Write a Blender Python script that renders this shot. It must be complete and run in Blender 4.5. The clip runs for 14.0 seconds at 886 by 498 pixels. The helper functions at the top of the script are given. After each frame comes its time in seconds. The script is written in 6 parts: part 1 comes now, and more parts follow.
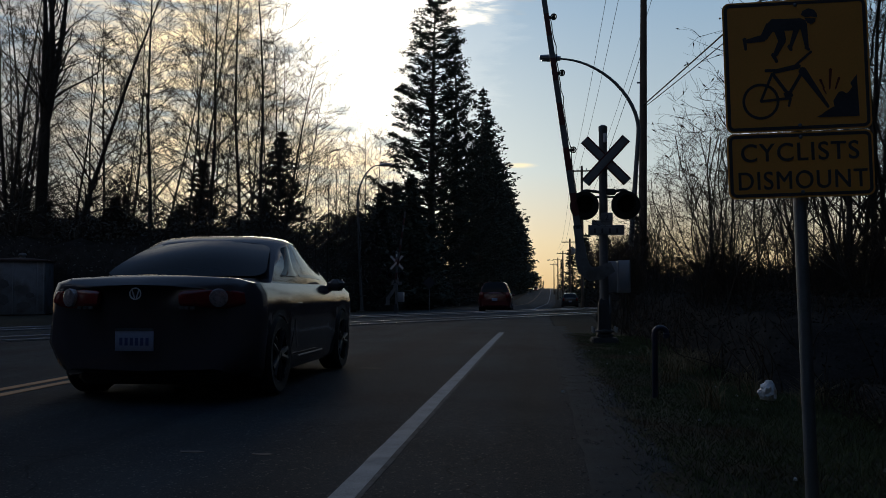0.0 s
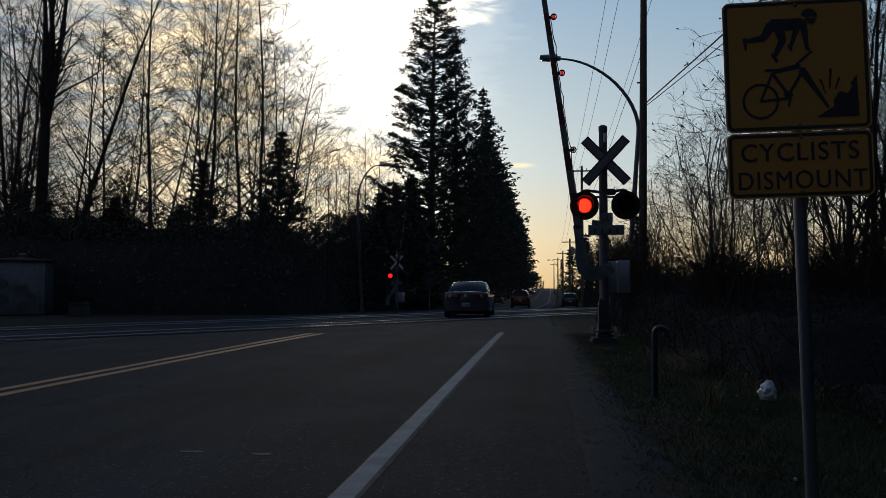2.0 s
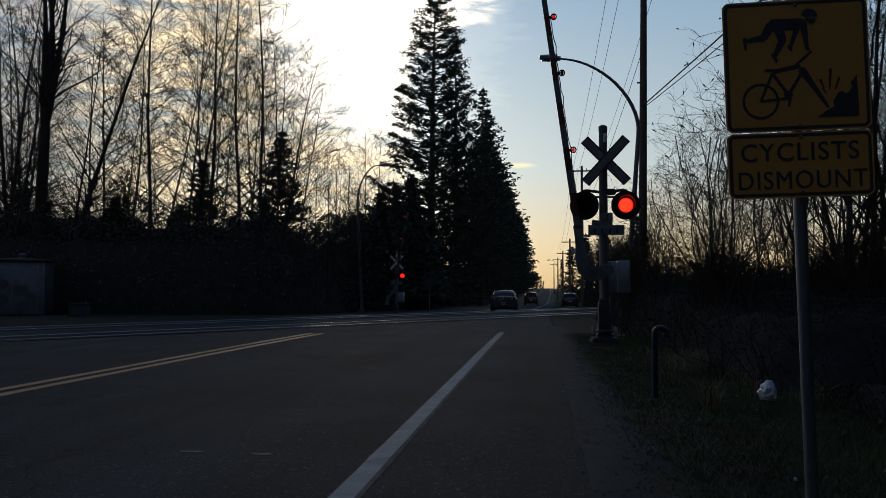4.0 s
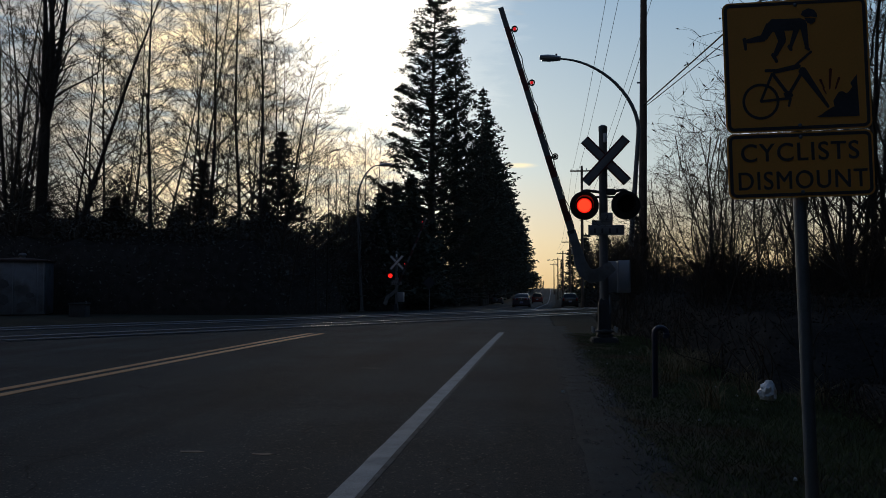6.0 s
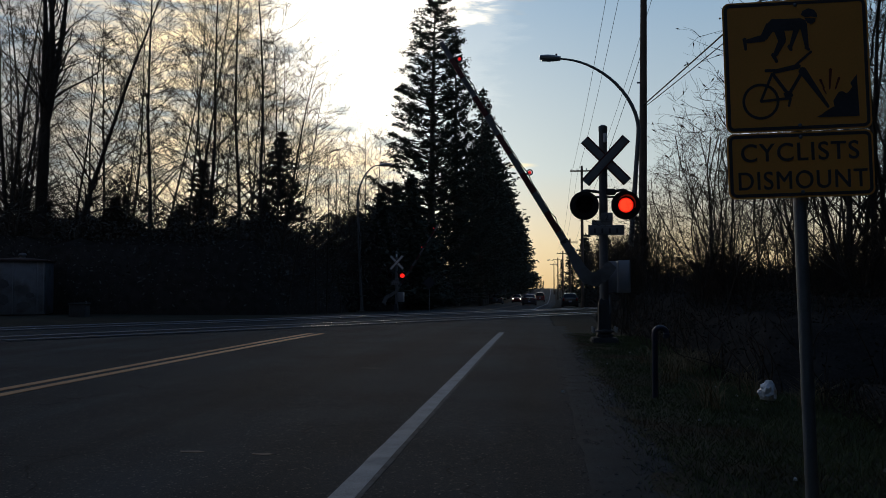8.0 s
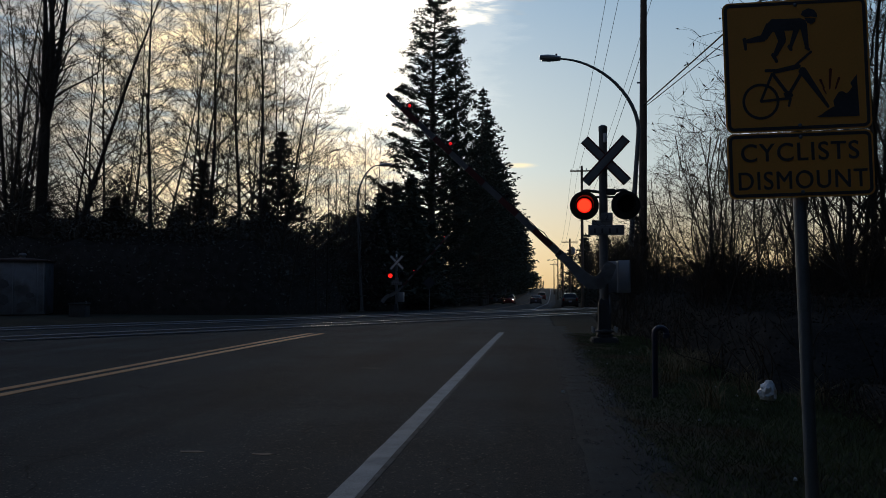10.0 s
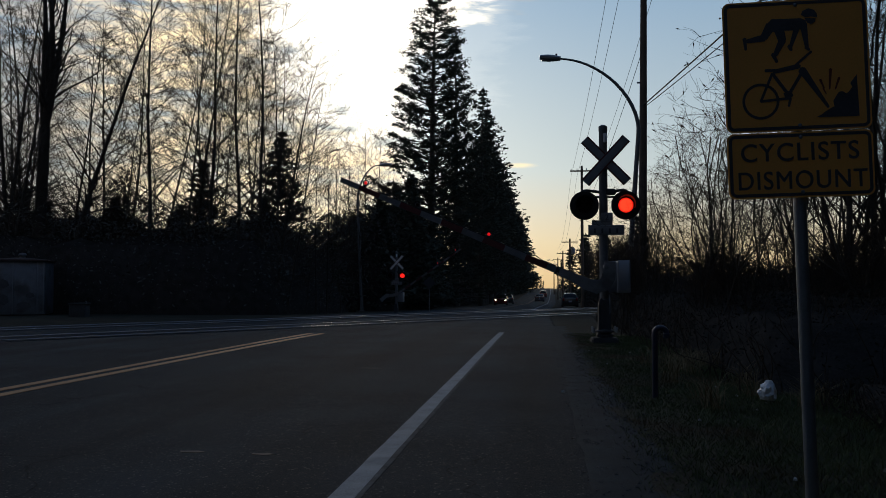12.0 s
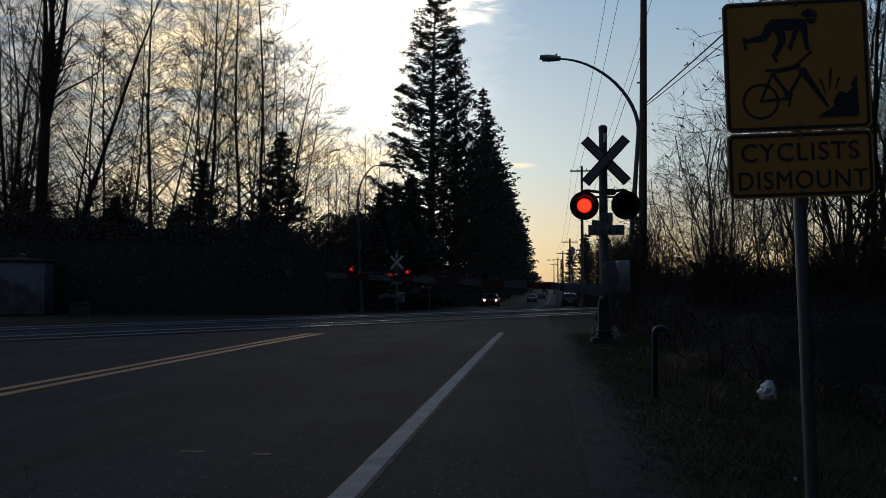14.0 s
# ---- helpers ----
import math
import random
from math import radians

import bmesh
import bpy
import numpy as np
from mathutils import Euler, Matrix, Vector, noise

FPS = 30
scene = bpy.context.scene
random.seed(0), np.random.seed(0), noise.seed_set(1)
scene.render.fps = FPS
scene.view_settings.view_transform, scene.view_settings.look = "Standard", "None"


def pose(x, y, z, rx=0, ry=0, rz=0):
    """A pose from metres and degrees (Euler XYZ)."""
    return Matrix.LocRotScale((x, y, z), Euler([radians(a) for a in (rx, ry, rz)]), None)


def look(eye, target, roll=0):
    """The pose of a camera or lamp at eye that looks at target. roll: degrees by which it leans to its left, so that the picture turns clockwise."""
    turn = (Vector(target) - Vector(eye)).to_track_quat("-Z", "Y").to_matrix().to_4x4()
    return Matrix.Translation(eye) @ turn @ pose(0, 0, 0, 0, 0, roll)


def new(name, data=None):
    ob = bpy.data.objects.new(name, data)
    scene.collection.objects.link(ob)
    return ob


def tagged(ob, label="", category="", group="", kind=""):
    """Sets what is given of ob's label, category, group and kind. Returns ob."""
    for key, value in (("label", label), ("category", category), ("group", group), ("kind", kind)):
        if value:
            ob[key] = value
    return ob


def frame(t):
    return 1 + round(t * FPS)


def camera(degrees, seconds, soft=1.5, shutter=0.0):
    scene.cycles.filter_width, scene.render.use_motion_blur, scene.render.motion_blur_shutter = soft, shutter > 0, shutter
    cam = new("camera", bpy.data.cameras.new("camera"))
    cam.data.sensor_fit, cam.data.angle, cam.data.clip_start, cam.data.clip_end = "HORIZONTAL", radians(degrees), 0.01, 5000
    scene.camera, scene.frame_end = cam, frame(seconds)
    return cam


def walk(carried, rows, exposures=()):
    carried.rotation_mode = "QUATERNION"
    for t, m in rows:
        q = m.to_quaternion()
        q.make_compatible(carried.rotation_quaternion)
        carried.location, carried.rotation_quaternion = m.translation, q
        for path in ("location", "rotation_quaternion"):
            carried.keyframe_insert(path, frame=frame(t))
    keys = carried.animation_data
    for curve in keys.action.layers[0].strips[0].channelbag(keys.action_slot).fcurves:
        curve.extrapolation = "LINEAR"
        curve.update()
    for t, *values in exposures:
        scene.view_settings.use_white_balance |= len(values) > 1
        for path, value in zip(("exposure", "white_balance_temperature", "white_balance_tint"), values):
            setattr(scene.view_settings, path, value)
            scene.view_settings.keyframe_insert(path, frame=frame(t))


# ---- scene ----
# The camera stands on the paved shoulder; the road runs along +y.
cam = camera(52.21, 14.0, 0.65)
EYE = pose(0, 0, 0.9, 92.61, 0, 6.21)
walk(cam, [(0, EYE), (14, EYE)])

# ---------------------------------------------------------------- light
SUN_WAY = Vector((-0.2396, 0.9715, 0.2054)).normalized()
VEIL_WAY = Vector((-0.1620, 0.9477, 0.2749)).normalized()  # middle of the bright thin cloud
SUN_UP = math.asin(SUN_WAY.z)
SUN_AZ = math.atan2(SUN_WAY.x, SUN_WAY.y)
scene.view_settings.exposure = 0.0


def make_world():
    world = bpy.data.worlds.new("evening_sky")
    scene.world = world
    world.use_nodes = True
    nt = world.node_tree
    nt.nodes.clear()
    N, L = nt.nodes.new, nt.links.new

    def math_node(op, a, b=None, c=None, clamp=False):
        n = N("ShaderNodeMath")
        n.operation, n.use_clamp = op, clamp
        for i, v in enumerate((a, b, c)):
            if v is None:
                continue
            if isinstance(v, (int, float)):
                n.inputs[i].default_value = v
            else:
                L(v, n.inputs[i])
        return n.outputs[0]

    def smooth(v, lo, hi, a=0.0, b=1.0):
        n = N("ShaderNodeMapRange")
        n.interpolation_type = "SMOOTHSTEP"
        L(v, n.inputs[0])
        for i, x in enumerate((lo, hi, a, b)):
            n.inputs[i + 1].default_value = x
        return n.outputs[0]

    def mix(fac, a, b, mode="MIX"):
        n = N("ShaderNodeMix")
        n.data_type, n.blend_type = "RGBA", mode
        for s, v in ((n.inputs[0], fac), (n.inputs[6], a), (n.inputs[7], b)):
            if isinstance(v, (int, float)):
                s.default_value = v
            elif isinstance(v, tuple):
                s.default_value = (*v, 1)
            else:
                L(v, s)
        return n.outputs[2]

    sky = N("ShaderNodeTexSky")
    sky.sky_type, sky.sun_disc = "NISHITA", False
    sky.sun_elevation, sky.sun_rotation = SUN_UP, SUN_AZ
    sky.air_density, sky.dust_density, sky.ozone_density = 1.0, 2.5, 3.0
    tc = N("ShaderNodeTexCoord")
    way = tc.outputs["Generated"]
    sep = N("ShaderNodeSeparateXYZ")
    L(way, sep.inputs[0])
    dot = N("ShaderNodeVectorMath")
    dot.operation = "DOT_PRODUCT"
    L(way, dot.inputs[0])
    dot.inputs[1].default_value = SUN_WAY
    veil = N("ShaderNodeVectorMath")
    veil.operation = "DOT_PRODUCT"
    L(way, veil.inputs[0])
    veil.inputs[1].default_value = VEIL_WAY
    near = dot.outputs["Value"]
    # sideways place of a direction, along the cloud bank's edge
    side = N("ShaderNodeVectorMath")
    side.operation = "DOT_PRODUCT"
    L(way, side.inputs[0])
    side.inputs[1].default_value = (0.51, 0.286, -0.811)
    across = side.outputs["Value"]
    # banks of cloud, stretched level
    stretch = N("ShaderNodeMapping")
    L(way, stretch.inputs[0])
    stretch.inputs["Scale"].default_value = (6.0, 6.0, 30.0)
    stretch.inputs["Rotation"].default_value = (0.0, 0.06, 0.0)
    n1 = N("ShaderNodeTexNoise")
    L(stretch.outputs[0], n1.inputs["Vector"])
    n1.inputs["Scale"].default_value, n1.inputs["Detail"].default_value = 1.6, 8
    n1.inputs["Roughness"].default_value, n1.inputs["Distortion"].default_value = 0.62, 0.35
    n2 = N("ShaderNodeTexNoise")
    L(stretch.outputs[0], n2.inputs["Vector"])
    n2.inputs["Scale"].default_value, n2.inputs["Detail"].default_value = 5.5, 6
    edge = math_node("ADD", across, math_node("MULTIPLY", math_node("SUBTRACT", n1.outputs[0], 0.5), 0.16))
    # low down the bank reaches only to the tall trees
    bank = math_node("MAXIMUM", smooth(edge, 0.018, -0.022), smooth(sep.outputs[0], -0.125, -0.18))
    wisps = smooth(math_node("ADD", math_node("MULTIPLY", n1.outputs[0], 0.65), math_node("MULTIPLY", n2.outputs[0], 0.35)), 0.37, 0.60)
    low = math_node("MULTIPLY", smooth(sep.outputs[2], 0.005, 0.10), smooth(sep.outputs[2], 0.65, 0.36))
    cover = math_node("MULTIPLY", math_node("MULTIPLY", bank, wisps), low)
    glow = smooth(near, 0.95, 0.992)
    core = smooth(math_node("ADD", veil.outputs["Value"], math_node("MULTIPLY", math_node("SUBTRACT", n1.outputs[0], 0.5), 0.022)), 0.9895, 0.9945)
    # the bright part ends below at a level edge
    level = smooth(math_node("ADD", sep.outputs[2], math_node("MULTIPLY", math_node("SUBTRACT", n2.outputs[0], 0.5), 0.05)), 0.140, 0.182, 0.08, 1.0)
    core = math_node("MULTIPLY", core, level)
    # thin evening haze: warm at the horizon, blue above, dimmer away from the sun
    haze = N("ShaderNodeValToRGB")
    L(sep.outputs[2], haze.inputs[0])
    ramp = haze.color_ramp
    stops = ((0.0, (0.80, 0.55, 0.27)), (0.05, (0.75, 0.61, 0.385)), (0.13, (0.53, 0.62, 0.63)), (0.30, (0.30, 0.455, 0.61)), (0.55, (0.12, 0.20, 0.36)), (1.0, (0.06, 0.105, 0.21)))
    while len(ramp.elements) < len(stops):
        ramp.elements.new(0.5)
    for e, (at, c) in zip(ramp.elements, stops):
        e.position, e.color = at, (*c, 1)
    fade = smooth(near, -0.35, 0.93, 0.42, 1.0)
    # a dim bank of far cloud low down, away from the sun
    dusk = math_node("SUBTRACT", 1.0, math_node("MULTIPLY", math_node("MULTIPLY", smooth(sep.outputs[0], -0.22, -0.42), smooth(sep.outputs[2], 0.22, 0.12)), 0.42))
    fade = math_node("MULTIPLY", fade, dusk)
    scale = N("ShaderNodeVectorMath")
    scale.operation = "SCALE"
    L(mix(smooth(near, 0.1, 0.75), (0.19, 0.36, 0.70), haze.outputs[0]), scale.inputs[0])
    L(math_node("MULTIPLY", fade, 10.0), scale.inputs[3])
    base = mix(HAZE, mix(1.0, sky.outputs[0], SKY_TINT, "MULTIPLY"), scale.outputs[0])
    dim = N("ShaderNodeVectorMath")
    dim.operation = "SCALE"
    dim.inputs[0].default_value = CLOUD_FAR
    L(fade, dim.inputs[3])
    cloud = mix(glow, dim.outputs[0], CLOUD_NEAR)
    shade = N("ShaderNodeVectorMath")
    shade.operation = "SCALE"
    L(base, shade.inputs[0])
    shade.inputs[3].default_value = 0.78
    base = mix(math_node("MULTIPLY", bank, smooth(sep.outputs[2], 0.08, 0.22)), base, shade.outputs[0])
    out = mix(cover, base, cloud)
    # brightness round the sun behind thin cloud
    out = mix(math_node("MULTIPLY", core, math_node("ADD", 0.07, math_node("MULTIPLY", bank, 0.93))), out, SUN_CORE)
    # one thin level streak of cloud over the road's end
    along, above = N("ShaderNodeVectorMath"), math_node("MULTIPLY", math_node("SUBTRACT", sep.outputs[2], 0.1369), 260.0)
    along.operation = "DOT_PRODUCT"
    L(way, along.inputs[0])
    along.inputs[1].default_value = (0.9998, 0.0219, 0.0)
    reach = math_node("MULTIPLY", along.outputs["Value"], 46.0)
    spot = math_node("SQRT", math_node("ADD", math_node("MULTIPLY", reach, reach), math_node("MULTIPLY", above, above)))
    ahead = smooth(sep.outputs[1], 0.2, 0.3)
    streak = math_node("MULTIPLY", smooth(math_node("ADD", spot, math_node("MULTIPLY", math_node("SUBTRACT", n2.outputs[0], 0.5), 1.2)), 1.1, 0.1), ahead)
    out = mix(math_node("MULTIPLY", streak, 0.95), out, (11.0, 9.6, 6.4))
    back = N("ShaderNodeBackground")
    L(out, back.inputs[0])
    back.inputs[1].default_value = SKY_STRENGTH
    w = N("ShaderNodeOutputWorld")
    L(back.outputs[0], w.inputs[0])


SKY_STRENGTH = 0.10
SKY_TINT = (0.45, 0.50, 0.58)
HAZE = 0.8
CLOUD_FAR = (7.2, 6.8, 6.2)
CLOUD_NEAR = (14.0, 11.4, 7.4)
SUN_CORE = (17.0, 16.2, 14.5)
make_world()

sun = new("sun", bpy.data.lights.new("sun", "SUN"))
sun.data.energy, sun.data.angle, sun.data.color = 0.5, radians(14), (1.0, 0.84, 0.64)
sun.matrix_world = look(SUN_WAY * 50, (0, 0, 0))


# ---------------------------------------------------------------- materials
def material(name, color, rough=0.7, metal=0.0, vary=0.25, scale=6.0, fine=60.0, bump=0.0, emit=None, power=0.0,
             trans=0.0, coat=0.0, spec=0.5, second=None, second_at=(0.5, 0.6), bump_scale=None, rand=0.0):
    """A surface with variation at two scales, an optional second colour in patches, and fine relief."""
    mat = bpy.data.materials.new(name)
    mat.use_nodes = True
    nt = mat.node_tree
    N, L = nt.nodes.new, nt.links.new
    b = nt.nodes["Principled BSDF"]
    tc = N("ShaderNodeTexCoord")
    big, small = N("ShaderNodeTexNoise"), N("ShaderNodeTexNoise")
    for n, s, d in ((big, scale, 4), (small, fine, 3)):
        L(tc.outputs["Object"], n.inputs["Vector"])
        n.inputs["Scale"].default_value, n.inputs["Detail"].default_value = s, d
    col = N("ShaderNodeMix")
    col.data_type, col.blend_type = "RGBA", "MIX"
    col.inputs[6].default_value = (*[c * (1 - vary) for c in color], 1)
    col.inputs[7].default_value = (*[min(1, c * (1 + vary)) for c in color], 1)
    add = N("ShaderNodeMath")
    add.operation = "ADD"
    m1, m2 = N("ShaderNodeMath"), N("ShaderNodeMath")
    m1.operation = m2.operation = "MULTIPLY"
    L(big.outputs[0], m1.inputs[0])
    L(small.outputs[0], m2.inputs[0])
    m1.inputs[1].default_value, m2.inputs[1].default_value = 0.5, 0.5
    L(m1.outputs[0], add.inputs[0])
    L(m2.outputs[0], add.inputs[1])
    spread = N("ShaderNodeMapRange")
    L(add.outputs[0], spread.inputs[0])
    spread.inputs[1].default_value, spread.inputs[2].default_value = 0.3, 0.7
    L(spread.outputs[0], col.inputs[0])
    last = col.outputs[2]
    if second:
        patch = N("ShaderNodeTexNoise")
        L(tc.outputs["Object"], patch.inputs["Vector"])
        patch.inputs["Scale"].default_value, patch.inputs["Detail"].default_value = scale * 0.7, 6
        pm = N("ShaderNodeMapRange")
        L(patch.outputs[0], pm.inputs[0])
        pm.inputs[1].default_value, pm.inputs[2].default_value = second_at
        two = N("ShaderNodeMix")
        two.data_type = "RGBA"
        L(pm.outputs[0], two.inputs[0])
        L(last, two.inputs[6])
        two.inputs[7].default_value = (*second, 1)
        last = two.outputs[2]
    if rand:
        info = N("ShaderNodeObjectInfo")
        hs = N("ShaderNodeHueSaturation")
        mr = N("ShaderNodeMapRange")
        L(info.outputs["Random"], mr.inputs[0])
        mr.inputs[3].default_value, mr.inputs[4].default_value = 1 - rand, 1 + rand
        L(mr.outputs[0], hs.inputs["Value"])
        L(last, hs.inputs["Color"])
        last = hs.outputs[0]
    L(last, b.inputs["Base Color"])
    b.inputs["Metallic"].default_value = metal
    rm = N("ShaderNodeMapRange")
    L(small.outputs[0], rm.inputs[0])
    rm.inputs[3].default_value, rm.inputs[4].default_value = max(0.02, rough - 0.08), min(1, rough + 0.08)
    L(rm.outputs[0], b.inputs["Roughness"])
    b.inputs["Transmission Weight"].default_value = trans
    b.inputs["Coat Weight"].default_value = coat
    b.inputs["Coat Roughness"].default_value = 0.05
    b.inputs["Specular IOR Level"].default_value = spec
    if bump:
        bn = N("ShaderNodeTexNoise")
        L(tc.outputs["Object"], bn.inputs["Vector"])
        bn.inputs["Scale"].default_value, bn.inputs["Detail"].default_value = bump_scale or fine, 4
        bp = N("ShaderNodeBump")
        bp.inputs["Strength"].default_value, bp.inputs["Distance"].default_value = min(1, bump), 0.01
        L(bn.outputs[0], bp.inputs["Height"])
        L(bp.outputs[0], b.inputs["Normal"])
    if emit:
        b.inputs["Emission Color"].default_value = (*emit, 1)
        b.inputs["Emission Strength"].default_value = power
    return mat


M = {}
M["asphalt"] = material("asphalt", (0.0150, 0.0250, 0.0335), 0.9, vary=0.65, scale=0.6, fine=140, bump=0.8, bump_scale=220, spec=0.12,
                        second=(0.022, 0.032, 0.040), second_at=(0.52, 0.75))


def weather_asphalt(mat):
    """Pale aggregate chips, darker wheel paths and cracks along the road."""
    nt = mat.node_tree
    N, L = nt.nodes.new, nt.links.new
    b = nt.nodes["Principled BSDF"]
    old = b.inputs["Base Color"].links[0].from_socket
    tc = N("ShaderNodeTexCoord")
    chips = N("ShaderNodeTexVoronoi")
    L(tc.outputs["Object"], chips.inputs["Vector"])
    chips.inputs["Scale"].default_value = 120
    sep = N("ShaderNodeSeparateColor")
    L(chips.outputs["Color"], sep.inputs[0])
    pick = N("ShaderNodeMapRange")
    L(sep.outputs[0], pick.inputs[0])
    pick.inputs[1].default_value, pick.inputs[2].default_value = 0.95, 1.0
    one = N("ShaderNodeMix")
    one.data_type = "RGBA"
    L(pick.outputs[0], one.inputs[0])
    L(old, one.inputs[6])
    one.inputs[7].default_value = (0.11, 0.115, 0.12, 1)
    mp = N("ShaderNodeMapping")
    L(tc.outputs["Object"], mp.inputs[0])
    mp.inputs["Scale"].default_value = (1.3, 0.05, 1)
    wear = N("ShaderNodeTexNoise")
    L(mp.outputs[0], wear.inputs["Vector"])
    wear.inputs["Scale"].default_value, wear.inputs["Detail"].default_value = 1.0, 5
    rg = N("ShaderNodeMapRange")
    L(wear.outputs[0], rg.inputs[0])
    rg.inputs[1].default_value, rg.inputs[2].default_value, rg.inputs[3].default_value, rg.inputs[4].default_value = 0.35, 0.65, 0.72, 1.3
    two = N("ShaderNodeMix")
    two.data_type, two.blend_type = "RGBA", "MULTIPLY"
    two.inputs[0].default_value = 1
    L(one.outputs[2], two.inputs[6])
    L(rg.outputs[0], two.inputs[7])
    crack = N("ShaderNodeTexVoronoi")
    crack.feature = "DISTANCE_TO_EDGE"
    warp = N("ShaderNodeTexNoise")
    warp.inputs["Scale"].default_value = 1.5
    L(tc.outputs["Object"], warp.inputs["Vector"])
    ad = N("ShaderNodeVectorMath")
    L(tc.outputs["Object"], ad.inputs[0])
    L(warp.outputs["Color"], ad.inputs[1])
    L(ad.outputs[0], crack.inputs["Vector"])
    crack.inputs["Scale"].default_value = 0.45
    cr = N("ShaderNodeMapRange")
    L(crack.outputs["Distance"], cr.inputs[0])
    cr.inputs[1].default_value, cr.inputs[2].default_value, cr.inputs[3].default_value = 0.0, 0.006, 0.45
    three = N("ShaderNodeMix")
    three.data_type, three.blend_type = "RGBA", "MULTIPLY"
    three.inputs[0].default_value = 1
    L(two.outputs[2], three.inputs[6])
    L(cr.outputs[0], three.inputs[7])
    L(three.outputs[2], b.inputs["Base Color"])


weather_asphalt(M["asphalt"])
M["white_line"] = material("worn_white_paint", (0.180, 0.235, 0.280), 0.75, vary=0.35, scale=5, fine=110, bump=0.4, spec=0.12,
                           second=(0.105, 0.140, 0.168), second_at=(0.54, 0.72))
M["worn_line"] = material("worn_line_edge_paint", (0.060, 0.078, 0.092), 0.85, vary=0.5, scale=9, fine=110, bump=0.4, spec=0.1, second=(0.030, 0.040, 0.048), second_at=(0.45, 0.6))
M["worn_mark"] = material("almost_worn_off_paint", (0.066, 0.064, 0.062), 0.8, vary=0.4, scale=20, fine=120, second=(0.04, 0.042, 0.046), second_at=(0.45, 0.6))
M["yellow_line"] = material("worn_yellow_paint", (0.31, 0.128, 0.026), 0.6, vary=0.2, scale=3, fine=90, bump=0.4,
                            second=(0.19, 0.095, 0.032), second_at=(0.55, 0.75))
# far centre line, colour darkened as low-angle gloss would dim it
M["dull_yellow"] = material("dimmed_yellow_paint", (0.060, 0.042, 0.024), 0.8, vary=0.3, scale=3, fine=60)
M["soil"] = material("rough_ground", (0.034, 0.034, 0.026), 0.95, vary=0.5, scale=0.8, fine=30, bump=1.0, bump_scale=25,
                     second=(0.034, 0.029, 0.023), second_at=(0.48, 0.62), spec=0.04)
M["gravel"] = material("shoulder_gravel", (0.033, 0.042, 0.047), 0.9, vary=0.6, scale=3, fine=120, bump=0.45, bump_scale=90, spec=0.04)
M["stone"] = material("gravel_stone", (0.11, 0.11, 0.115), 0.85, vary=0.4, scale=30, fine=200, bump=0.4, rand=0.4)
M["ballast"] = material("track_ballast", (0.10, 0.095, 0.09), 0.92, vary=0.6, scale=5, fine=50, bump=1.0, bump_scale=40, spec=0.2)
M["grass"] = material("verge_grass", (0.088, 0.108, 0.050), 0.9, vary=0.5, scale=1.3, fine=20, second=(0.125, 0.098, 0.060), second_at=(0.50, 0.64), spec=0.1)
M["bark"] = material("grey_bark", (0.058, 0.051, 0.044), 0.92, vary=0.45, scale=3, fine=25, bump=0.9, bump_scale=18, spec=0.15, rand=0.25)
M["twig"] = material("fine_twigs", (0.055, 0.043, 0.034), 0.9, vary=0.3, scale=1, fine=10, spec=0.15, rand=0.25)
M["needle"] = material("conifer_needles", (0.060, 0.068, 0.054), 1.0, vary=0.3, scale=0.6, fine=6, spec=0.03, rand=0.15)
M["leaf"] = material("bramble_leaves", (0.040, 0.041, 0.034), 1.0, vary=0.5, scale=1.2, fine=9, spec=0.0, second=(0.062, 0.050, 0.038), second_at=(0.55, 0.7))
M["galv"] = material("galvanised_steel", (0.21, 0.225, 0.25), 0.5, metal=0.7, vary=0.15, scale=12, fine=90, bump=0.1)
M["alu"] = material("painted_aluminium", (0.30, 0.32, 0.36), 0.5, metal=0.3, vary=0.12, scale=5, fine=60, second=(0.30, 0.27, 0.23), second_at=(0.6, 0.8))
M["sign_yellow"] = material("sign_yellow_sheeting", (0.93, 0.41, 0.085), 0.55, vary=0.08, scale=4, fine=120, spec=0.35,
                            second=(0.72, 0.36, 0.10), second_at=(0.6, 0.85))
M["black"] = material("black_paint", (0.010, 0.010, 0.011), 0.5, vary=0.3, scale=6, fine=60, spec=0.4)
M["ink"] = material("sign_black_ink", (0.080, 0.074, 0.080), 0.55, vary=0.2, scale=9, fine=90, spec=0.3)
M["faded_red"] = material("faded_red_ink", (0.20, 0.035, 0.02), 0.6, vary=0.2, scale=9, fine=60)
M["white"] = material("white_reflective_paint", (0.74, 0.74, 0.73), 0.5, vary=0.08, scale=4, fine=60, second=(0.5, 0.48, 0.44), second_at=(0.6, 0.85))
# white paint, base colour lowered for its backlit face, with random darker patches
M["dimmed_white"] = material("dimmed_white_paint", (0.22, 0.22, 0.23), 0.6, vary=0.2, scale=4, fine=60, second=(0.14, 0.135, 0.13), second_at=(0.5, 0.8))
# dirty arm white, darkened further in its colour for the shadowed face
M["arm_white"] = material("dirty_dimmed_arm_paint", (0.155, 0.155, 0.16), 0.6, vary=0.3, scale=5, fine=60, second=(0.095, 0.092, 0.09), second_at=(0.48, 0.7))
M["red_paint"] = material("red_reflective_paint", (0.105, 0.018, 0.019), 0.45, vary=0.15, scale=5, fine=60)
M["lamp_on"] = material("lit_red_lamp", (0.6, 0.03, 0.01), 0.4, emit=(1.0, 0.046, 0.016), power=1.45, vary=0.05)
M["lamp_rim"] = material("lit_red_lamp_edge", (0.6, 0.02, 0.01), 0.4, emit=(1.0, 0.015, 0.008), power=0.8, vary=0.05)
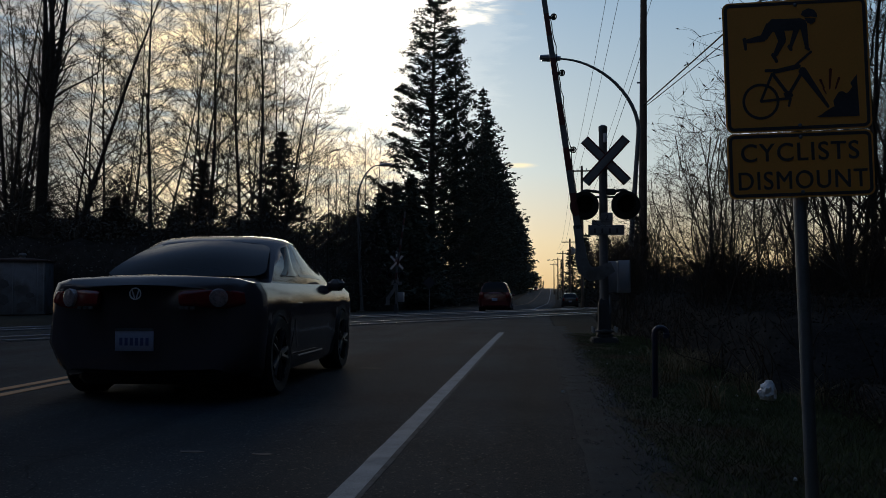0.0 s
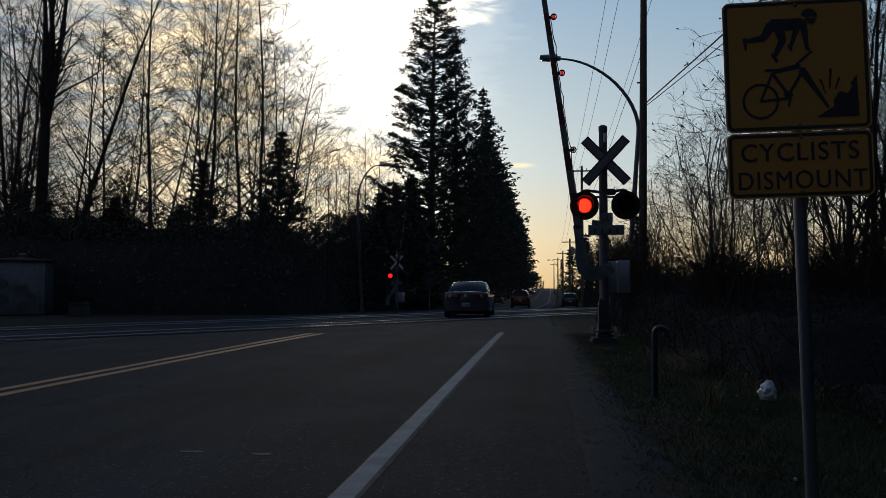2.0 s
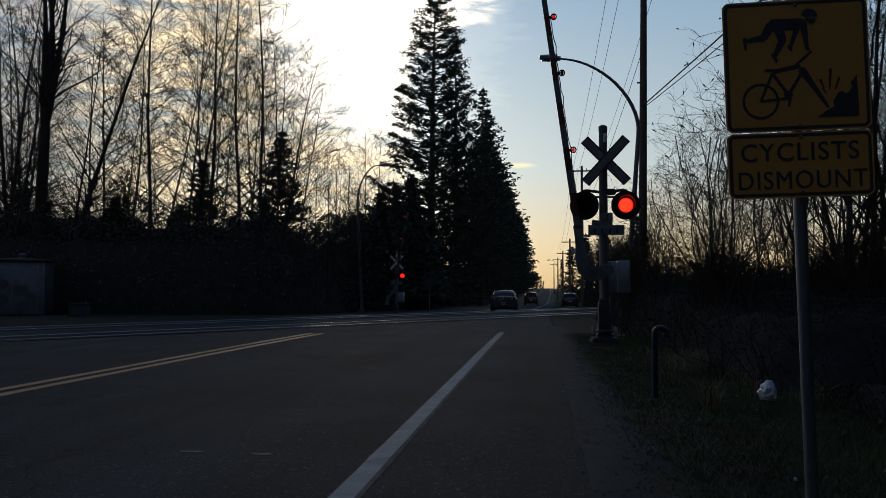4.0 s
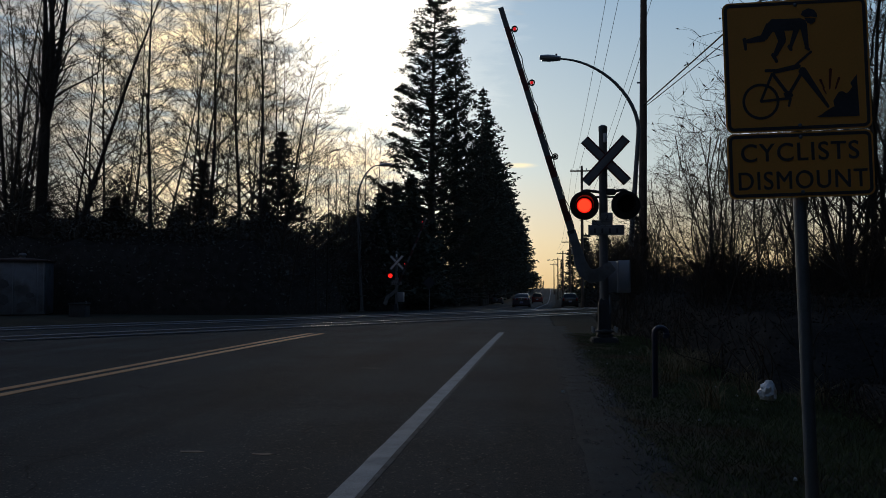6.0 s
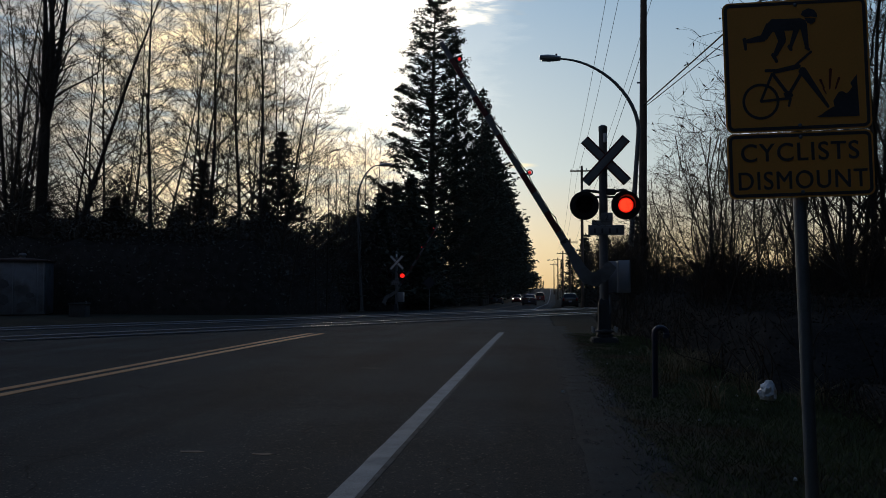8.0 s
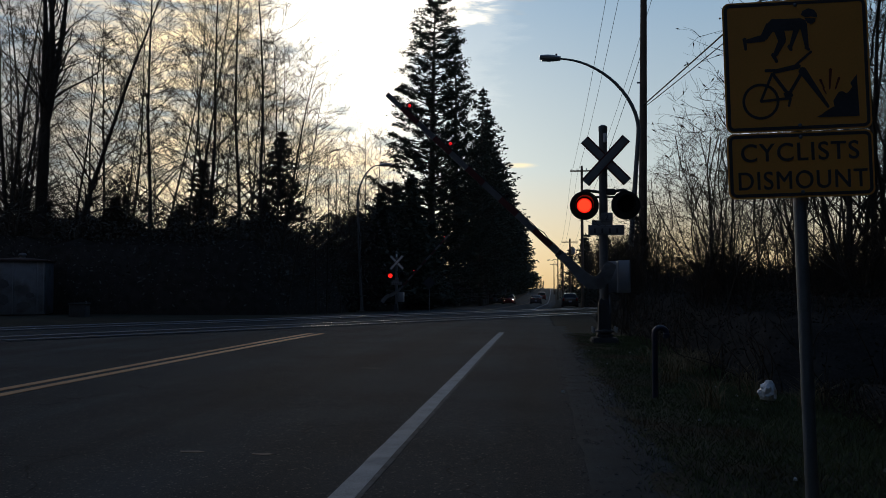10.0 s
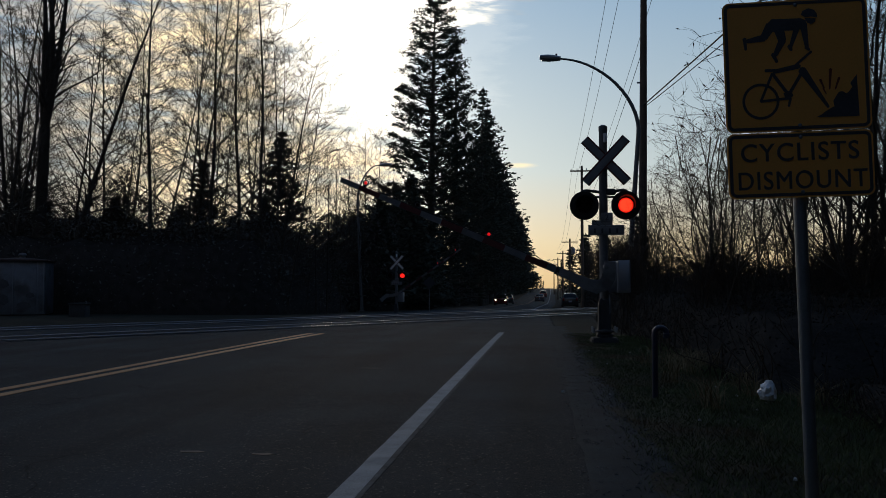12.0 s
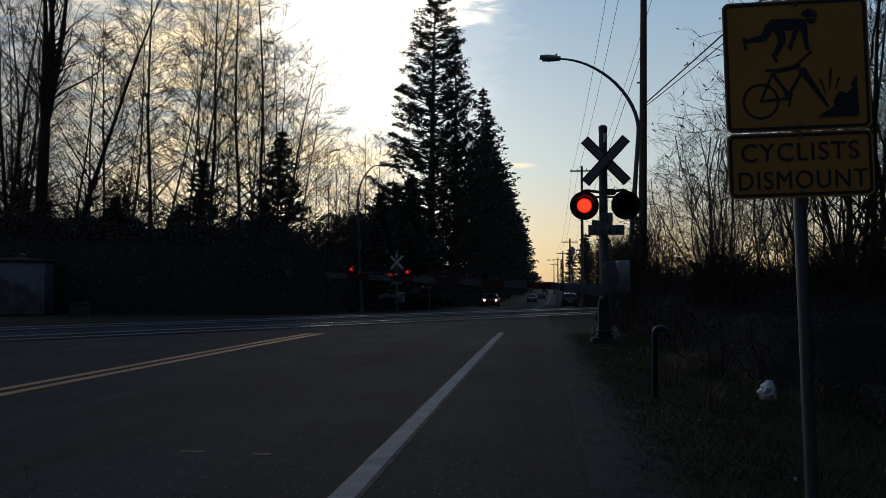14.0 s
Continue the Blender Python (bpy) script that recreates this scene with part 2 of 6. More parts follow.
M["far_lamp"] = material("lit_far_red_lamp", (0.6, 0.02, 0.01), 0.4, emit=(1.0, 0.02, 0.015), power=1.1, vary=0.05)
M["lamp_off"] = material("dark_red_lens", (0.014, 0.004, 0.004), 0.5, vary=0.1, scale=20, fine=90, spec=0.2)
M["glow_small"] = material("lit_small_red_lamp", (0.6, 0.02, 0.01), 0.4, emit=(1.0, 0.012, 0.018), power=0.55, vary=0.05)
M["far_small"] = material("lit_far_small_lamp", (0.6, 0.02, 0.01), 0.4, emit=(1.0, 0.03, 0.05), power=0.55, vary=0.05)
M["arm_back"] = material("dull_back_of_gate_arm", (0.10, 0.10, 0.105), 0.7, vary=0.3, scale=5, fine=60)
M["arm_back_red"] = material("dull_red_back_of_gate_arm", (0.07, 0.02, 0.02), 0.7, vary=0.3, scale=5, fine=60)
M["bracket"] = material("weathered_gate_bracket", (0.17, 0.175, 0.18), 0.6, vary=0.3, scale=5, fine=60, bump=0.2, second=(0.10, 0.095, 0.09), second_at=(0.5, 0.7))
M["mast"] = material("weathered_mast_paint", (0.15, 0.155, 0.165), 0.6, metal=0.2, vary=0.25, scale=5, fine=50, bump=0.2)
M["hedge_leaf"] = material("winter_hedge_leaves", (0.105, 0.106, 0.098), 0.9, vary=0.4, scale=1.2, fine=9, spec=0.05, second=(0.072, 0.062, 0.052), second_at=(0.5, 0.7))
# dead growth inside the thickets, its colour darkened for the shade in there
M["shaded_core"] = material("shaded_dead_growth", (0.033, 0.030, 0.0275), 1.0, vary=0.5, scale=3, fine=30, bump=1.0, bump_scale=20, spec=0.0)
M["dry_stalk"] = material("dry_grass_stalks", (0.20, 0.155, 0.085), 0.85, vary=0.35, scale=3, fine=20, spec=0.2)
M["concrete"] = material("weathered_concrete", (0.19, 0.185, 0.18), 0.85, vary=0.25, scale=3, fine=40, bump=0.5, second=(0.16, 0.155, 0.145), second_at=(0.5, 0.7))
M["rail"] = material("polished_rail_steel", (0.50, 0.49, 0.48), 0.24, metal=1.0, vary=0.12, scale=4, fine=60)
M["rail_rust"] = material("rusty_rail_side", (0.11, 0.06, 0.04), 0.8, metal=0.2, vary=0.4, scale=8, fine=80, bump=0.4)
M["tie"] = material("creosoted_timber", (0.04, 0.036, 0.034), 0.85, vary=0.4, scale=4, fine=40, bump=0.6, rand=0.2)
M["panel"] = material("oily_crossing_timber", (0.018, 0.024, 0.030), 0.95, vary=0.4, scale=4, fine=40, bump=0.6, spec=0.08, rand=0.2)
M["wood"] = material("weathered_pole_wood", (0.115, 0.085, 0.062), 0.88, vary=0.35, scale=2, fine=30, bump=0.7, bump_scale=25, rand=0.2)
M["wire"] = material("black_cable", (0.02, 0.02, 0.022), 0.6, vary=0.2, spec=0.3)
M["paint_black"] = material("black_car_paint", (0.080, 0.070, 0.077), 0.09, vary=0.1, scale=2, fine=150, spec=0.45)
M["paint_red"] = material("dark_red_car_paint", (0.120, 0.012, 0.014), 0.28, vary=0.1, scale=2, fine=150, coat=0.8)
M["paint_grey"] = material("grey_car_paint", (0.05, 0.052, 0.056), 0.3, metal=0.4, vary=0.1, scale=2, fine=150, coat=0.8)
M["paint_silver"] = material("dark_silver_car_paint", (0.06, 0.062, 0.066), 0.32, metal=0.4, vary=0.08, scale=2, fine=150, coat=0.8)
M["car_glass"] = material("tinted_car_glass", (0.014, 0.017, 0.020), 0.04, vary=0.1, scale=2, fine=20, spec=0.16)
M["tyre"] = material("tyre_rubber", (0.022, 0.022, 0.023), 0.82, vary=0.3, scale=10, fine=80, bump=0.4)
M["cabinet"] = material("stained_cabinet_paint", (0.15, 0.165, 0.19), 0.6, metal=0.2, vary=0.3, scale=2, fine=30, second=(0.085, 0.085, 0.085), second_at=(0.48, 0.62))
M["rusty_roof"] = material("rusty_sheet_roof", (0.075, 0.045, 0.038), 0.75, vary=0.3, scale=4, fine=40, bump=0.3, second=(0.05, 0.04, 0.038), second_at=(0.5, 0.7))
M["old_concrete"] = material("dark_stained_concrete", (0.042, 0.042, 0.041), 0.9, vary=0.3, scale=4, fine=50, bump=0.5)
M["dark_steel"] = material("dark_painted_steel", (0.035, 0.037, 0.042), 0.7, vary=0.3, scale=6, fine=60, bump=0.2)
M["lamp_steel"] = material("weathered_lamp_steel", (0.13, 0.135, 0.14), 0.65, metal=0.3, vary=0.2, scale=4, fine=60, bump=0.1)
M["trim_grey"] = material("dull_trim_strip", (0.20, 0.20, 0.20), 0.4, metal=0.6, vary=0.1)
M["rim"] = material("alloy_rim", (0.085, 0.09, 0.10), 0.5, metal=0.9, vary=0.1, scale=8, fine=60)
M["plastic"] = material("black_plastic", (0.022, 0.022, 0.023), 0.62, vary=0.2, scale=8, fine=90, bump=0.2)
M["tail_red"] = material("tail_lamp_red", (0.18, 0.011, 0.014), 0.2, vary=0.25, scale=8, fine=40, coat=0.4)
M["tail_dim"] = material("tail_lamp_smoked", (0.22, 0.06, 0.07), 0.2, vary=0.2, scale=20, fine=60, coat=0.8)
M["tail_clear"] = material("tail_lamp_clear", (0.30, 0.25, 0.26), 0.2, vary=0.5, scale=25, fine=90, coat=1.0)
M["chrome"] = material("chrome", (0.72, 0.72, 0.73), 0.12, metal=1.0, vary=0.05)
M["badge"] = material("satin_badge", (0.8, 0.8, 0.82), 0.4, metal=0.2, vary=0.05)
M["plate"] = material("number_plate_white", (0.30, 0.34, 0.47), 0.5, vary=0.08, scale=6, fine=60)
M["plate_bar"] = material("number_plate_blue", (0.06, 0.08, 0.22), 0.5, vary=0.1)
M["head_on"] = material("lit_headlamp", (0.8, 0.78, 0.7), 0.3, emit=(1.0, 0.86, 0.62), power=4.5, vary=0.02)
M["tail_on"] = material("lit_tail_lamp", (0.5, 0.02, 0.02), 0.3, emit=(1.0, 0.05, 0.03), power=1.6, vary=0.02)
M["plastic_bag"] = material("white_plastic_bag", (0.72, 0.73, 0.75), 0.45, vary=0.12, scale=12, fine=60, bump=0.5)
M["litter"] = material("pale_litter", (0.5, 0.5, 0.48), 0.7, vary=0.3, scale=20, fine=80)
M["siding"] = material("dark_house_siding", (0.045, 0.042, 0.040), 0.8, vary=0.2, scale=2, fine=30, bump=0.3)
M["roofing"] = material("dark_shingle_roof", (0.024, 0.024, 0.025), 0.9, vary=0.4, scale=3, fine=25, bump=0.6)
M["pane"] = material("window_glass", (0.05, 0.06, 0.065), 0.05, vary=0.1, scale=2, fine=10, trans=0.3, spec=0.6)
M["blue"] = material("blue_pipe_paint", (0.022, 0.026, 0.055), 0.45, vary=0.2, scale=10, fine=60)
M["graffiti"] = material("dark_smear", (0.065, 0.066, 0.072), 0.6, vary=0.4, scale=6, fine=40)


# ---------------------------------------------------------------- mesh tools
class Geo:
    """Gathers corners and faces of one mesh, each face with a material slot."""

    def __init__(self):
        self.v, self.f, self.s = [], [], []

    def ring_loft(self, rings, slot=0, cap=True, closed=True):
        n0, k = len(self.v), len(rings[0])
        for r in rings:
            self.v += [tuple(p) for p in r]
        last = k if closed else k - 1
        for i in range(len(rings) - 1):
            for j in range(last):
                a, b = n0 + i * k + j, n0 + i * k + (j + 1) % k
                self.f.append((a, b, b + k, a + k))
                self.s.append(slot)
        if cap and closed:
            self.f.append(tuple(n0 + j for j in reversed(range(k))))
            self.f.append(tuple(n0 + (len(rings) - 1) * k + j for j in range(k)))
            self.s += [slot, slot]
        return self

    def box(self, c, size, bevel=0.0, slot=0, m=None):
        x, y, z = (s / 2 for s in size)
        b = min(bevel, x * 0.9, y * 0.9, z * 0.9)

        def ring(h, i):
            X, Y = x - i, y - i
            if b <= 0:
                pts = [(-X, -Y), (X, -Y), (X, Y), (-X, Y)]
            else:
                pts = [(-X + b, -Y), (X - b, -Y), (X, -Y + b), (X, Y - b), (X - b, Y), (-X + b, Y), (-X, Y - b), (-X, -Y + b)]
            out = []
            for px, py in pts:
                p = Vector((px, py, h))
                if m is not None:
                    p = m @ p
                out.append(p + Vector(c))
            return out
        rings = [ring(-z, 0), ring(z, 0)] if b <= 0 else [ring(-z, b * 0.7), ring(-z + b, 0), ring(z - b, 0), ring(z, b * 0.7)]
        return self.ring_loft(rings, slot)

    def tube(self, pts, radii, seg=8, slot=0, cap=True):
        pts = [Vector(p) for p in pts]
        if isinstance(radii, (int, float)):
            radii = [radii] * len(pts)
        rings = []
        side = None
        for i, p in enumerate(pts):
            t = (pts[min(i + 1, len(pts) - 1)] - pts[max(i - 1, 0)]).normalized()
            if side is None:
                side = t.orthogonal().normalized()
            side = (side - t * side.dot(t)).normalized()
            up = t.cross(side)
            rings.append([p + (side * math.cos(a) + up * math.sin(a)) * radii[i] for a in (2 * math.pi * j / seg for j in range(seg))])
        return self.ring_loft(rings, slot, cap)

    def lathe(self, profile, seg=24, slot=0, m=None, cap=True):
        """profile: (radius, height) pairs turned about the local z axis."""
        rings = []
        for r, h in profile:
            ring = [Vector((r * math.cos(2 * math.pi * j / seg), r * math.sin(2 * math.pi * j / seg), h)) for j in range(seg)]
            rings.append([m @ p for p in ring] if m is not None else ring)
        return self.ring_loft(rings, slot, cap)

    def slab(self, outline, y0, y1, slot=0):
        """A flat shape in x and z, thick from y0 to y1."""
        return self.ring_loft([[(x, y0, z) for x, z in outline], [(x, y1, z) for x, z in outline]], slot)

    def stroke(self, a, b, w, y0, y1, slot=0):
        a, b = Vector(a), Vector(b)
        d = (b - a).normalized()
        n = Vector((-d.y, d.x)) * w / 2
        return self.slab([a - n, b - n, b + n, a + n], y0, y1, slot)

    def mesh(self, name, mats, smooth=35):
        me = bpy.data.meshes.new(name)
        me.from_pydata([tuple(p) for p in self.v], [], self.f)
        for mt in mats:
            me.materials.append(mt)
        if len(mats) > 1:
            me.polygons.foreach_set("material_index", self.s)
        if smooth:
            me.shade_smooth()
            me.set_sharp_from_angle(angle=radians(smooth))
        me.update()
        bm = bmesh.new()
        bm.from_mesh(me)
        bmesh.ops.recalc_face_normals(bm, faces=bm.faces)
        bm.to_mesh(me)
        bm.free()
        return me


def part(name, geo, mats, parent=None, label="", m=None, smooth=35):
    """One mesh object, under a thing or a part."""
    mats = mats if isinstance(mats, (list, tuple)) else [mats]
    me = geo if isinstance(geo, bpy.types.Mesh) else geo.mesh(name, mats, smooth)
    ob = new(name, me)
    if parent is not None:
        ob.parent = parent
    if m is not None:
        ob.matrix_basis = m
    return tagged(ob, label)


def thing(name, label, category, m=None, group="", kind=""):
    ob = new(name)
    ob.empty_display_size = 0.2
    if m is not None:
        ob.matrix_basis = m
    return tagged(ob, label, category, group, kind)


def quads_mesh(name, verts, faces, mat, smooth=False):
    me = bpy.data.meshes.new(name)
    me.vertices.add(len(verts))
    me.vertices.foreach_set("co", np.asarray(verts, dtype=np.float32).ravel())
    k = faces.shape[1]
    me.loops.add(faces.size)
    me.loops.foreach_set("vertex_index", faces.astype(np.int32).ravel())
    me.polygons.add(len(faces))
    me.polygons.foreach_set("loop_start", np.arange(0, faces.size, k, dtype=np.int32))
    me.polygons.foreach_set("loop_total", np.full(len(faces), k, dtype=np.int32))
    me.materials.append(mat)
    me.update(calc_edges=True)
    me.validate()
    if smooth:
        me.shade_smooth()
    return me


# ---------------------------------------------------------------- the lie of the land
LAND_Y = (-400, 16, 22, 29, 36, 42, 47, 53, 75, 100, 150, 200, 300, 400, 470, 700, 4000)
LAND_Z = (0, 0, -0.035, -0.085, -0.15, -0.22, -0.34, -0.42, -0.66, -0.92, -1.3, -1.2, 0.2, 1.7, 1.75, -2.0, -2.0)
RAIL_Z = -0.165
ROAD_L, ROAD_R, CENTRE, EDGE = -10.1, 0.32, -4.73, -0.85
TRACK_P, TRACK_W = Vector((-4.50, 35.88)), Vector((0.5008, 0.8656))  # a point on the track's middle and its direction
TRACK_N = Vector((-TRACK_W.y, TRACK_W.x))


def rise(y, x=-2.7):
    """Height of the road: its own fall and the hump at the track."""
    base = float((np.interp(y - 3, LAND_Y, LAND_Z) + np.interp(y, LAND_Y, LAND_Z) * 2 + np.interp(y + 3, LAND_Y, LAND_Z)) / 4)
    d = abs((x - TRACK_P.x) * TRACK_N.x + (y - TRACK_P.y) * TRACK_N.y)
    u = min(1.0, max(0.0, 1 - (d - 3.7) / 3.0))
    if abs(x) > 90 or y > 120:
        u = 0.0
    return base + (RAIL_Z - base) * u * u * (3 - 2 * u)


def bend(y):
    """Sideways drift of the road where it climbs."""
    return float(np.interp(y, (50, 100, 150, 200, 300, 400, 480), (0, 0.8, 2.0, 2.7, 4.0, 5.0, 5.6)))


def land(x, y):
    """Height of the ground anywhere."""
    z = rise(y, x)
    d = abs((x - TRACK_P.x) * TRACK_N.x + (y - TRACK_P.y) * TRACK_N.y)
    soft = min(1.0, max(0.0, (d - 3.7) / 2))
    if x > 0.5:
        z += soft * (-0.10 * min(1.0, (x - 0.5) / 2.0) + 0.03 * noise.noise((x * 1.3, y * 1.3, 3.1)))
    elif x < -16:
        z += soft * 0.06 * noise.noise((x * 0.4, y * 0.4, 1.7))
    return z


def road_left(y):
    """Left edge of the asphalt: an apron up to the track, then the lane's edge."""
    far_rail = TRACK_P.x + (3.6 - (y - TRACK_P.y) * TRACK_N.y) / TRACK_N.x
    lane = float(np.interp(y, (50, 70), (-9.6, -8.2)))
    return min(lane, max(-19.0, far_rail))


def build_land():
    xs = [-2500, -900, -300, -120, -70, -45] + list(np.arange(-34, -11.9, 2.0)) + [-10.2, -6, -2, 0.25] + list(np.arange(0.5, 5.1, 0.25)) + list(np.arange(6, 20, 1.5)) + [28, 40, 70, 130, 300, 900, 2500]
    ys = [-2500, -600, -150, -40, -15, -5] + list(np.arange(0, 12.1, 0.25)) + list(np.arange(12.5, 60, 1.0)) + list(np.arange(60, 110, 5)) + list(np.arange(110, 480, 15)) + [520, 600, 700, 1200, 4000]
    v = [(x, y, land(x, y) - (0.05 if road_left(y) - 0.1 < x - bend(y) < 0.45 else 0)) for y in ys for x in xs]
    k = len(xs)
    f = np.array([(j * k + i, j * k + i + 1, (j + 1) * k + i + 1, (j + 1) * k + i) for j in range(len(ys) - 1) for i in range(k - 1)])
    ob = new("ground", quads_mesh("ground", v, f, M["soil"], True))
    tagged(ob, "dark rough grass and soil beside the road", "ground", kind="structure")


def strip(name, x0, x1, y0, y1, lift, mat, label, category, step=1.0, ragged=0.0, parent=None):
    """A thin sheet that follows the road's height."""
    rng = random.Random(name + str(x0))
    ys = list(np.arange(y0, min(y1, 70), step)) + list(np.arange(max(y0, 70), y1, 8)) + [y1]
    g = Geo()
    rings = []
    cols = 2 if x1 - x0 < 2 else 44
    for y in ys:
        a = (road_left(y) if name == "road" else x0) + (rng.uniform(-1, 1) * ragged if ragged else 0)
        b = x1 + (rng.uniform(-1, 1) * ragged if ragged else 0)
        xs = [a + (b - a) * k / (cols - 1) + bend(y) for k in range(cols)]
        top = [(x, y, rise(y, x) + lift) for x in xs]
        rings.append([(x, y, z - 0.02) for x, y, z in top] + list(reversed(top)))
    g.ring_loft(rings)
    ob = part(name, g, mat, parent, label, smooth=20)
    if parent is None:
        tagged(ob, label, category, kind="structure")
    return ob


def build_road():
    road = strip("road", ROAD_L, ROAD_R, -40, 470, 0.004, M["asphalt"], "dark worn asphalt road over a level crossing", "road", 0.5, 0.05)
    rng = random.Random(4)
    # edge line and double centre line stop before the track and go on behind it
    strip("edge_line", EDGE - 0.07, EDGE + 0.043, -40, 19.7, 0.0075, M["white_line"], "", "", 0.25, 0.0022, parent=road)
    strip("worn_line_edge", EDGE + 0.043, EDGE + 0.072, -40, 19.0, 0.0068, M["worn_line"], "", "", 0.25, 0.0035, parent=road)
    for dx in (-0.125, 0.125):
        strip("centre_line", CENTRE + dx - 0.060, CENTRE + dx + 0.060, -40, 18.7, 0.0075, M["yellow_line"], "", "", parent=road)
        strip("centre_line", -4.3 + dx - 0.06, -4.3 + dx + 0.06, 52, 460, 0.0075, M["dull_yellow"], "", "", parent=road)
    strip("edge_line", -1.06, -0.95, 50, 460, 0.0075, M["white_line"], "", "", parent=road)
    # faint worn marks on the near lane
    for x, y, w in ((-1.93, 4.88, 0.075), (-1.52, 4.85, 0.065), (-1.95, 10.3, 0.13)):
        g = Geo()
        g.slab([(-w, -0.02), (w * 0.3, -0.035), (w, 0.0), (w * 0.4, 0.03), (-w * 0.8, 0.02)], 0, 0.0025)
        part("worn_mark", g, M["worn_mark"], road, m=Matrix.Translation((x, y, rise(y) + 0.0042)) @ pose(0, 0, 0, 90, 0, 0))
    # gravel strip along the shoulder
    rings = []
    for y in np.arange(-6, 24.1, 0.12):
        a, b = 0.22 + 0.05 * noise.noise((y * 1.7, 4.0, 0)) + 0.03 * noise.noise((y * 7, 9.0, 0)), 0.62 + 0.12 * noise.noise((y * 0.9, 2.0, 0)) + 0.07 * noise.noise((y * 5, 1.0, 0))
        row = []
        for k in range(7):
            x = a + (b - a) * k / 6
            base = rise(y, x) + 0.0055 if x < 0.40 else max(rise(y, x) - 0.02, land(x, y)) + 0.006
            row.append((x, y, base + (0.004 * noise.noise((x * 9, y * 9, 2)) if 0 < k < 6 else -0.001)))
        rings.append([(x, y, z - 0.03) for x, y, z in row] + row[::-1])
    bed = Geo()
    bed.ring_loft(rings)
    tagged(part("gravel_shoulder", bed, M["gravel"], smooth=30), "loose grey gravel along the asphalt edge", "gravel", kind="structure")
    g = Geo()
    for i in range(2600):
        y = 2.2 + rng.random() ** 1.6 * 12
        x = rng.gauss(0.46, 0.18)
        pick = rng.random()
        if pick < 0.2:
            x = rng.gauss(-0.15, 0.30)
        elif pick < 0.5:  # grit swept between the wheel paths
            x = rng.gauss(-1.75, 0.42)
        r = rng.uniform(0.003, 0.012) * (1 if x > 0.15 else 0.6 if x > -0.8 else 0.34)
        z = rise(y) - 0.001 if x < 0.42 else land(x, y) + 0.003
        a = rng.random() * 3
        ring = lambda s, h: [(x + r * s * math.cos(a + k * 1.2566) * rng.uniform(0.7, 1.2), y + r * s * math.sin(a + k * 1.2566), z + h) for k in range(5)]
        g.ring_loft([ring(1, 0), ring(0.9, r * 0.7), ring(0.3, r * 1.1)])
    tagged(part("pebbles", g, M["stone"], smooth=0), "scattered grey pebbles on the shoulder", "pebbles", kind="stuff")


def build_track(middle):
    track = thing("railway_track", "railway track with polished rails crossing the road", "railway track", group="railway tracks", kind="structure")
    ang = math.degrees(math.atan2(TRACK_W.y, TRACK_W.x))

    def place(s, side, z):
        p = TRACK_P + TRACK_W * s + TRACK_N * (side + middle)
        return Vector((p.x, p.y, z))

    for side in (-0.7175, 0.7175):
        g = Geo()
        rings = []
        for s in list(np.arange(-60, 60.1, 2)):
            z = RAIL_Z + 0.026
            prof = [(-0.07, -0.16), (0.07, -0.16), (0.07, -0.145), (0.01, -0.12), (0.01, -0.045), (0.035, -0.035), (0.036, -0.006), (0.028, 0), (-0.028, 0), (-0.036, -0.006), (-0.035, -0.035), (-0.01, -0.045), (-0.01, -0.12), (-0.07, -0.145)]
            rings.append([place(s, side + a, z + b) for a, b in prof])
        g.ring_loft(rings)
        rail = part("rail", g, [M["rail"], M["rail_rust"]], track)
        for p in rail.data.polygons:
            p.material_index = 0 if (p.center.z > RAIL_Z + 0.009) else 1
    # ballast beds off the road
    for s0, s1 in ((-60, -19.5), (5.3, 60)):
        g = Geo()
        rings = []
        for s in np.arange(s0, s1 + 0.1, 1.5):
            rings.append([place(s, a, RAIL_Z + b) for a, b in ((-1.93, -0.45), (-1.5, -0.10), (-0.85, -0.09), (0.85, -0.09), (1.5, -0.10), (1.93, -0.45))])
        g.ring_loft(rings)
        part("ballast", g, M["ballast"], track)
    tie = Geo()
    tie.box((0, 0, 0), (0.22, 2.5, 0.15), 0.012)
    tm = tie.mesh("tie", [M["tie"]])
    for s in list(np.arange(-40, -19.6, 0.6)) + list(np.arange(5.6, 30, 0.6)):
        p = place(s, 0, RAIL_Z - 0.155 + 0.03)
        part("tie", tm, M["tie"], track, m=Matrix.Translation(p) @ pose(0, 0, 0, 0, 0, ang))
    # timber panels set between and beside the rails across the road
    for side, w in ((-1.05, 0.42), (-0.32, 0.5), (0.32, 0.5), (1.05, 0.42)):
        for s in np.arange(-19, 5, 2.0):
            g = Geo()
            g.box((0, 0, 0), (1.98, w, 0.1), 0.012)
            part("panel", g, M["panel"], track, m=Matrix.Translation(place(s + 1, side, RAIL_Z - 0.028)) @ pose(0, 0, 0, 0, 0, ang))


build_land()
build_road()
build_track(-2.40)
build_track(2.40)


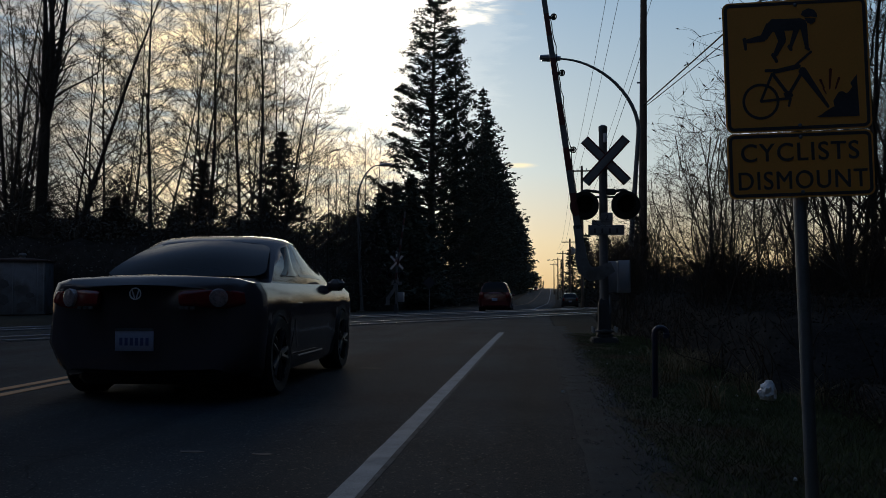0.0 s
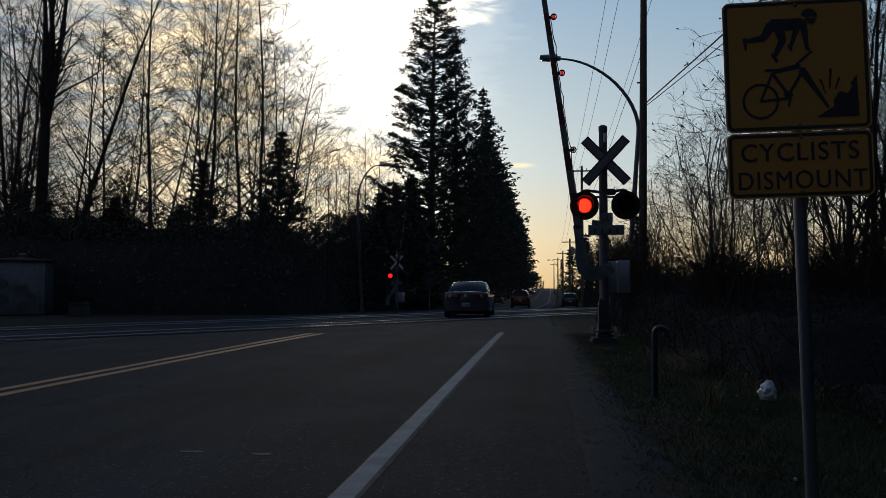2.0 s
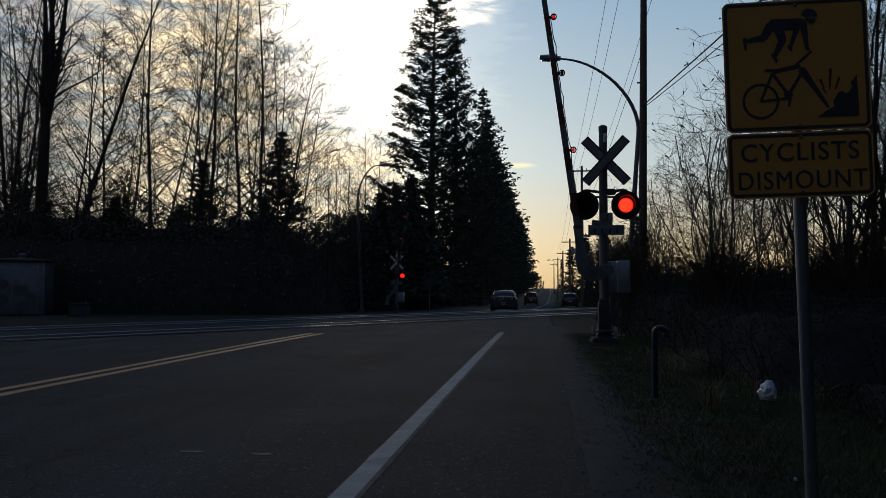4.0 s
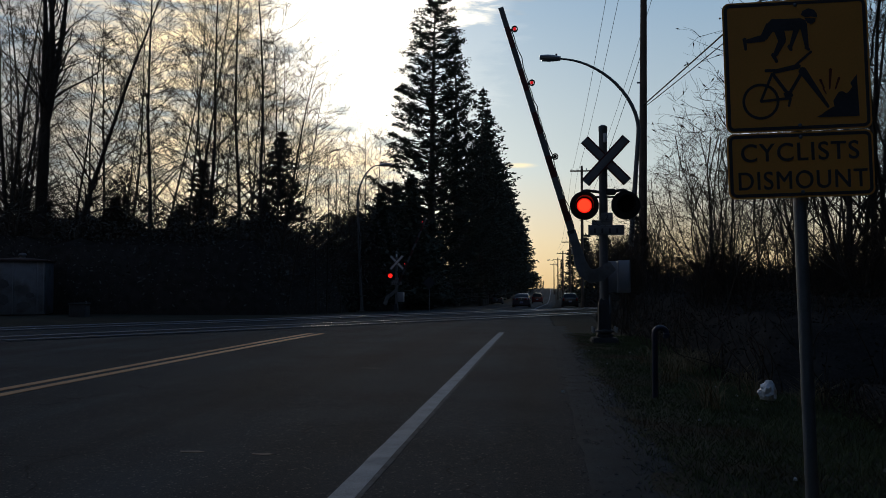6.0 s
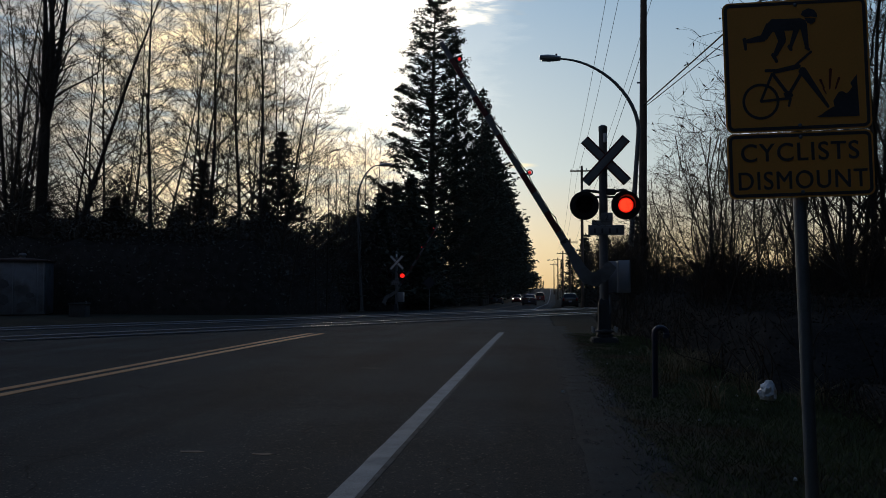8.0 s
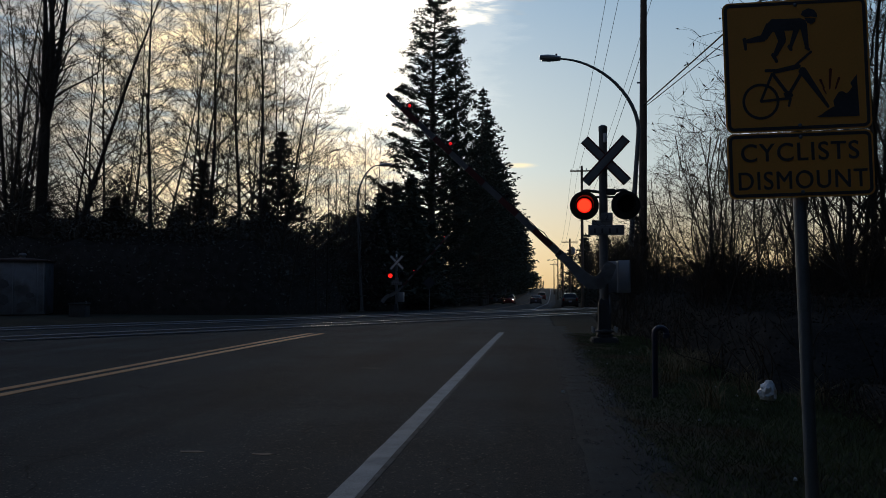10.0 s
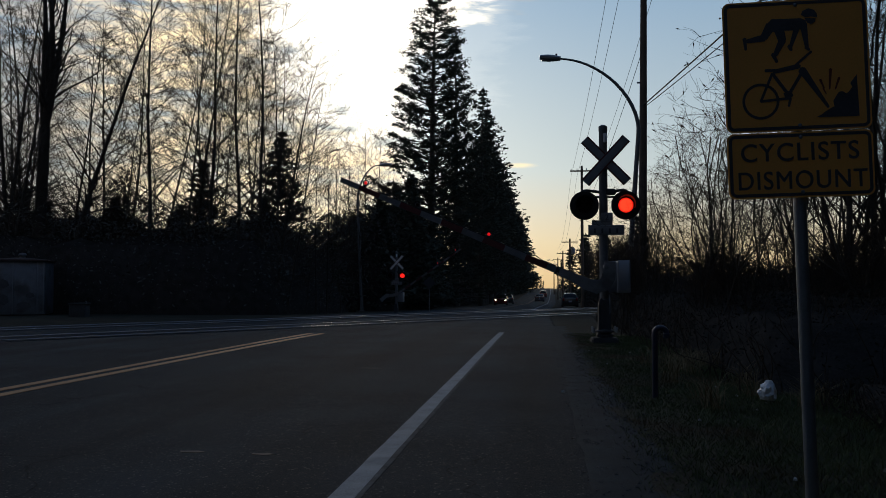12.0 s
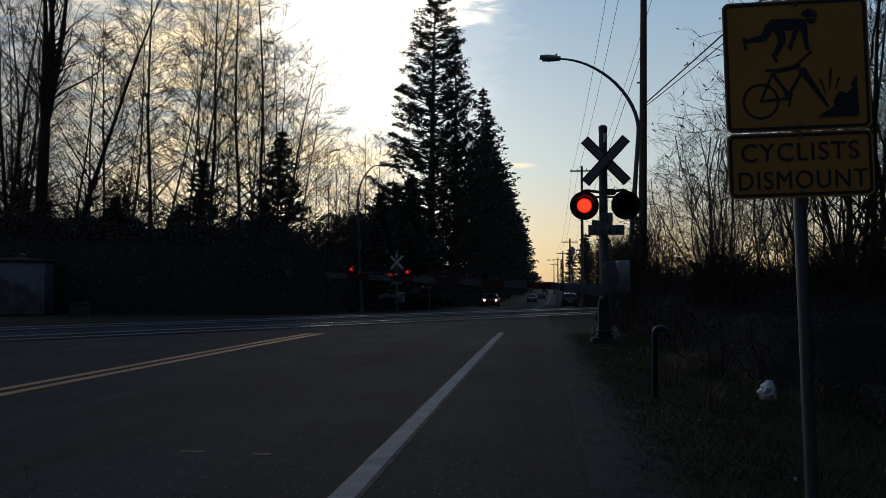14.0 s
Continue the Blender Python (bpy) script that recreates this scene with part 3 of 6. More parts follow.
# ---------------------------------------------------------------- crossing signals and gates
def words(text, size, mat, parent, m, name, heavy=0.0):
    cu = bpy.data.curves.new(name, "FONT")
    cu.body, cu.size, cu.align_x, cu.extrude = text, size, "CENTER", 0.001
    cu.space_character = 1.12
    tmp = bpy.data.objects.new(name, cu)
    me = bpy.data.meshes.new_from_object(tmp)
    bpy.data.objects.remove(tmp)
    me.materials.clear()
    me.materials.append(mat)
    if heavy:  # bolder strokes: two shifted layers
        bm = bmesh.new()
        for dx, dz in ((-heavy, 0.0), (heavy, 0.00004), (0, 0.00008)):
            layer = me.copy()
            layer.transform(Matrix.Translation((dx, dx * 0.5, dz)))
            bm.from_mesh(layer)
            bpy.data.meshes.remove(layer)
        bm.to_mesh(me)
        bm.free()
    ob = new(name, me)
    ob.parent, ob.matrix_basis = parent, m
    return ob


TURN = pose(0, 0, 0, 90, 0, 0)  # lays a lathe's axis from z to -y


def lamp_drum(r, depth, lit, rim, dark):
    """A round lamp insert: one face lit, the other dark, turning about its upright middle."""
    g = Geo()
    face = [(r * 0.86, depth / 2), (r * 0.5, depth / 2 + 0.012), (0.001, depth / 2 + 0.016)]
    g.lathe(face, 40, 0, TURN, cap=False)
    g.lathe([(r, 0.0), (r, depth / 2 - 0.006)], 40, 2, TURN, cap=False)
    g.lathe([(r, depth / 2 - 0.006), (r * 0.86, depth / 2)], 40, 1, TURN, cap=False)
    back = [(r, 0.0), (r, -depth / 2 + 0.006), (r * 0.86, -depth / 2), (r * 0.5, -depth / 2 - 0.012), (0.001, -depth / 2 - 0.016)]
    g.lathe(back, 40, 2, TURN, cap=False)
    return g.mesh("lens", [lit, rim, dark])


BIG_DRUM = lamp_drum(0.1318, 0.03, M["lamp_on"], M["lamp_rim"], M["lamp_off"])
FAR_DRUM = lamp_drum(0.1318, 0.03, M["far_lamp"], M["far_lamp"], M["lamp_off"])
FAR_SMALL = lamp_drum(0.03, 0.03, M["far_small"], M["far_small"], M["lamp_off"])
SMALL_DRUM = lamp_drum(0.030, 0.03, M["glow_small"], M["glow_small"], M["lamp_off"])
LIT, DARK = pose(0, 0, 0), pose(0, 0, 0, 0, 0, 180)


def digit(tab):
    words("2", 0.15, M["ink"], tab, pose(0.05, -0.1125, 2.11, 90, 0, 0), "digit")


def crossing_signal(m, side, arm_length, label, blade_paint="dimmed_white"):
    """Mast with crossbuck, two lamps and a gate; side -1: the arm reaches towards -x."""
    root = thing("crossing_signal", label, "crossing signal", m, "level crossing signals")
    g = Geo()
    g.lathe([(0.082, 0.05), (0.078, 0.9), (0.073, 3.70), (0.078, 3.71), (0.078, 3.79), (0.03, 3.82)], 20)
    part("mast", g, M["mast"], root)
    g = Geo()
    g.box((0, 0.02, -0.06), (0.46, 0.5, 0.22), 0.03)
    part("foundation", g, M["old_concrete"], root)
    g = Geo()
    g.lathe([(0.19, 0.06), (0.19, 0.10), (0.155, 0.13), (0.15, 0.62), (0.12, 0.70), (0.08, 0.74)], 4, 0, pose(0, 0, 0, 0, 0, 45))
    part("pedestal", g, M["dark_steel"], root)
    g = Geo()
    g.lathe([(0.17, 0.14), (0.17, 0.17), (0.11, 0.20), (0.085, 0.42), (0.08, 0.43)], 20)
    part("mast_base", g, M["dark_steel"], root)
    for a in range(4):
        g = Geo()
        g.lathe([(0.022, 0.14), (0.022, 0.22), (0.012, 0.24)], 6)
        part("anchor_bolt", g, M["galv"], root, m=Matrix.Translation((0.2 * (1 if a % 2 else -1), 0.2 * (1 if a > 1 else -1), 0)))
    # crossbuck: two white blades with a dark red edge
    for i, a in enumerate((45.5, -47.5)):
        rot = pose(0, 0, 0, 0, a, 0)
        g = Geo()
        g.box((0, 0, 0), (1.065, 0.014, 0.178), 0.004)
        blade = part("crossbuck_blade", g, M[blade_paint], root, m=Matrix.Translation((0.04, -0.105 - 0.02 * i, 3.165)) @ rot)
        for zz in (-0.074, 0.074):
            g = Geo()
            g.box((0, -0.0085, zz), (1.055, 0.004, 0.026))
            part("red_border", g, M["red_paint"], blade)
    g = Geo()
    g.box((0.04, -0.08, 3.165), (0.14, 0.05, 0.16), 0.01)
    part("crossbuck_bracket", g, M["galv"], root)
    g = Geo()
    g.box((0.03, -0.088, 3.575), (0.062, 0.02, 0.16), 0.028)
    part("reflector", g, M["white"], root)
    # cross arm and the lamps on it
    g = Geo()
    g.tube([(-0.40, -0.03, 2.585), (-0.37, -0.02, 2.635), (-0.30, -0.01, 2.65), (-0.1, 0, 2.625), (0.04, 0, 2.60), (0.2, 0, 2.635), (0.32, -0.01, 2.65), (0.40, -0.02, 2.635), (0.43, -0.03, 2.585)], 0.026, 10)
    part("cross_arm", g, M["dark_steel"], root)
    g = Geo()
    g.box((0.12, 0, 2.62), (0.20, 0.15, 0.11), 0.03)
    g.box((0.0, 0, 2.53), (0.40, 0.05, 0.035), 0.01)
    part("junction_box", g, M["dark_steel"], root)
    drums = []
    for x in (-0.36, 0.36):
        unit = new("signal_light")
        unit.parent = root
        unit.matrix_basis = Matrix.Translation((x + 0.02, -0.12, 2.372))
        g = Geo()
        g.lathe([(0.1325, -0.004), (0.252, -0.004), (0.255, 0.0), (0.252, 0.006), (0.1325, 0.006), (0.1325, -0.004)], 40, 0, TURN, cap=False)
        part("background_disc", g, M["black"], unit)
        g = Geo()
        g.tube([(0, 0.10, 0.14), (0, 0.11, 0.2), (0, 0.10, 0.25)], 0.03, 8)
        part("hanger", g, M["dark_steel"], unit)
        g = Geo()
        g.lathe([(0.150, 0.0), (0.150, -0.16), (0.11, -0.20), (0.02, -0.205)], 28, 0, TURN, cap=False)
        part("housing", g, M["black"], unit)
        g = Geo()
        arc = [math.radians(a) for a in range(-20, 201, 11)]
        rings = []
        for depth, rr in ((0.004, 0.158), (0.13, 0.163), (0.27, 0.166)):
            rings.append([(math.cos(a) * rr, -depth * (0.45 + 0.55 * max(0, math.sin(a))) if depth > 0.1 else -depth, math.sin(a) * rr) for a in arc]
                         + [(math.cos(a) * (rr - 0.004), -depth * (0.45 + 0.55 * max(0, math.sin(a))) if depth > 0.1 else -depth, math.sin(a) * (rr - 0.004)) for a in reversed(arc)])
        g.ring_loft(rings, cap=True)
        part("hood", g, M["black"], unit)
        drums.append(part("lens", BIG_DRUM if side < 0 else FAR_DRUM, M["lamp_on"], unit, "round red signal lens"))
    # small notice board under the lamps
    g = Geo()
    g.box((0.04, -0.10, 1.936), (0.63, 0.012, 0.185), 0.004)
    board = part("notice_board", g, M["dimmed_white"], root)
    for x in (-0.20, -0.07, 0.06, 0.19):
        g = Geo()
        g.box((0.04 + x, -0.108, 1.925), (0.034, 0.004, 0.085))
        part("bar", g, M["ink"], board)
    g = Geo()
    g.box((-0.03, -0.09, 2.055), (0.36, 0.012, 0.115), 0.004)
    part("upper_board", g, M["dimmed_white"], root)
    g = Geo()
    g.box((0.05, -0.105, 2.165), (0.21, 0.012, 0.16), 0.004)
    tab = part("track_count_tab", g, M["dimmed_white"], root)
    digit(tab)
    # gate mechanism and a relay case behind it
    g = Geo()
    g.box((0.13, 0.33, 1.12), (0.27, 0.34, 0.56), 0.03)
    part("gate_mechanism", g, M["alu"], root)
    g = Geo()
    g.box((0.345, 0.08, 1.12), (0.22, 0.30, 0.57), 0.02)
    case = part("relay_case", g, M["alu"], root)
    g = Geo()
    g.box((0.345, -0.077, 1.12), (0.18, 0.012, 0.50), 0.004)
    part("case_door", g, M["alu"], case)
    g = Geo()
    g.tube([(0.05, -0.04, 0.2), (0.09, -0.09, 0.5), (0.10, -0.08, 0.80)], 0.025, 8)
    part("conduit", g, M["galv"], root)
    # the arm hangs on a bent bracket and turns about a pivot above its line; it lies along local +x
    near = side < 0
    arm = new("gate_arm")
    arm.parent = root
    pivot = Matrix.Translation((0.03, -0.22, 1.293) if near else (-0.37, -0.2, 1.25)) @ pose(0, 0, 0, 0, 0, 180 if near else 0)
    arm.matrix_basis = pivot
    line = -0.395 if near else -0.235
    white, red = (M["arm_white"], M["red_paint"]) if near else (M["arm_back"], M["arm_back_red"])
    stripe = 0.405
    x = 0.55
    i = 0
    while x < arm_length - 0.01:
        x2 = min(arm_length, x + stripe)
        h1, h2 = (0.122 - 0.030 * q / arm_length for q in (x, x2))
        g = Geo()
        g.ring_loft([[(x, -0.018, line - h1 / 2), (x, 0.018, line - h1 / 2), (x, 0.018, line + h1 / 2), (x, -0.018, line + h1 / 2)],
                     [(x2, -0.018, line - h2 / 2), (x2, 0.018, line - h2 / 2), (x2, 0.018, line + h2 / 2), (x2, -0.018, line + h2 / 2)]])
        part("stripe", g, white if i % 2 == 0 else red, arm)
        x, i = x2, i + 1
    g = Geo()
    g.box((0.62, 0.0, line), (0.34, 0.06, 0.15), 0.012)
    clamp = part("arm_clamp", g, M["dark_steel"], arm)
    for bx in (0.50, 0.74):
        for bz in (-0.045, 0.045):
            g = Geo()
            g.lathe([(0.014, -0.045), (0.014, 0.045)], 6, 0, Matrix.Translation((bx, 0, line + bz)) @ TURN)
            part("bolt", g, M["galv"], clamp)
    path = [(0.72, line), (0.45, line - 0.005), (0.20, line - 0.02), (0.02, line + 0.0), (-0.09, line + 0.10), (-0.10, line + 0.24), (-0.06, line + 0.37), (-0.02, line + 0.50)]
    wide = [0.13, 0.16, 0.21, 0.24, 0.25, 0.24, 0.22, 0.18]
    if not near:
        path, wide = [(0.72, line), (0.4, line), (0.1, line + 0.12), (-0.2, line + 0.30), (-0.62, line + 0.26)], [0.12, 0.15, 0.2, 0.22, 0.24]
    left, right = [], []
    for k, (x0, z0) in enumerate(path):
        a, b = path[max(0, k - 1)], path[min(len(path) - 1, k + 1)]
        d = Vector((b[0] - a[0], b[1] - a[1])).normalized()
        n = Vector((-d.y, d.x)) * wide[k] / 2
        left.append((x0 + n.x, z0 + n.y))
        right.append((x0 - n.x, z0 - n.y))
    sgn = 1 if near else -1
    g = Geo()
    g.slab(left + right[::-1], 0.035 * sgn, 0.065 * sgn)
    part("support_bracket", g, M["bracket"], arm)
    g = Geo()
    g.lathe([(0.045, -0.075), (0.055, -0.070), (0.055, 0.03), (0.03, 0.035)], 20, 0, Matrix.Translation((0.0, 0, 0.0)) @ TURN)
    part("hub", g, M["bracket"], arm)
    g = Geo()
    pts = []
    for k in range(29):
        xx = 0.8 + (arm_length - 1.25) * k / 28
        pts.append((xx, 0.0, line + 0.062 + (0.030 if k % 7 == 3 else 0.008 * (k % 2))))
    g.tube(pts, 0.009, 5)
    part("lamp_cable", g, M["wire"], arm)
    small = []
    for q in (4.52, 3.50, 2.114) if near else (4.72, 3.40, 2.03):
        holder = new("arm_light")
        holder.parent = arm
        holder.matrix_basis = Matrix.Translation((q, 0.0, line + 0.123)) @ pose(0, 0, 0, 0, 0, 180 if near else 0)
        g = Geo()
        g.lathe([(0.0368, -0.018), (0.056, -0.022), (0.056, 0.022), (0.0368, 0.018), (0.0368, -0.018)], 40, 0, TURN, cap=False)
        g.box((0, 0, -0.065), (0.05, 0.03, 0.05), 0.006)
        part("lamp_holder", g, M["black"], holder)
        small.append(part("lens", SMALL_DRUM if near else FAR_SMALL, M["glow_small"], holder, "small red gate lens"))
    return root, arm, pivot, drums, small


# near blades get the white darkened for backlight, far blades the plain white
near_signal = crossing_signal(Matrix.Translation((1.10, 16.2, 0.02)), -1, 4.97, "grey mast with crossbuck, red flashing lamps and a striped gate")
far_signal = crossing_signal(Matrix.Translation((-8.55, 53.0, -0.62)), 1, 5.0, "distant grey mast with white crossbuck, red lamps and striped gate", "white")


# ---------------------------------------------------------------- cyclist sign
def rounded(w, h, r, n=6):
    out = []
    for cx, cz, a0 in ((w / 2 - r, h / 2 - r, 0), (-w / 2 + r, h / 2 - r, 90), (-w / 2 + r, -h / 2 + r, 180), (w / 2 - r, -h / 2 + r, 270)):
        for k in range(n + 1):
            a = radians(a0 + 90 * k / n)
            out.append((cx + r * math.cos(a), cz + r * math.sin(a)))
    return out


def frame_ring(g, w, h, r, t, y0, y1):
    o, i = rounded(w, h, r), rounded(w - 2 * t, h - 2 * t, max(0.004, r - t))
    k = len(o)
    rings = [[(x, y0, z) for x, z in o], [(x, y1, z) for x, z in o], [(x, y1, z) for x, z in i], [(x, y0, z) for x, z in i]]
    g.ring_loft(rings + [rings[0]], cap=False)


def cyclist_sign():
    root = thing("cyclist_warning_sign", "yellow cyclist warning sign with tab on a round steel post", "road sign", pose(1.1145, 3.93, -0.12, 0, -1.35, 0))
    g = Geo()
    g.lathe([(0.0265, 0.0), (0.0265, 2.26), (0.02, 2.265)], 20)
    part("post", g, M["galv"], root)
    for name, z, h in (("warning_plate", 1.965, 0.555), ("tab_plate", 1.545, 0.275)):
        g = Geo()
        g.slab(rounded(0.59, h, 0.03), -0.0340, -0.0315)
        plate = part(name, g, M["sign_yellow"], root, m=Matrix.Translation((0.0, 0, z)))
        g = Geo()
        frame_ring(g, 0.575, h - 0.014, 0.026, 0.013, -0.0352, -0.0339)
        part("border", g, M["ink"], plate)
        g = Geo()
        g.box((0, -0.0245, 0.0), (0.09, 0.012, h * 0.5), 0.003)
        part("clamp", g, M["galv"], plate)
        for zz in ((-h / 2 + 0.022, h / 2 - 0.022)):
            g = Geo()
            g.lathe([(0.008, 0.034), (0.008, 0.038), (0.004, 0.041)], 8, 0, TURN)
            part("bolt", g, M["galv"], plate, m=Matrix.Translation((0.005, 0, zz)))
        if name == "tab_plate":
            words("CYCLISTS", 0.108, M["ink"], plate, pose(-0.002, -0.0352, 0.018, 90, 0, 0) @ Matrix.Diagonal((0.95, 1, 1, 1)), "lettering", -0.0012)
            words("DISMOUNT", 0.108, M["ink"], plate, pose(0.004, -0.0352, -0.100, 90, 0, 0) @ Matrix.Diagonal((0.875, 1, 1, 1)), "lettering", -0.0012)
        else:
            pictogram(plate)
    return root


def pictogram(plate):
    """Plain dark shapes: a tumbling figure, a bicycle and a broken step."""
    a, b = -0.0354, -0.0338

    def put(name, g, mat="ink"):
        part(name, g, M[mat], plate, smooth=0)

    def taper(g, p, q, w1, w2):
        """A blunt bar that narrows from p to q."""
        p, q = Vector(p), Vector(q)
        n = Vector((-(q - p).y, (q - p).x)).normalized()
        d = (q - p).normalized()
        g.slab([tuple(p - n * w1 / 2), tuple(p - d * w1 * 0.35), tuple(p + n * w1 / 2), tuple(q + n * w2 / 2), tuple(q + d * w2 * 0.35), tuple(q - n * w2 / 2)], a, b)

    g = Geo()  # figure: trunk, limbs, head and helmet
    g.slab([(-0.116, 0.193), (-0.099, 0.211), (-0.072, 0.209), (0.019, 0.208), (0.04, 0.198), (0.042, 0.165), (0.0, 0.157), (-0.068, 0.159), (-0.09, 0.155), (-0.113, 0.164)], a, b)
    for row in (((-0.103, 0.182), (-0.134, 0.132), 0.0429, 0.0302), ((-0.132, 0.132), (-0.202, 0.121), 0.0302, 0.0175), ((-0.072, 0.17), (-0.058, 0.115), 0.0429, 0.0317), ((-0.058, 0.118), (-0.09, 0.057), 0.0302, 0.019), ((0.002, 0.166), (-0.026, 0.088), 0.0238, 0.0135), ((0.029, 0.185), (0.04, 0.084), 0.0302, 0.0151),
                ((-0.213, 0.132), (-0.209, 0.085), 0.0159, 0.0111), ((-0.1, 0.061), (-0.084, 0.027), 0.0159, 0.0127), ((-0.032, 0.093), (-0.024, 0.074), 0.0175, 0.0127), ((0.035, 0.084), (0.049, 0.072), 0.0143, 0.0111)):
        a, b = a - 0.00003, b - 0.00003
        taper(g, *row)
    a, b = a - 0.00003, b - 0.00003
    g.slab([(0.035, 0.208), (0.08, 0.204), (0.078, 0.19), (0.061, 0.181), (0.046, 0.187)], a, b)
    a, b = a - 0.00003, b - 0.00003
    g.slab([(0.021, 0.222), (0.029, 0.239), (0.052, 0.248), (0.075, 0.24), (0.086, 0.223), (0.086, 0.208), (0.061, 0.213), (0.038, 0.211)], a, b)
    g.v = [(x + 0.006, y, z - 0.010) for x, y, z in g.v]
    put("figure_shape", g)
    g = Geo()  # wheel
    cx, cz = (-0.15, -0.148)
    o = [(cx + 0.0755 * math.cos(k * math.pi / 16), cz + 0.0765 * math.sin(k * math.pi / 16)) for k in range(32)]
    i = [(cx + 0.0645 * math.cos(k * math.pi / 16), cz + 0.0655 * math.sin(k * math.pi / 16)) for k in range(32)]
    rings = [[(x, b, z) for x, z in o], [(x, a, z) for x, z in o], [(x, a, z) for x, z in i], [(x, b, z) for x, z in i]]
    g.ring_loft(rings + [rings[0]], cap=False)
    put("wheel_shape", g)
    for row in (((-0.15, -0.148), (-0.034, -0.139), 0.0111, 0.0111), ((-0.15, -0.148), (-0.099, -0.031), 0.0111, 0.0103), ((-0.099, -0.031), (-0.038, -0.122), 0.0135, 0.0135), ((-0.09, -0.024), (0.011, -0.005), 0.0175, 0.0206), ((-0.034, -0.122), (0.023, -0.03), 0.0127, 0.0135), ((-0.003, -0.001), (0.062, 0.054), 0.0103, 0.0103), ((-0.126, -0.018), (-0.072, -0.019), 0.0135, 0.0103), ((0.021, -0.02), (0.122, -0.183), 0.0317, 0.0111), ((-0.047, -0.121), (-0.027, -0.127), 0.0286, 0.0286), ((-0.029, -0.139), (-0.037, -0.173), 0.0111, 0.0095)):
        a, b = a - 0.00003, b - 0.00003
        g = Geo()
        taper(g, *row)
        put("bicycle_bar", g)
    g = Geo()
    g.slab([(0.072, -0.224), (0.091, -0.215), (0.116, -0.197), (0.146, -0.181), (0.143, -0.159), (0.155, -0.138), (0.167, -0.121), (0.182, -0.119), (0.196, -0.130), (0.208, -0.120), (0.221, -0.102), (0.214, -0.086), (0.226, -0.070), (0.241, -0.052), (0.245, -0.226)], a, b)
    put("step_shape", g)
    for row in (((0.108, -0.104), (0.094, -0.066), 0.0055, 0.0095), ((0.130, -0.108), (0.137, -0.024), 0.0055, 0.0125), ((0.153, -0.109), (0.170, -0.062), 0.0055, 0.0100), ((0.116, -0.128), (0.104, -0.104), 0.004, 0.0050)):
        g = Geo()
        taper(g, *row)
        put("spark", g, "faded_red")


cyclist_sign()


# ---------------------------------------------------------------- lamps, poles and cables
def street_lamp(m, height, reach, label):
    root = thing("street_lamp", label, "street lamp", m, "street lamps")
    g = Geo()
    straight = height - 2.6
    g.tube([(0, 0, 0), (0, 0, straight * 0.5), (0, 0, straight)], [0.11, 0.09, 0.075], 14)
    part("pole", g, M["lamp_steel"], root)
    g = Geo()
    pts, rad = [], []
    for k in range(15):
        a = math.pi / 2 * k / 14
        pts.append((-reach * (1 - math.cos(a) ** 1.12), 0, straight + 2.45 * math.sin(a) ** 1.12))
        rad.append(0.075 - 0.040 * k / 14)
    pts.append((pts[-1][0] - 0.25, 0, pts[-1][2] + 0.0))
    rad.append(0.035)
    g.tube(pts, rad, 12)
    part("arm", g, M["lamp_steel"], root)
    hx, hz = pts[-1][0], pts[-1][2]
    g = Geo()
    rings = []
    for k in range(9):
        u = k / 8
        w = 0.06 + 0.13 * math.sin(math.pi * min(1, u * 0.62 + 0.15)) ** 0.8
        t = 0.035 + 0.07 * math.sin(math.pi * min(1, u * 0.75 + 0.12))
        rings.append([(hx + 0.08 - 0.74 * u, w * math.cos(b), hz + t * math.sin(b) + (0.02 if math.sin(b) > 0 else 0)) for b in (j * math.pi / 6 for j in range(12))])
    g.ring_loft(rings)
    part("lamp_head", g, M["alu"], root)
    g = Geo()
    g.box((hx - 0.42, 0, hz - 0.085), (0.34, 0.2, 0.05), 0.02)
    part("lens", g, M["tail_clear"], root)
    g = Geo()
    g.lathe([(0.035, hz + 0.10), (0.035, hz + 0.17), (0.02, hz + 0.18)], 10, 0, Matrix.Translation((hx - 0.08, 0, 0)))
    part("photocell", g, M["black"], root)
    g = Geo()
    g.lathe([(0.19, 0.0), (0.19, 0.03), (0.13, 0.05), (0.12, 0.3)], 14)
    part("base", g, M["lamp_steel"], root)
    return root


street_lamp(pose(2.95, 32.3, -0.05, 0, 4.3, 3), 9.15, 2.75, "tall grey steel street lamp with a curved arm")
street_lamp(pose(-11.62, 58, -0.45, 0, -2.6, 0) @ pose(0, 0, 0, 0, 0, 178), 9.6, 1.45, "distant grey street lamp with a curved arm")
street_lamp(pose(4.05, 222, -1.0, 0, 0, 0), 9.4, 1.75, "far grey street lamp over the rising road")


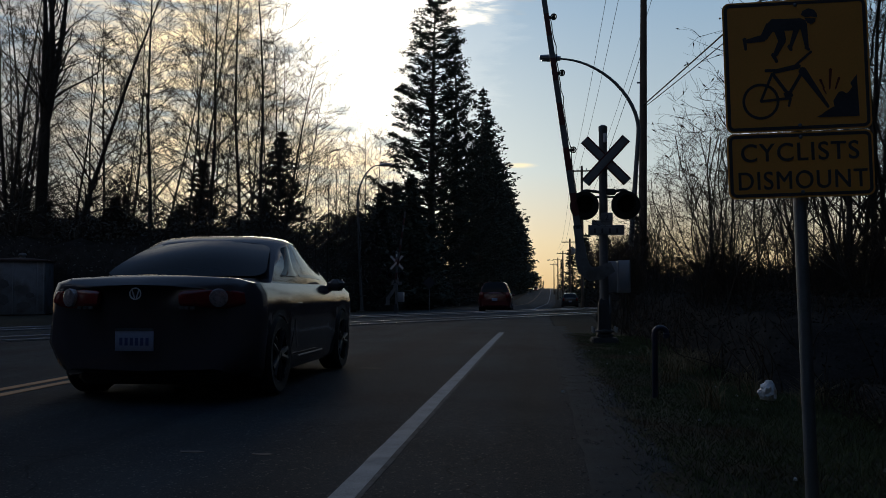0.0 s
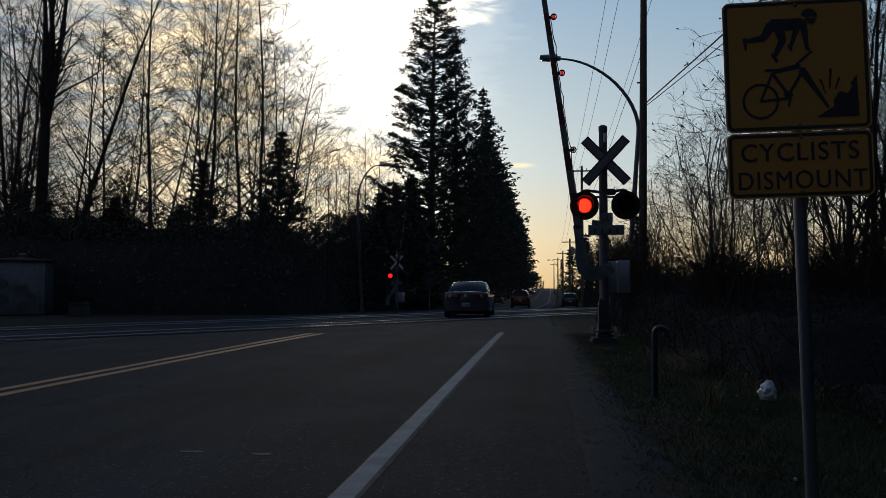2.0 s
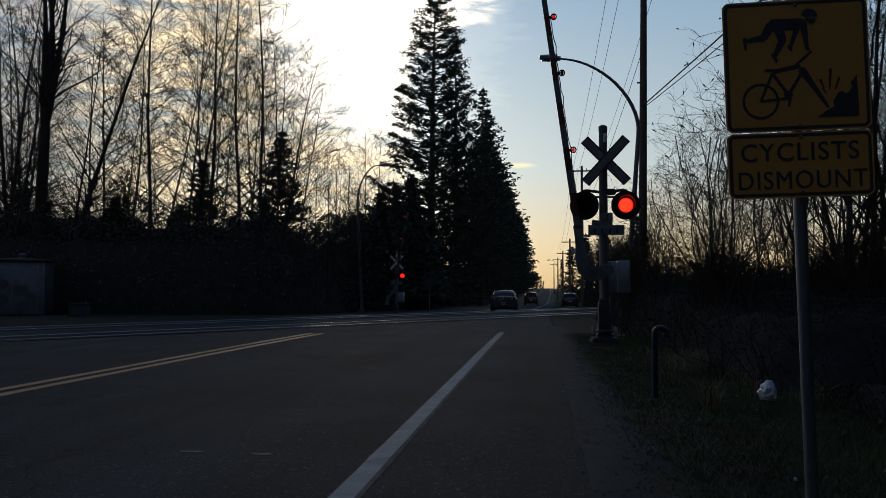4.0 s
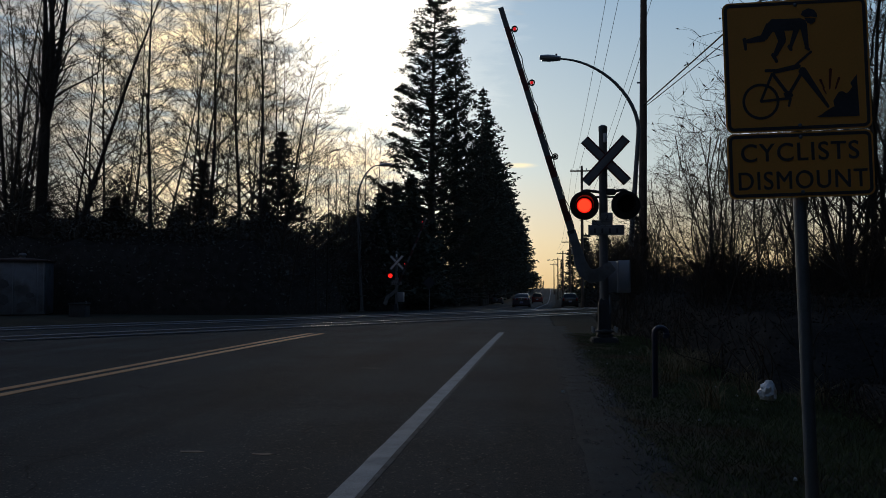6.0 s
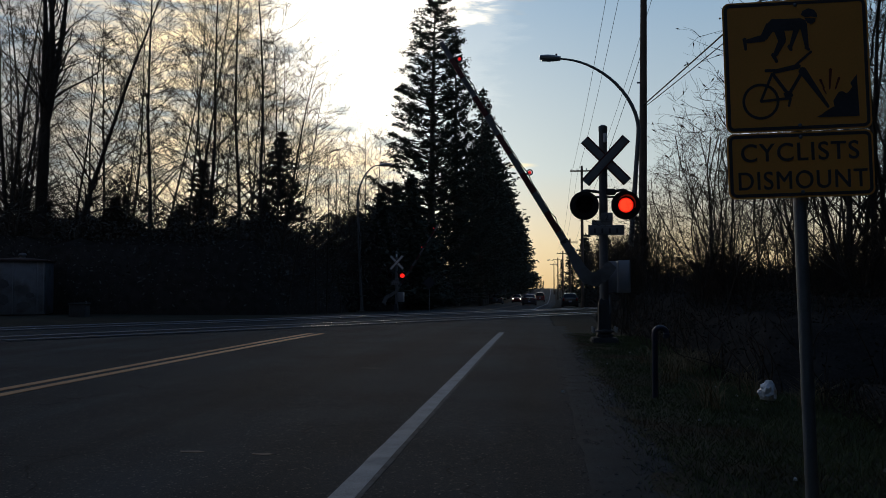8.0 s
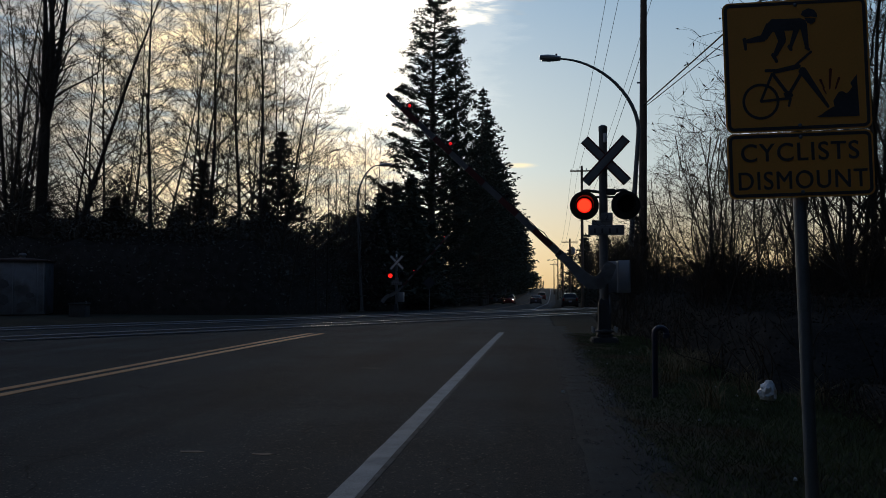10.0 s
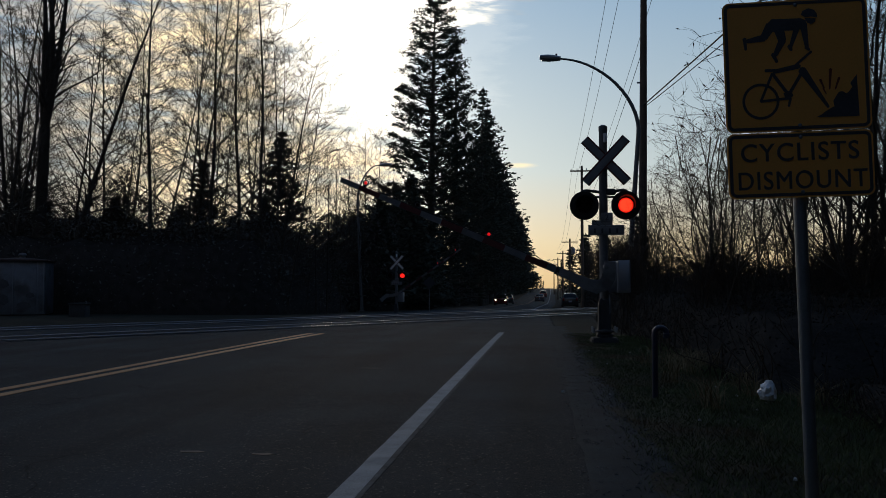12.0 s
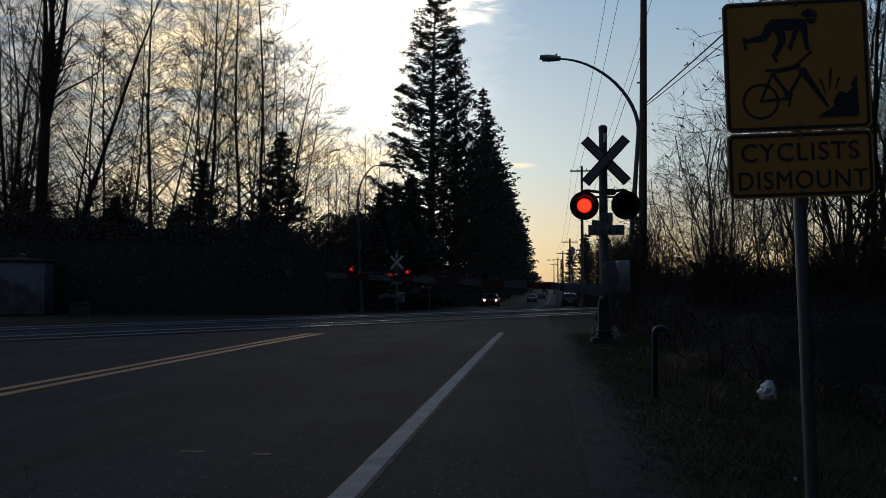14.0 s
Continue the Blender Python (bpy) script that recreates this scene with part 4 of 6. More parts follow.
def utility_pole(x, y, height, crossarm, lean=0.0, transformer=False):
    root = thing("utility_pole", "weathered wooden utility pole with cables beside the road", "utility pole", pose(x, y, land(x, y) - 0.05, 0, lean, 0), "utility poles")
    g = Geo()
    g.tube([(0, 0, 0), (0, 0, height * 0.5), (0, 0, height)], [0.165, 0.14, 0.11], 14)
    part("pole", g, M["wood"], root)
    if crossarm:
        g = Geo()
        g.box((0, -0.14, height - 0.5), (2.2, 0.11, 0.13), 0.015)
        part("crossarm", g, M["wood"], root)
        for xx in (-1.0, -0.45, 0.45, 1.0):
            g = Geo()
            g.lathe([(0.03, 0), (0.05, 0.05), (0.03, 0.09), (0.05, 0.13), (0.02, 0.17)], 10)
            part("insulator", g, M["alu"], root, m=Matrix.Translation((xx, -0.14, height - 0.43)))
    g = Geo()
    g.box((-0.13, -0.02, 9.9 if not crossarm else height * 0.62), (0.22, 0.05, 0.06), 0.01)
    part("bracket", g, M["galv"], root)
    if transformer:
        g = Geo()
        g.lathe([(0.26, 0), (0.28, 0.05), (0.28, 0.75), (0.2, 0.85)], 16)
        part("transformer", g, M["alu"], root, m=Matrix.Translation((0.45, 0, height - 2.2)))
    return root


utility_pole(3.74, 34.4, 14.5, True, 0.75)
utility_pole(3.85, 86.2, 13.6, True, 0.0)
utility_pole(4.1, 131, 9.6, True, 0.0, True)
utility_pole(3.9, 166, 9.5, True, 0.0)
utility_pole(3.7, 205, 9.5, True, 0.0)
utility_pole(3.6, 262, 9.2, True, 0.0)


def cable(a, b, sag, r=0.012, name="overhead_cable", label="thin black overhead cable between the poles"):
    a, b = Vector(a), Vector(b)
    g = Geo()
    pts = []
    for k in range(25):
        u = k / 24
        p = a.lerp(b, u)
        p.z -= 4 * sag * u * (1 - u)
        pts.append(p)
    g.tube(pts, r, 5)
    tagged(part(name, g, M["wire"]), label, "cable", "overhead cables")


for dx in (-1.0, -0.45, 1.0):
    cable((3.9 + dx, 34.3, 14.2), (3.85 + dx, 86.1, 11.75), 0.55, 0.011)
    cable((3.85 + dx, 86.1, 11.75), (4.1 + dx, 131, 8.5), 0.4, 0.011)
    cable((4.1 + dx, 131, 8.5), (3.9 + dx, 166, 8.3), 0.3, 0.011)
    cable((3.9 + dx, 34.3, 14.2), (4.6 + dx, -25, 14.0), 0.7, 0.011)
cable((3.80, 34.3, 9.85), (3.85, 86.1, 8.0), 0.5, 0.012)
cable((3.85, 34.3, 7.85), (10.0, -3, 9.75), 0.10, 0.024, label="thick black service cable running down from the pole")
cable((3.85, 34.3, 7.75), (10.1, -3, 9.75), 0.35, 0.016, label="thick black service cable running down from the pole")


# ---------------------------------------------------------------- roadside furniture
def vent_pipe():
    root = thing("vent_pipe", "dark blue steel pipe with a bent top in the verge", "pipe", pose(0.965, 7.95, land(0.96, 7.95)))
    g = Geo()
    pts = [(0, 0, 0), (0, 0, 0.30), (0, 0, 0.54)] + [(0.05 * (1 - math.cos(a)), 0, 0.55 + 0.05 * math.sin(a)) for a in (k * math.pi / 8 for k in range(1, 9))]
    g.tube(pts, [0.025] * len(pts), 14)
    part("pipe", g, M["blue"], root)
    g = Geo()
    g.lathe([(0.030, 0.0), (0.030, 0.04), (0.025, 0.045)], 14, 0, Matrix.Translation((0.10, 0, 0.51)))
    part("collar", g, M["blue"], root)


def plastic_bag():
    g = Geo()
    rng = random.Random(8)
    rings = []
    for k in range(14):
        u = k / 13
        r = 0.066 * math.sin(math.pi * (0.25 + 0.68 * u)) + 0.006
        row = []
        for j in range(26):
            a = j * math.pi / 13
            q = 1 + 0.30 * noise.noise((math.cos(a) * 2.2, math.sin(a) * 2.2, u * 4.0)) + 0.16 * noise.noise((math.cos(a) * 6, math.sin(a) * 6, u * 10))
            row.append((r * q * math.cos(a), r * q * math.sin(a), 0.165 * u + 0.012 * noise.noise((math.cos(a) * 5, math.sin(a) * 5, u * 7 + 3))))
        rings.append(row)
    g.ring_loft(rings)
    ob = part("plastic_bag", g, M["plastic_bag"], m=pose(1.88, 7.9, land(1.88, 7.9) + 0.04, 0, 8, 20), smooth=25)
    tagged(ob, "crumpled white plastic bag lying in the grass", "bag")


def bungalow():
    root = thing("equipment_cabinet", "pale grey steel railway equipment cabinet with stained sides", "cabinet", pose(-22.2, 36.9, -0.12, 0, 0, 21) @ Matrix.Diagonal((0.98, 1, 0.955, 1)))
    g = Geo()
    g.box((0, 0, 1.18), (2.05, 2.3, 2.36), 0.03)
    part("body", g, M["cabinet"], root)
    g = Geo()
    rings = [[(x, y, z) for x, y in ((-1.14, -1.28), (1.14, -1.28), (1.14, 1.28), (-1.14, 1.28))] for z in (2.36, 2.42)]
    rings.append([(x * 0.2, y * 0.9, 2.50) for x, y in ((-1.14, -1.28), (1.14, -1.28), (1.14, 1.28), (-1.14, 1.28))])
    g.ring_loft(rings)
    part("roof", g, M["rusty_roof"], root, "rust-brown sheet roof")
    g = Geo()
    g.lathe([(0.12, 2.46), (0.12, 2.62), (0.18, 2.64), (0.16, 2.72), (0.03, 2.76)], 14, 0, Matrix.Translation((-0.1, 0, 0)))
    part("vent", g, M["cabinet"], root)
    for x in (-0.88, -0.25, 0.72, 0.97):
        g = Geo()
        g.box((x, -1.158, 1.17), (0.05, 0.02, 2.30), 0.006)
        part("seam_strip", g, M["galv"], root)
    g = Geo()
    g.box((0.24, -1.160, 1.12), (0.86, 0.024, 2.05), 0.008)
    door = part("door", g, M["cabinet"], root)
    g = Geo()
    g.box((0.56, -1.18, 1.1), (0.04, 0.03, 0.22), 0.006)
    part("handle", g, M["galv"], door)
    for k, (x, z, w, h) in enumerate(((-0.62, 1.35, 0.45, 0.42), (0.05, 1.15, 0.5, 0.30), (0.45, 0.85, 0.35, 0.26), (-0.6, 0.65, 0.4, 0.5), (0.2, 0.4, 0.6, 0.35))):
        g = Geo()
        g.slab([(x - w / 2, z - h * 0.3), (x, z - h / 2), (x + w / 2, z - h * 0.2), (x + w * 0.35, z + h * 0.3), (x - w * 0.1, z + h / 2), (x - w * 0.45, z + h * 0.2)], -1.1745 - 0.0004 * k, -1.1500)
        part("smear", g, M["graffiti"], root, "dark illegible smear of spray paint")
    b = thing("concrete_box", "small weathered concrete junction box beside the track", "junction box", pose(-17.6, 33, -0.36, 0, 0, 10))
    g = Geo()
    g.box((0, 0, 0.35), (0.62, 0.6, 0.72), 0.03)
    part("body", g, M["old_concrete"], b)
    g = Geo()
    g.box((0, 0, 0.74), (0.68, 0.66, 0.07), 0.02)
    part("lid", g, M["old_concrete"], b)


def litter():
    rng = random.Random(31)
    for k in range(16):
        # the first piece, on the shoulder, stands in for a lens glint
        x, y = (rng.uniform(0.5, 2.0), rng.uniform(4.5, 15)) if k else (0.18, 7.98)
        r = rng.uniform(0.010, 0.022) if k else 0.028
        g = Geo()
        n = 6
        lo = [(r * rng.uniform(0.6, 1.3) * math.cos(j * 6.283 / n), r * rng.uniform(0.5, 1.2) * math.sin(j * 6.283 / n), 0) for j in range(n)]
        g.ring_loft([lo, [(a * 0.8, b * 0.8, r * 0.5 + rng.uniform(0, 0.01)) for a, b, c in lo]])
        tagged(part("scrap_and_glint", g, M["litter"], m=pose(x, y, land(x, y) + 0.012, 0, 0, rng.uniform(0, 180))), "small pale scrap of litter, the first standing in for a lens glint", "litter", "scraps of litter")


def small_sign(x, y, z, h, turn, label):
    root = thing("small_road_sign", label, "road sign", pose(x, y, z), "distant road signs")
    g = Geo()
    g.tube([(0, 0, 0), (0, 0, h)], 0.03, 8)
    part("post", g, M["galv"], root)
    g = Geo()
    g.slab(rounded(0.62, 0.62, 0.04), -0.045, -0.035)
    part("plate", g, M["dark_steel"], root, m=Matrix.Translation((0, 0, h - 0.1)) @ pose(0, 0, 0, 0, turn, 0))


vent_pipe()
plastic_bag()
bungalow()
litter()
small_sign(-7.45, 60, -0.5, 2.0, 45, "grey diamond-shaped road sign on a thin post")
small_sign(-5.9, 118, -1.05, 1.9, 45, "far grey diamond-shaped road sign on a thin post")


# ---------------------------------------------------------------- vehicles
def make_wheel(r, w, name="wheel"):
    tg = Geo()
    tg.lathe([(r * 0.70, -w / 2 + 0.01), (r * 0.93, -w / 2), (r, -w / 2 + 0.03), (r, w / 2 - 0.03), (r * 0.93, w / 2), (r * 0.70, w / 2 - 0.01), (r * 0.70, -w / 2 + 0.01)], 32, 0, pose(0, 0, 0, 0, 90, 0), cap=False)
    rg = Geo()
    turn = pose(0, 0, 0, 0, 90, 0)
    rg.lathe([(r * 0.70, -w / 2 + 0.012), (r * 0.72, -w / 2 + 0.012), (r * 0.72, w / 2 - 0.012), (r * 0.66, w / 2 - 0.012), (r * 0.64, 0.0), (r * 0.70, -w / 2 + 0.012)], 32, 0, turn, cap=False)
    for k in range(5):
        a0 = k * 2 * math.pi / 5
        for da in (-0.14, 0.14):
            a, b = a0 + da * 0.6, a0 + da * 1.3
            d, e = Vector((0, math.cos(a), math.sin(a))), Vector((0, math.cos(b), math.sin(b)))
            rg.tube([d * r * 0.12 + Vector((w / 2 - 0.035, 0, 0)), e * r * 0.45 + Vector((w / 2 - 0.02, 0, 0)), e * r * 0.69 + Vector((w / 2 - 0.025, 0, 0))], [0.030, 0.024, 0.028], 6)
    rg.lathe([(r * 0.17, -0.02), (r * 0.17, w / 2 - 0.02), (r * 0.12, w / 2 - 0.012)], 16, 0, turn)
    hg = Geo()
    hg.lathe([(r * 0.66, -0.03), (r * 0.66, -0.01), (0.01, -0.01)], 24, 0, turn)
    return tg.mesh("tyre", [M["tyre"]]), rg.mesh("rim", [M["rim"]]), hg.mesh("hub_shadow", [M["plastic"]])


def make_car(label, L, W, H, paint, glass_at, belt, deck, hood, wheel_r, axles, clear, lights, detail=True, upright=False):
    """A car that points along +y with its rear axle at the origin. glass_at: rear base, rear top, front top, front base along the length."""
    root = thing("car", label, "car", group="cars on the road")
    y_of = lambda s: s - axles[0]
    hw = W / 2
    g = Geo()
    rings = []
    rb, rt, ft, fb = glass_at
    stations = sorted(set([0.0, 0.015, 0.05, 0.12, 0.22, 0.35] + [round(a + d, 3) for a in axles for d in (-0.365, -0.36, -0.33, -0.25, -0.13, 0, 0.13, 0.25, 0.33, 0.36, 0.365)] + list(np.linspace(0.5, L - 0.6, 18).round(3)) + [L - 0.40, L - 0.25, L - 0.12, L - 0.04, L]))
    for s in stations:
        u = min(s, L - s)
        nose = 1 - (1 - min(1, u / 0.55)) ** 2.6
        w = hw * (0.74 + 0.26 * nose)
        if s < rb:
            top = deck - 0.085 * (1 - min(1, s / 0.26)) ** 2
        elif s < fb:
            top = deck + (hood - deck) * (s - rb) / (fb - rb)
        else:
            k = (s - fb) / (L - fb)
            top = hood - 0.22 * k ** 2.2 - 0.10 * max(0, (k - 0.9) / 0.1) ** 2
        sh = min(belt, top - 0.05)
        bot = clear + 0.10 * (1 - min(1, u / 0.45)) ** 1.5
        for a in axles:
            d = abs(s - a)
            if d <= 0.3601:
                bot = max(bot, wheel_r - 0.02 + math.sqrt(max(0, 0.3605 ** 2 - d * d)))
        flare = 0.012 if any(abs(s - a) < 0.42 for a in axles) else 0.0
        mid = clear + 0.34
        half = [(0.0, bot), (w * 0.93, bot), (w * 0.955 + flare, max(bot, clear + 0.06)), (w * 0.982 + flare, max(bot + 0.01, mid)), (w + flare * 0.5, max(bot + 0.02, mid + (sh - mid) * 0.62)),
                (w * 0.993, sh), (w * 0.945, sh + (top - sh) * 0.72), (w * 0.80, top), (w * 0.35, top + 0.022), (0.0, top + 0.03)]
        if detail and 0.03 < s < 0.55:
            # the bumper bulges and tucks in towards its lower corners
            half[1] = (w * 0.82, bot + 0.02)
            half[2] = (w * 0.93, bot + 0.10)
            half[3] = (w * (1.0 + 0.03 * min(1.0, (0.55 - s) / 0.2)), mid - 0.04)
        y = y_of(s)
        bow = 0.20 * (1 if s < L / 2 else -1) * (1 - nose)
        right = [(x, y + bow * (x / w) ** 2, z) for x, z in half]
        ring = right + [(-x, yy, z) for x, yy, z in reversed(right[1:-1])]
        rings.append(ring)
    g.ring_loft(rings)
    part("body", g, paint, root, smooth=42)
    # underside between the wheels
    g = Geo()
    g.box((0, y_of(L / 2), clear + 0.17), (W * 0.72, L * 0.86, 0.42), 0.05)
    part("underbody", g, M["plastic"], root)
    # greenhouse shell with pillars, panes set just proud of it
    base_w, roof_w = hw * 0.91, hw * (0.75 if detail else 0.68)
    zb = deck + 0.01

    def rail(u):
        """Edge of the roof at u from rear top 0 to front top 1."""
        s = rt + (ft - rt) * u
        return s, roof_w * (0.90 + 0.10 * math.sin(math.pi * u)), H - 0.045 - ((0.075 if u < 0.5 else 0.125) if detail else 0.05) * (2 * u - 1) ** 2

    g = Geo()
    lower, upper, mids = [], [], []
    K = 12
    for k in range(K + 1):
        u = k / K
        s, w, z = rail(u)
        sl = rb + 0.10 + (fb - rb - 0.15) * u
        lower.append((base_w * (0.93 + 0.07 * math.sin(math.pi * (0.15 + 0.7 * u))), y_of(sl), zb + (hood - deck) * u - 0.06))
        upper.append((w, y_of(s), z))
    rings = []
    for k in range(K + 1):
        (x0, y0, z0), (x1, y1, z1) = lower[k], upper[k]
        ring = []
        for sgn in (1, -1):
            side = [(sgn * (x0 + (x1 - x0) * q + 0.035 * math.sin(math.pi * q)), y0 + (y1 - y0) * q, z0 + (z1 - z0) * q) for q in (0, 0.2, 0.4, 0.6, 0.8, 0.95)]
            end = (2 * k / K - 1)
            side = [(x, y + 0.03 * end * abs(end) ** 5 * math.sin(math.pi * q), z + 0.022 * abs(end) ** 5 * math.sin(math.pi * q)) for (x, y, z), q in zip(side, (0, 0.2, 0.4, 0.6, 0.8, 0.95))]
            side.append((sgn * x1 * 0.92, y1, z1 + 0.014))
            side.append((sgn * x1 * 0.74, y1, z1 + 0.040))
            side.append((sgn * x1 * 0.40, y1, z1 + 0.056))
            ring += side if sgn > 0 else list(reversed(side))
        rings.append(ring)
    g.ring_loft(rings)
    part("roof", g, paint, root, smooth=50)
    # panes
    def pane(name, corners, nu=10, nv=10, bulge=0.02, push=0.008, corner=0.12, edge=0.0, crown=0.0):
        """A curved pane from four corners: low left, low right, top right, top left."""
        c = [Vector(p) for p in corners]
        nrm = (c[1] - c[0]).cross(c[3] - c[0]).normalized()
        grid = []
        for j in range(nv + 1):
            row = []
            b = 0.5 - 0.5 * math.cos(math.pi * j / nv)
            edge_b = max(0.0, (abs(2 * b - 1) - 0.62) / 0.38)
            narrow = 1 - corner * (1 - math.sqrt(max(0.0, 1 - edge_b ** 2)))
            for i in range(nu + 1):
                a = 0.5 + (i / nu - 0.5) * narrow
                p = c[0].lerp(c[1], a).lerp(c[3].lerp(c[2], a), b) + Vector((0, 0, crown * b * math.sin(math.pi * a)))
                row.append(p + nrm * (push + bulge * (edge + (1 - edge) * math.sin(math.pi * a)) * ((0.4 if edge == 0 else 0.1) + (0.6 if edge == 0 else 0.9) * math.sin(math.pi * b))))
            grid.append(row)
        gg = Geo()
        n = nu + 1
        for row in grid:
            gg.v += [tuple(p) for p in row]
        for row in grid:
            gg.v += [tuple(p - nrm * 0.006) for p in row]
        off = (nv + 1) * n
        for j in range(nv):
            for i in range(nu):
                q = (j * n + i, j * n + i + 1, (j + 1) * n + i + 1, (j + 1) * n + i)
                gg.f += [q, tuple(off + t for t in reversed(q))]
                gg.s += [0, 0]
        return part(name, gg, M["car_glass"], root, smooth=60)

    lx, ly, lz = lower[0]
    ux, uy, uz = upper[0]
    f = lambda a, b, q: tuple(Vector(a).lerp(Vector(b), q))
    l0, u0 = Vector(lower[0]), Vector(upper[0])
    mx = Vector((-1, 1, 1))
    pane("rear_window", [(-lx * 0.96, ly - 0.035, lz + 0.06), (lx * 0.96, ly - 0.035, lz + 0.06), (ux * 0.97, uy + 0.01, uz + 0.002), (-ux * 0.97, uy + 0.01, uz + 0.002)], bulge=0.040, push=0.016, edge=0.5, corner=0.16, crown=0.045)
    lx, ly, lz = lower[-1]
    ux, uy, uz = upper[-1]
    pane("windscreen", [(lx * 0.96, ly + 0.035, lz + 0.05), (-lx * 0.96, ly + 0.035, lz + 0.05), (-ux * 0.90, uy + 0.02, uz - 0.005), (ux * 0.90, uy + 0.02, uz - 0.005)], bulge=0.040, push=0.016, edge=0.5, corner=0.16, crown=0.045)
    for sgn in (1, -1):
        for k0, k1 in ((1, 4), (4.25, 10.6)):
            def edge(k, q):
                i = min(int(k), K - 1)
                a = Vector(lower[i]).lerp(Vector(lower[i + 1]), k - i)
                b = Vector(upper[i]).lerp(Vector(upper[i + 1]), k - i)
                p = a.lerp(b, q)
                p.x = (p.x + 0.035 * math.sin(math.pi * q)) * sgn
                return p
            cs = [edge(k0, 0.2), edge(k1, 0.2), edge(k1 - 0.4, 0.90), edge(k0 + 0.5, 0.90)]
            if sgn < 0:
                cs = [cs[1], cs[0], cs[3], cs[2]]
            pane("side_window", cs, 8, 8, 0.022, 0.006)
    # wheels
    wm = make_wheel(wheel_r, 0.235 if detail else 0.215)
    wheels = []
    for a in axles:
        for sgn in (1, -1):
            wh = new("wheel")
            wh.parent = root
            home = Matrix.Translation((sgn * (hw - (0.105 if detail else 0.115)), y_of(a), wheel_r)) @ pose(0, 0, 0, 0, 0, 0 if sgn > 0 else 180)
            wh.matrix_basis = home
            for nm, me in zip(("tyre", "rim", "hub_shadow"), wm):
                part(nm, me, M["tyre"], wh)
            wheels.append((wh, home, sgn))
    # mirrors
    for sgn in (1, -1):
        g = Geo()
        g.box((sgn * (hw * 0.93 + 0.09), y_of(3.0), belt + 0.09), (0.19, 0.12, 0.13), 0.045)
        g.box((sgn * hw * 0.93, y_of(3.02), belt + 0.05), (0.12, 0.06, 0.04), 0.01)
        part("mirror", g, paint, root)
    # lamps
    tail, head = lights
    for sgn in (1, -1):
        if detail:
            # lens that wraps round the corner of the tail, with a round clear lamp in it
            g = Geo()
            line = ((0.375, 0.050, 0.046), (0.385, 0.053, 0.055), (0.42, 0.064, 0.060), (0.50, 0.091, 0.064), (0.60, 0.131, 0.076), (0.68, 0.169, 0.086), (0.74, 0.196, 0.086), (0.80, 0.209, 0.078), (0.86, 0.226, 0.064), (0.895, 0.250, 0.050))
            rings = []
            for q, y, h in line:
                x, zc = sgn * hw * q, deck - 0.160 + 0.012 * (q - 0.5)
                out = Vector((sgn * max(0.0, q - 0.62) * 2.2, -1, 0)).normalized()
                lo, hi = Vector((x, y_of(y), zc - h)), Vector((x * 0.975, y_of(y) + 0.012, zc + h))
                ring = []
                for k in range(9):
                    u = k / 8
                    p = lo.lerp(hi, u) + out * (0.020 * math.sqrt(max(0.0, 1 - (2 * u - 1) ** 4)))
                    ring.append(p)
                rings.append(ring + [hi - out * 0.04, lo - out * 0.04])
            g.ring_loft(rings if sgn > 0 else [list(reversed(r)) for r in rings])
            lamp = part("tail_lamp", g, M["tail_red"], root)
            g = Geo()
            g.lathe([(0.074, 0.0), (0.074, 0.036), (0.070, 0.044), (0.048, 0.050), (0.001, 0.052)], 24, 0, pose(sgn * hw * 0.675, y_of(0.171), deck - 0.158, 90, 0, sgn * 28))
            part("lamp_lens", g, M["tail_clear"], lamp)
            g = Geo()
            g.box((0, 0, 0), (0.105, 0.012, 0.062), 0.005, pose(sgn * hw * 0.475, y_of(0.063), deck - 0.160, 0, 0, sgn * 19))
            part("reversing_lens", g, M["tail_dim"], lamp)
        else:
            g = Geo()
            g.box((sgn * hw * 0.78, y_of(0.05), deck - 0.14), (0.20, 0.14, 0.15 if not upright else 0.34), 0.03)
            part("tail_lamp", g, M["tail_on"] if tail else M["tail_red"], root)
        g = Geo()
        g.lathe([(0.10, 0.0), (0.10, 0.05), (0.06, 0.075), (0.001, 0.08)], 20, 0, pose(sgn * hw * 0.70, y_of(L - 0.16), hood - 0.26, -90, 0, 0))
        part("headlamp", g, M["head_on"] if head else M["tail_clear"], root)
    # number plate, with plain bars
    g = Geo()
    g.box((0, y_of(-0.012), clear + 0.33 if detail else clear + 0.42), (0.31, 0.014, 0.155), 0.004)
    plate = part("number_plate", g, M["plate"], root)
    if detail:
        zc = clear + 0.33
        for k in range(6):
            g = Geo()
            g.box((-0.105 + 0.042 * k, y_of(-0.0200), zc - 0.005), (0.024, 0.003, 0.06))
            part("bar", g, M["plate_bar"], plate)
        g = Geo()
        g.box((0, y_of(-0.020), zc + 0.088), (0.30, 0.006, 0.022))
        part("plate_frame", g, M["chrome"], plate)
        g = Geo()
        g.lathe([(0.042, 0.0), (0.048, 0.004), (0.048, 0.012), (0.040, 0.012), (0.038, 0.004)], 24, 0, pose(0, y_of(-0.002), deck - 0.125, 90, 0, 0), cap=False)
        g.box((-0.018, y_of(-0.006), deck - 0.125), (0.008, 0.008, 0.068), m=pose(0, 0, 0, 0, -18, 0))
        g.box((0.018, y_of(-0.006), deck - 0.125), (0.008, 0.008, 0.068), m=pose(0, 0, 0, 0, 18, 0))
        part("badge", g, M["badge"], root, "round chrome badge")
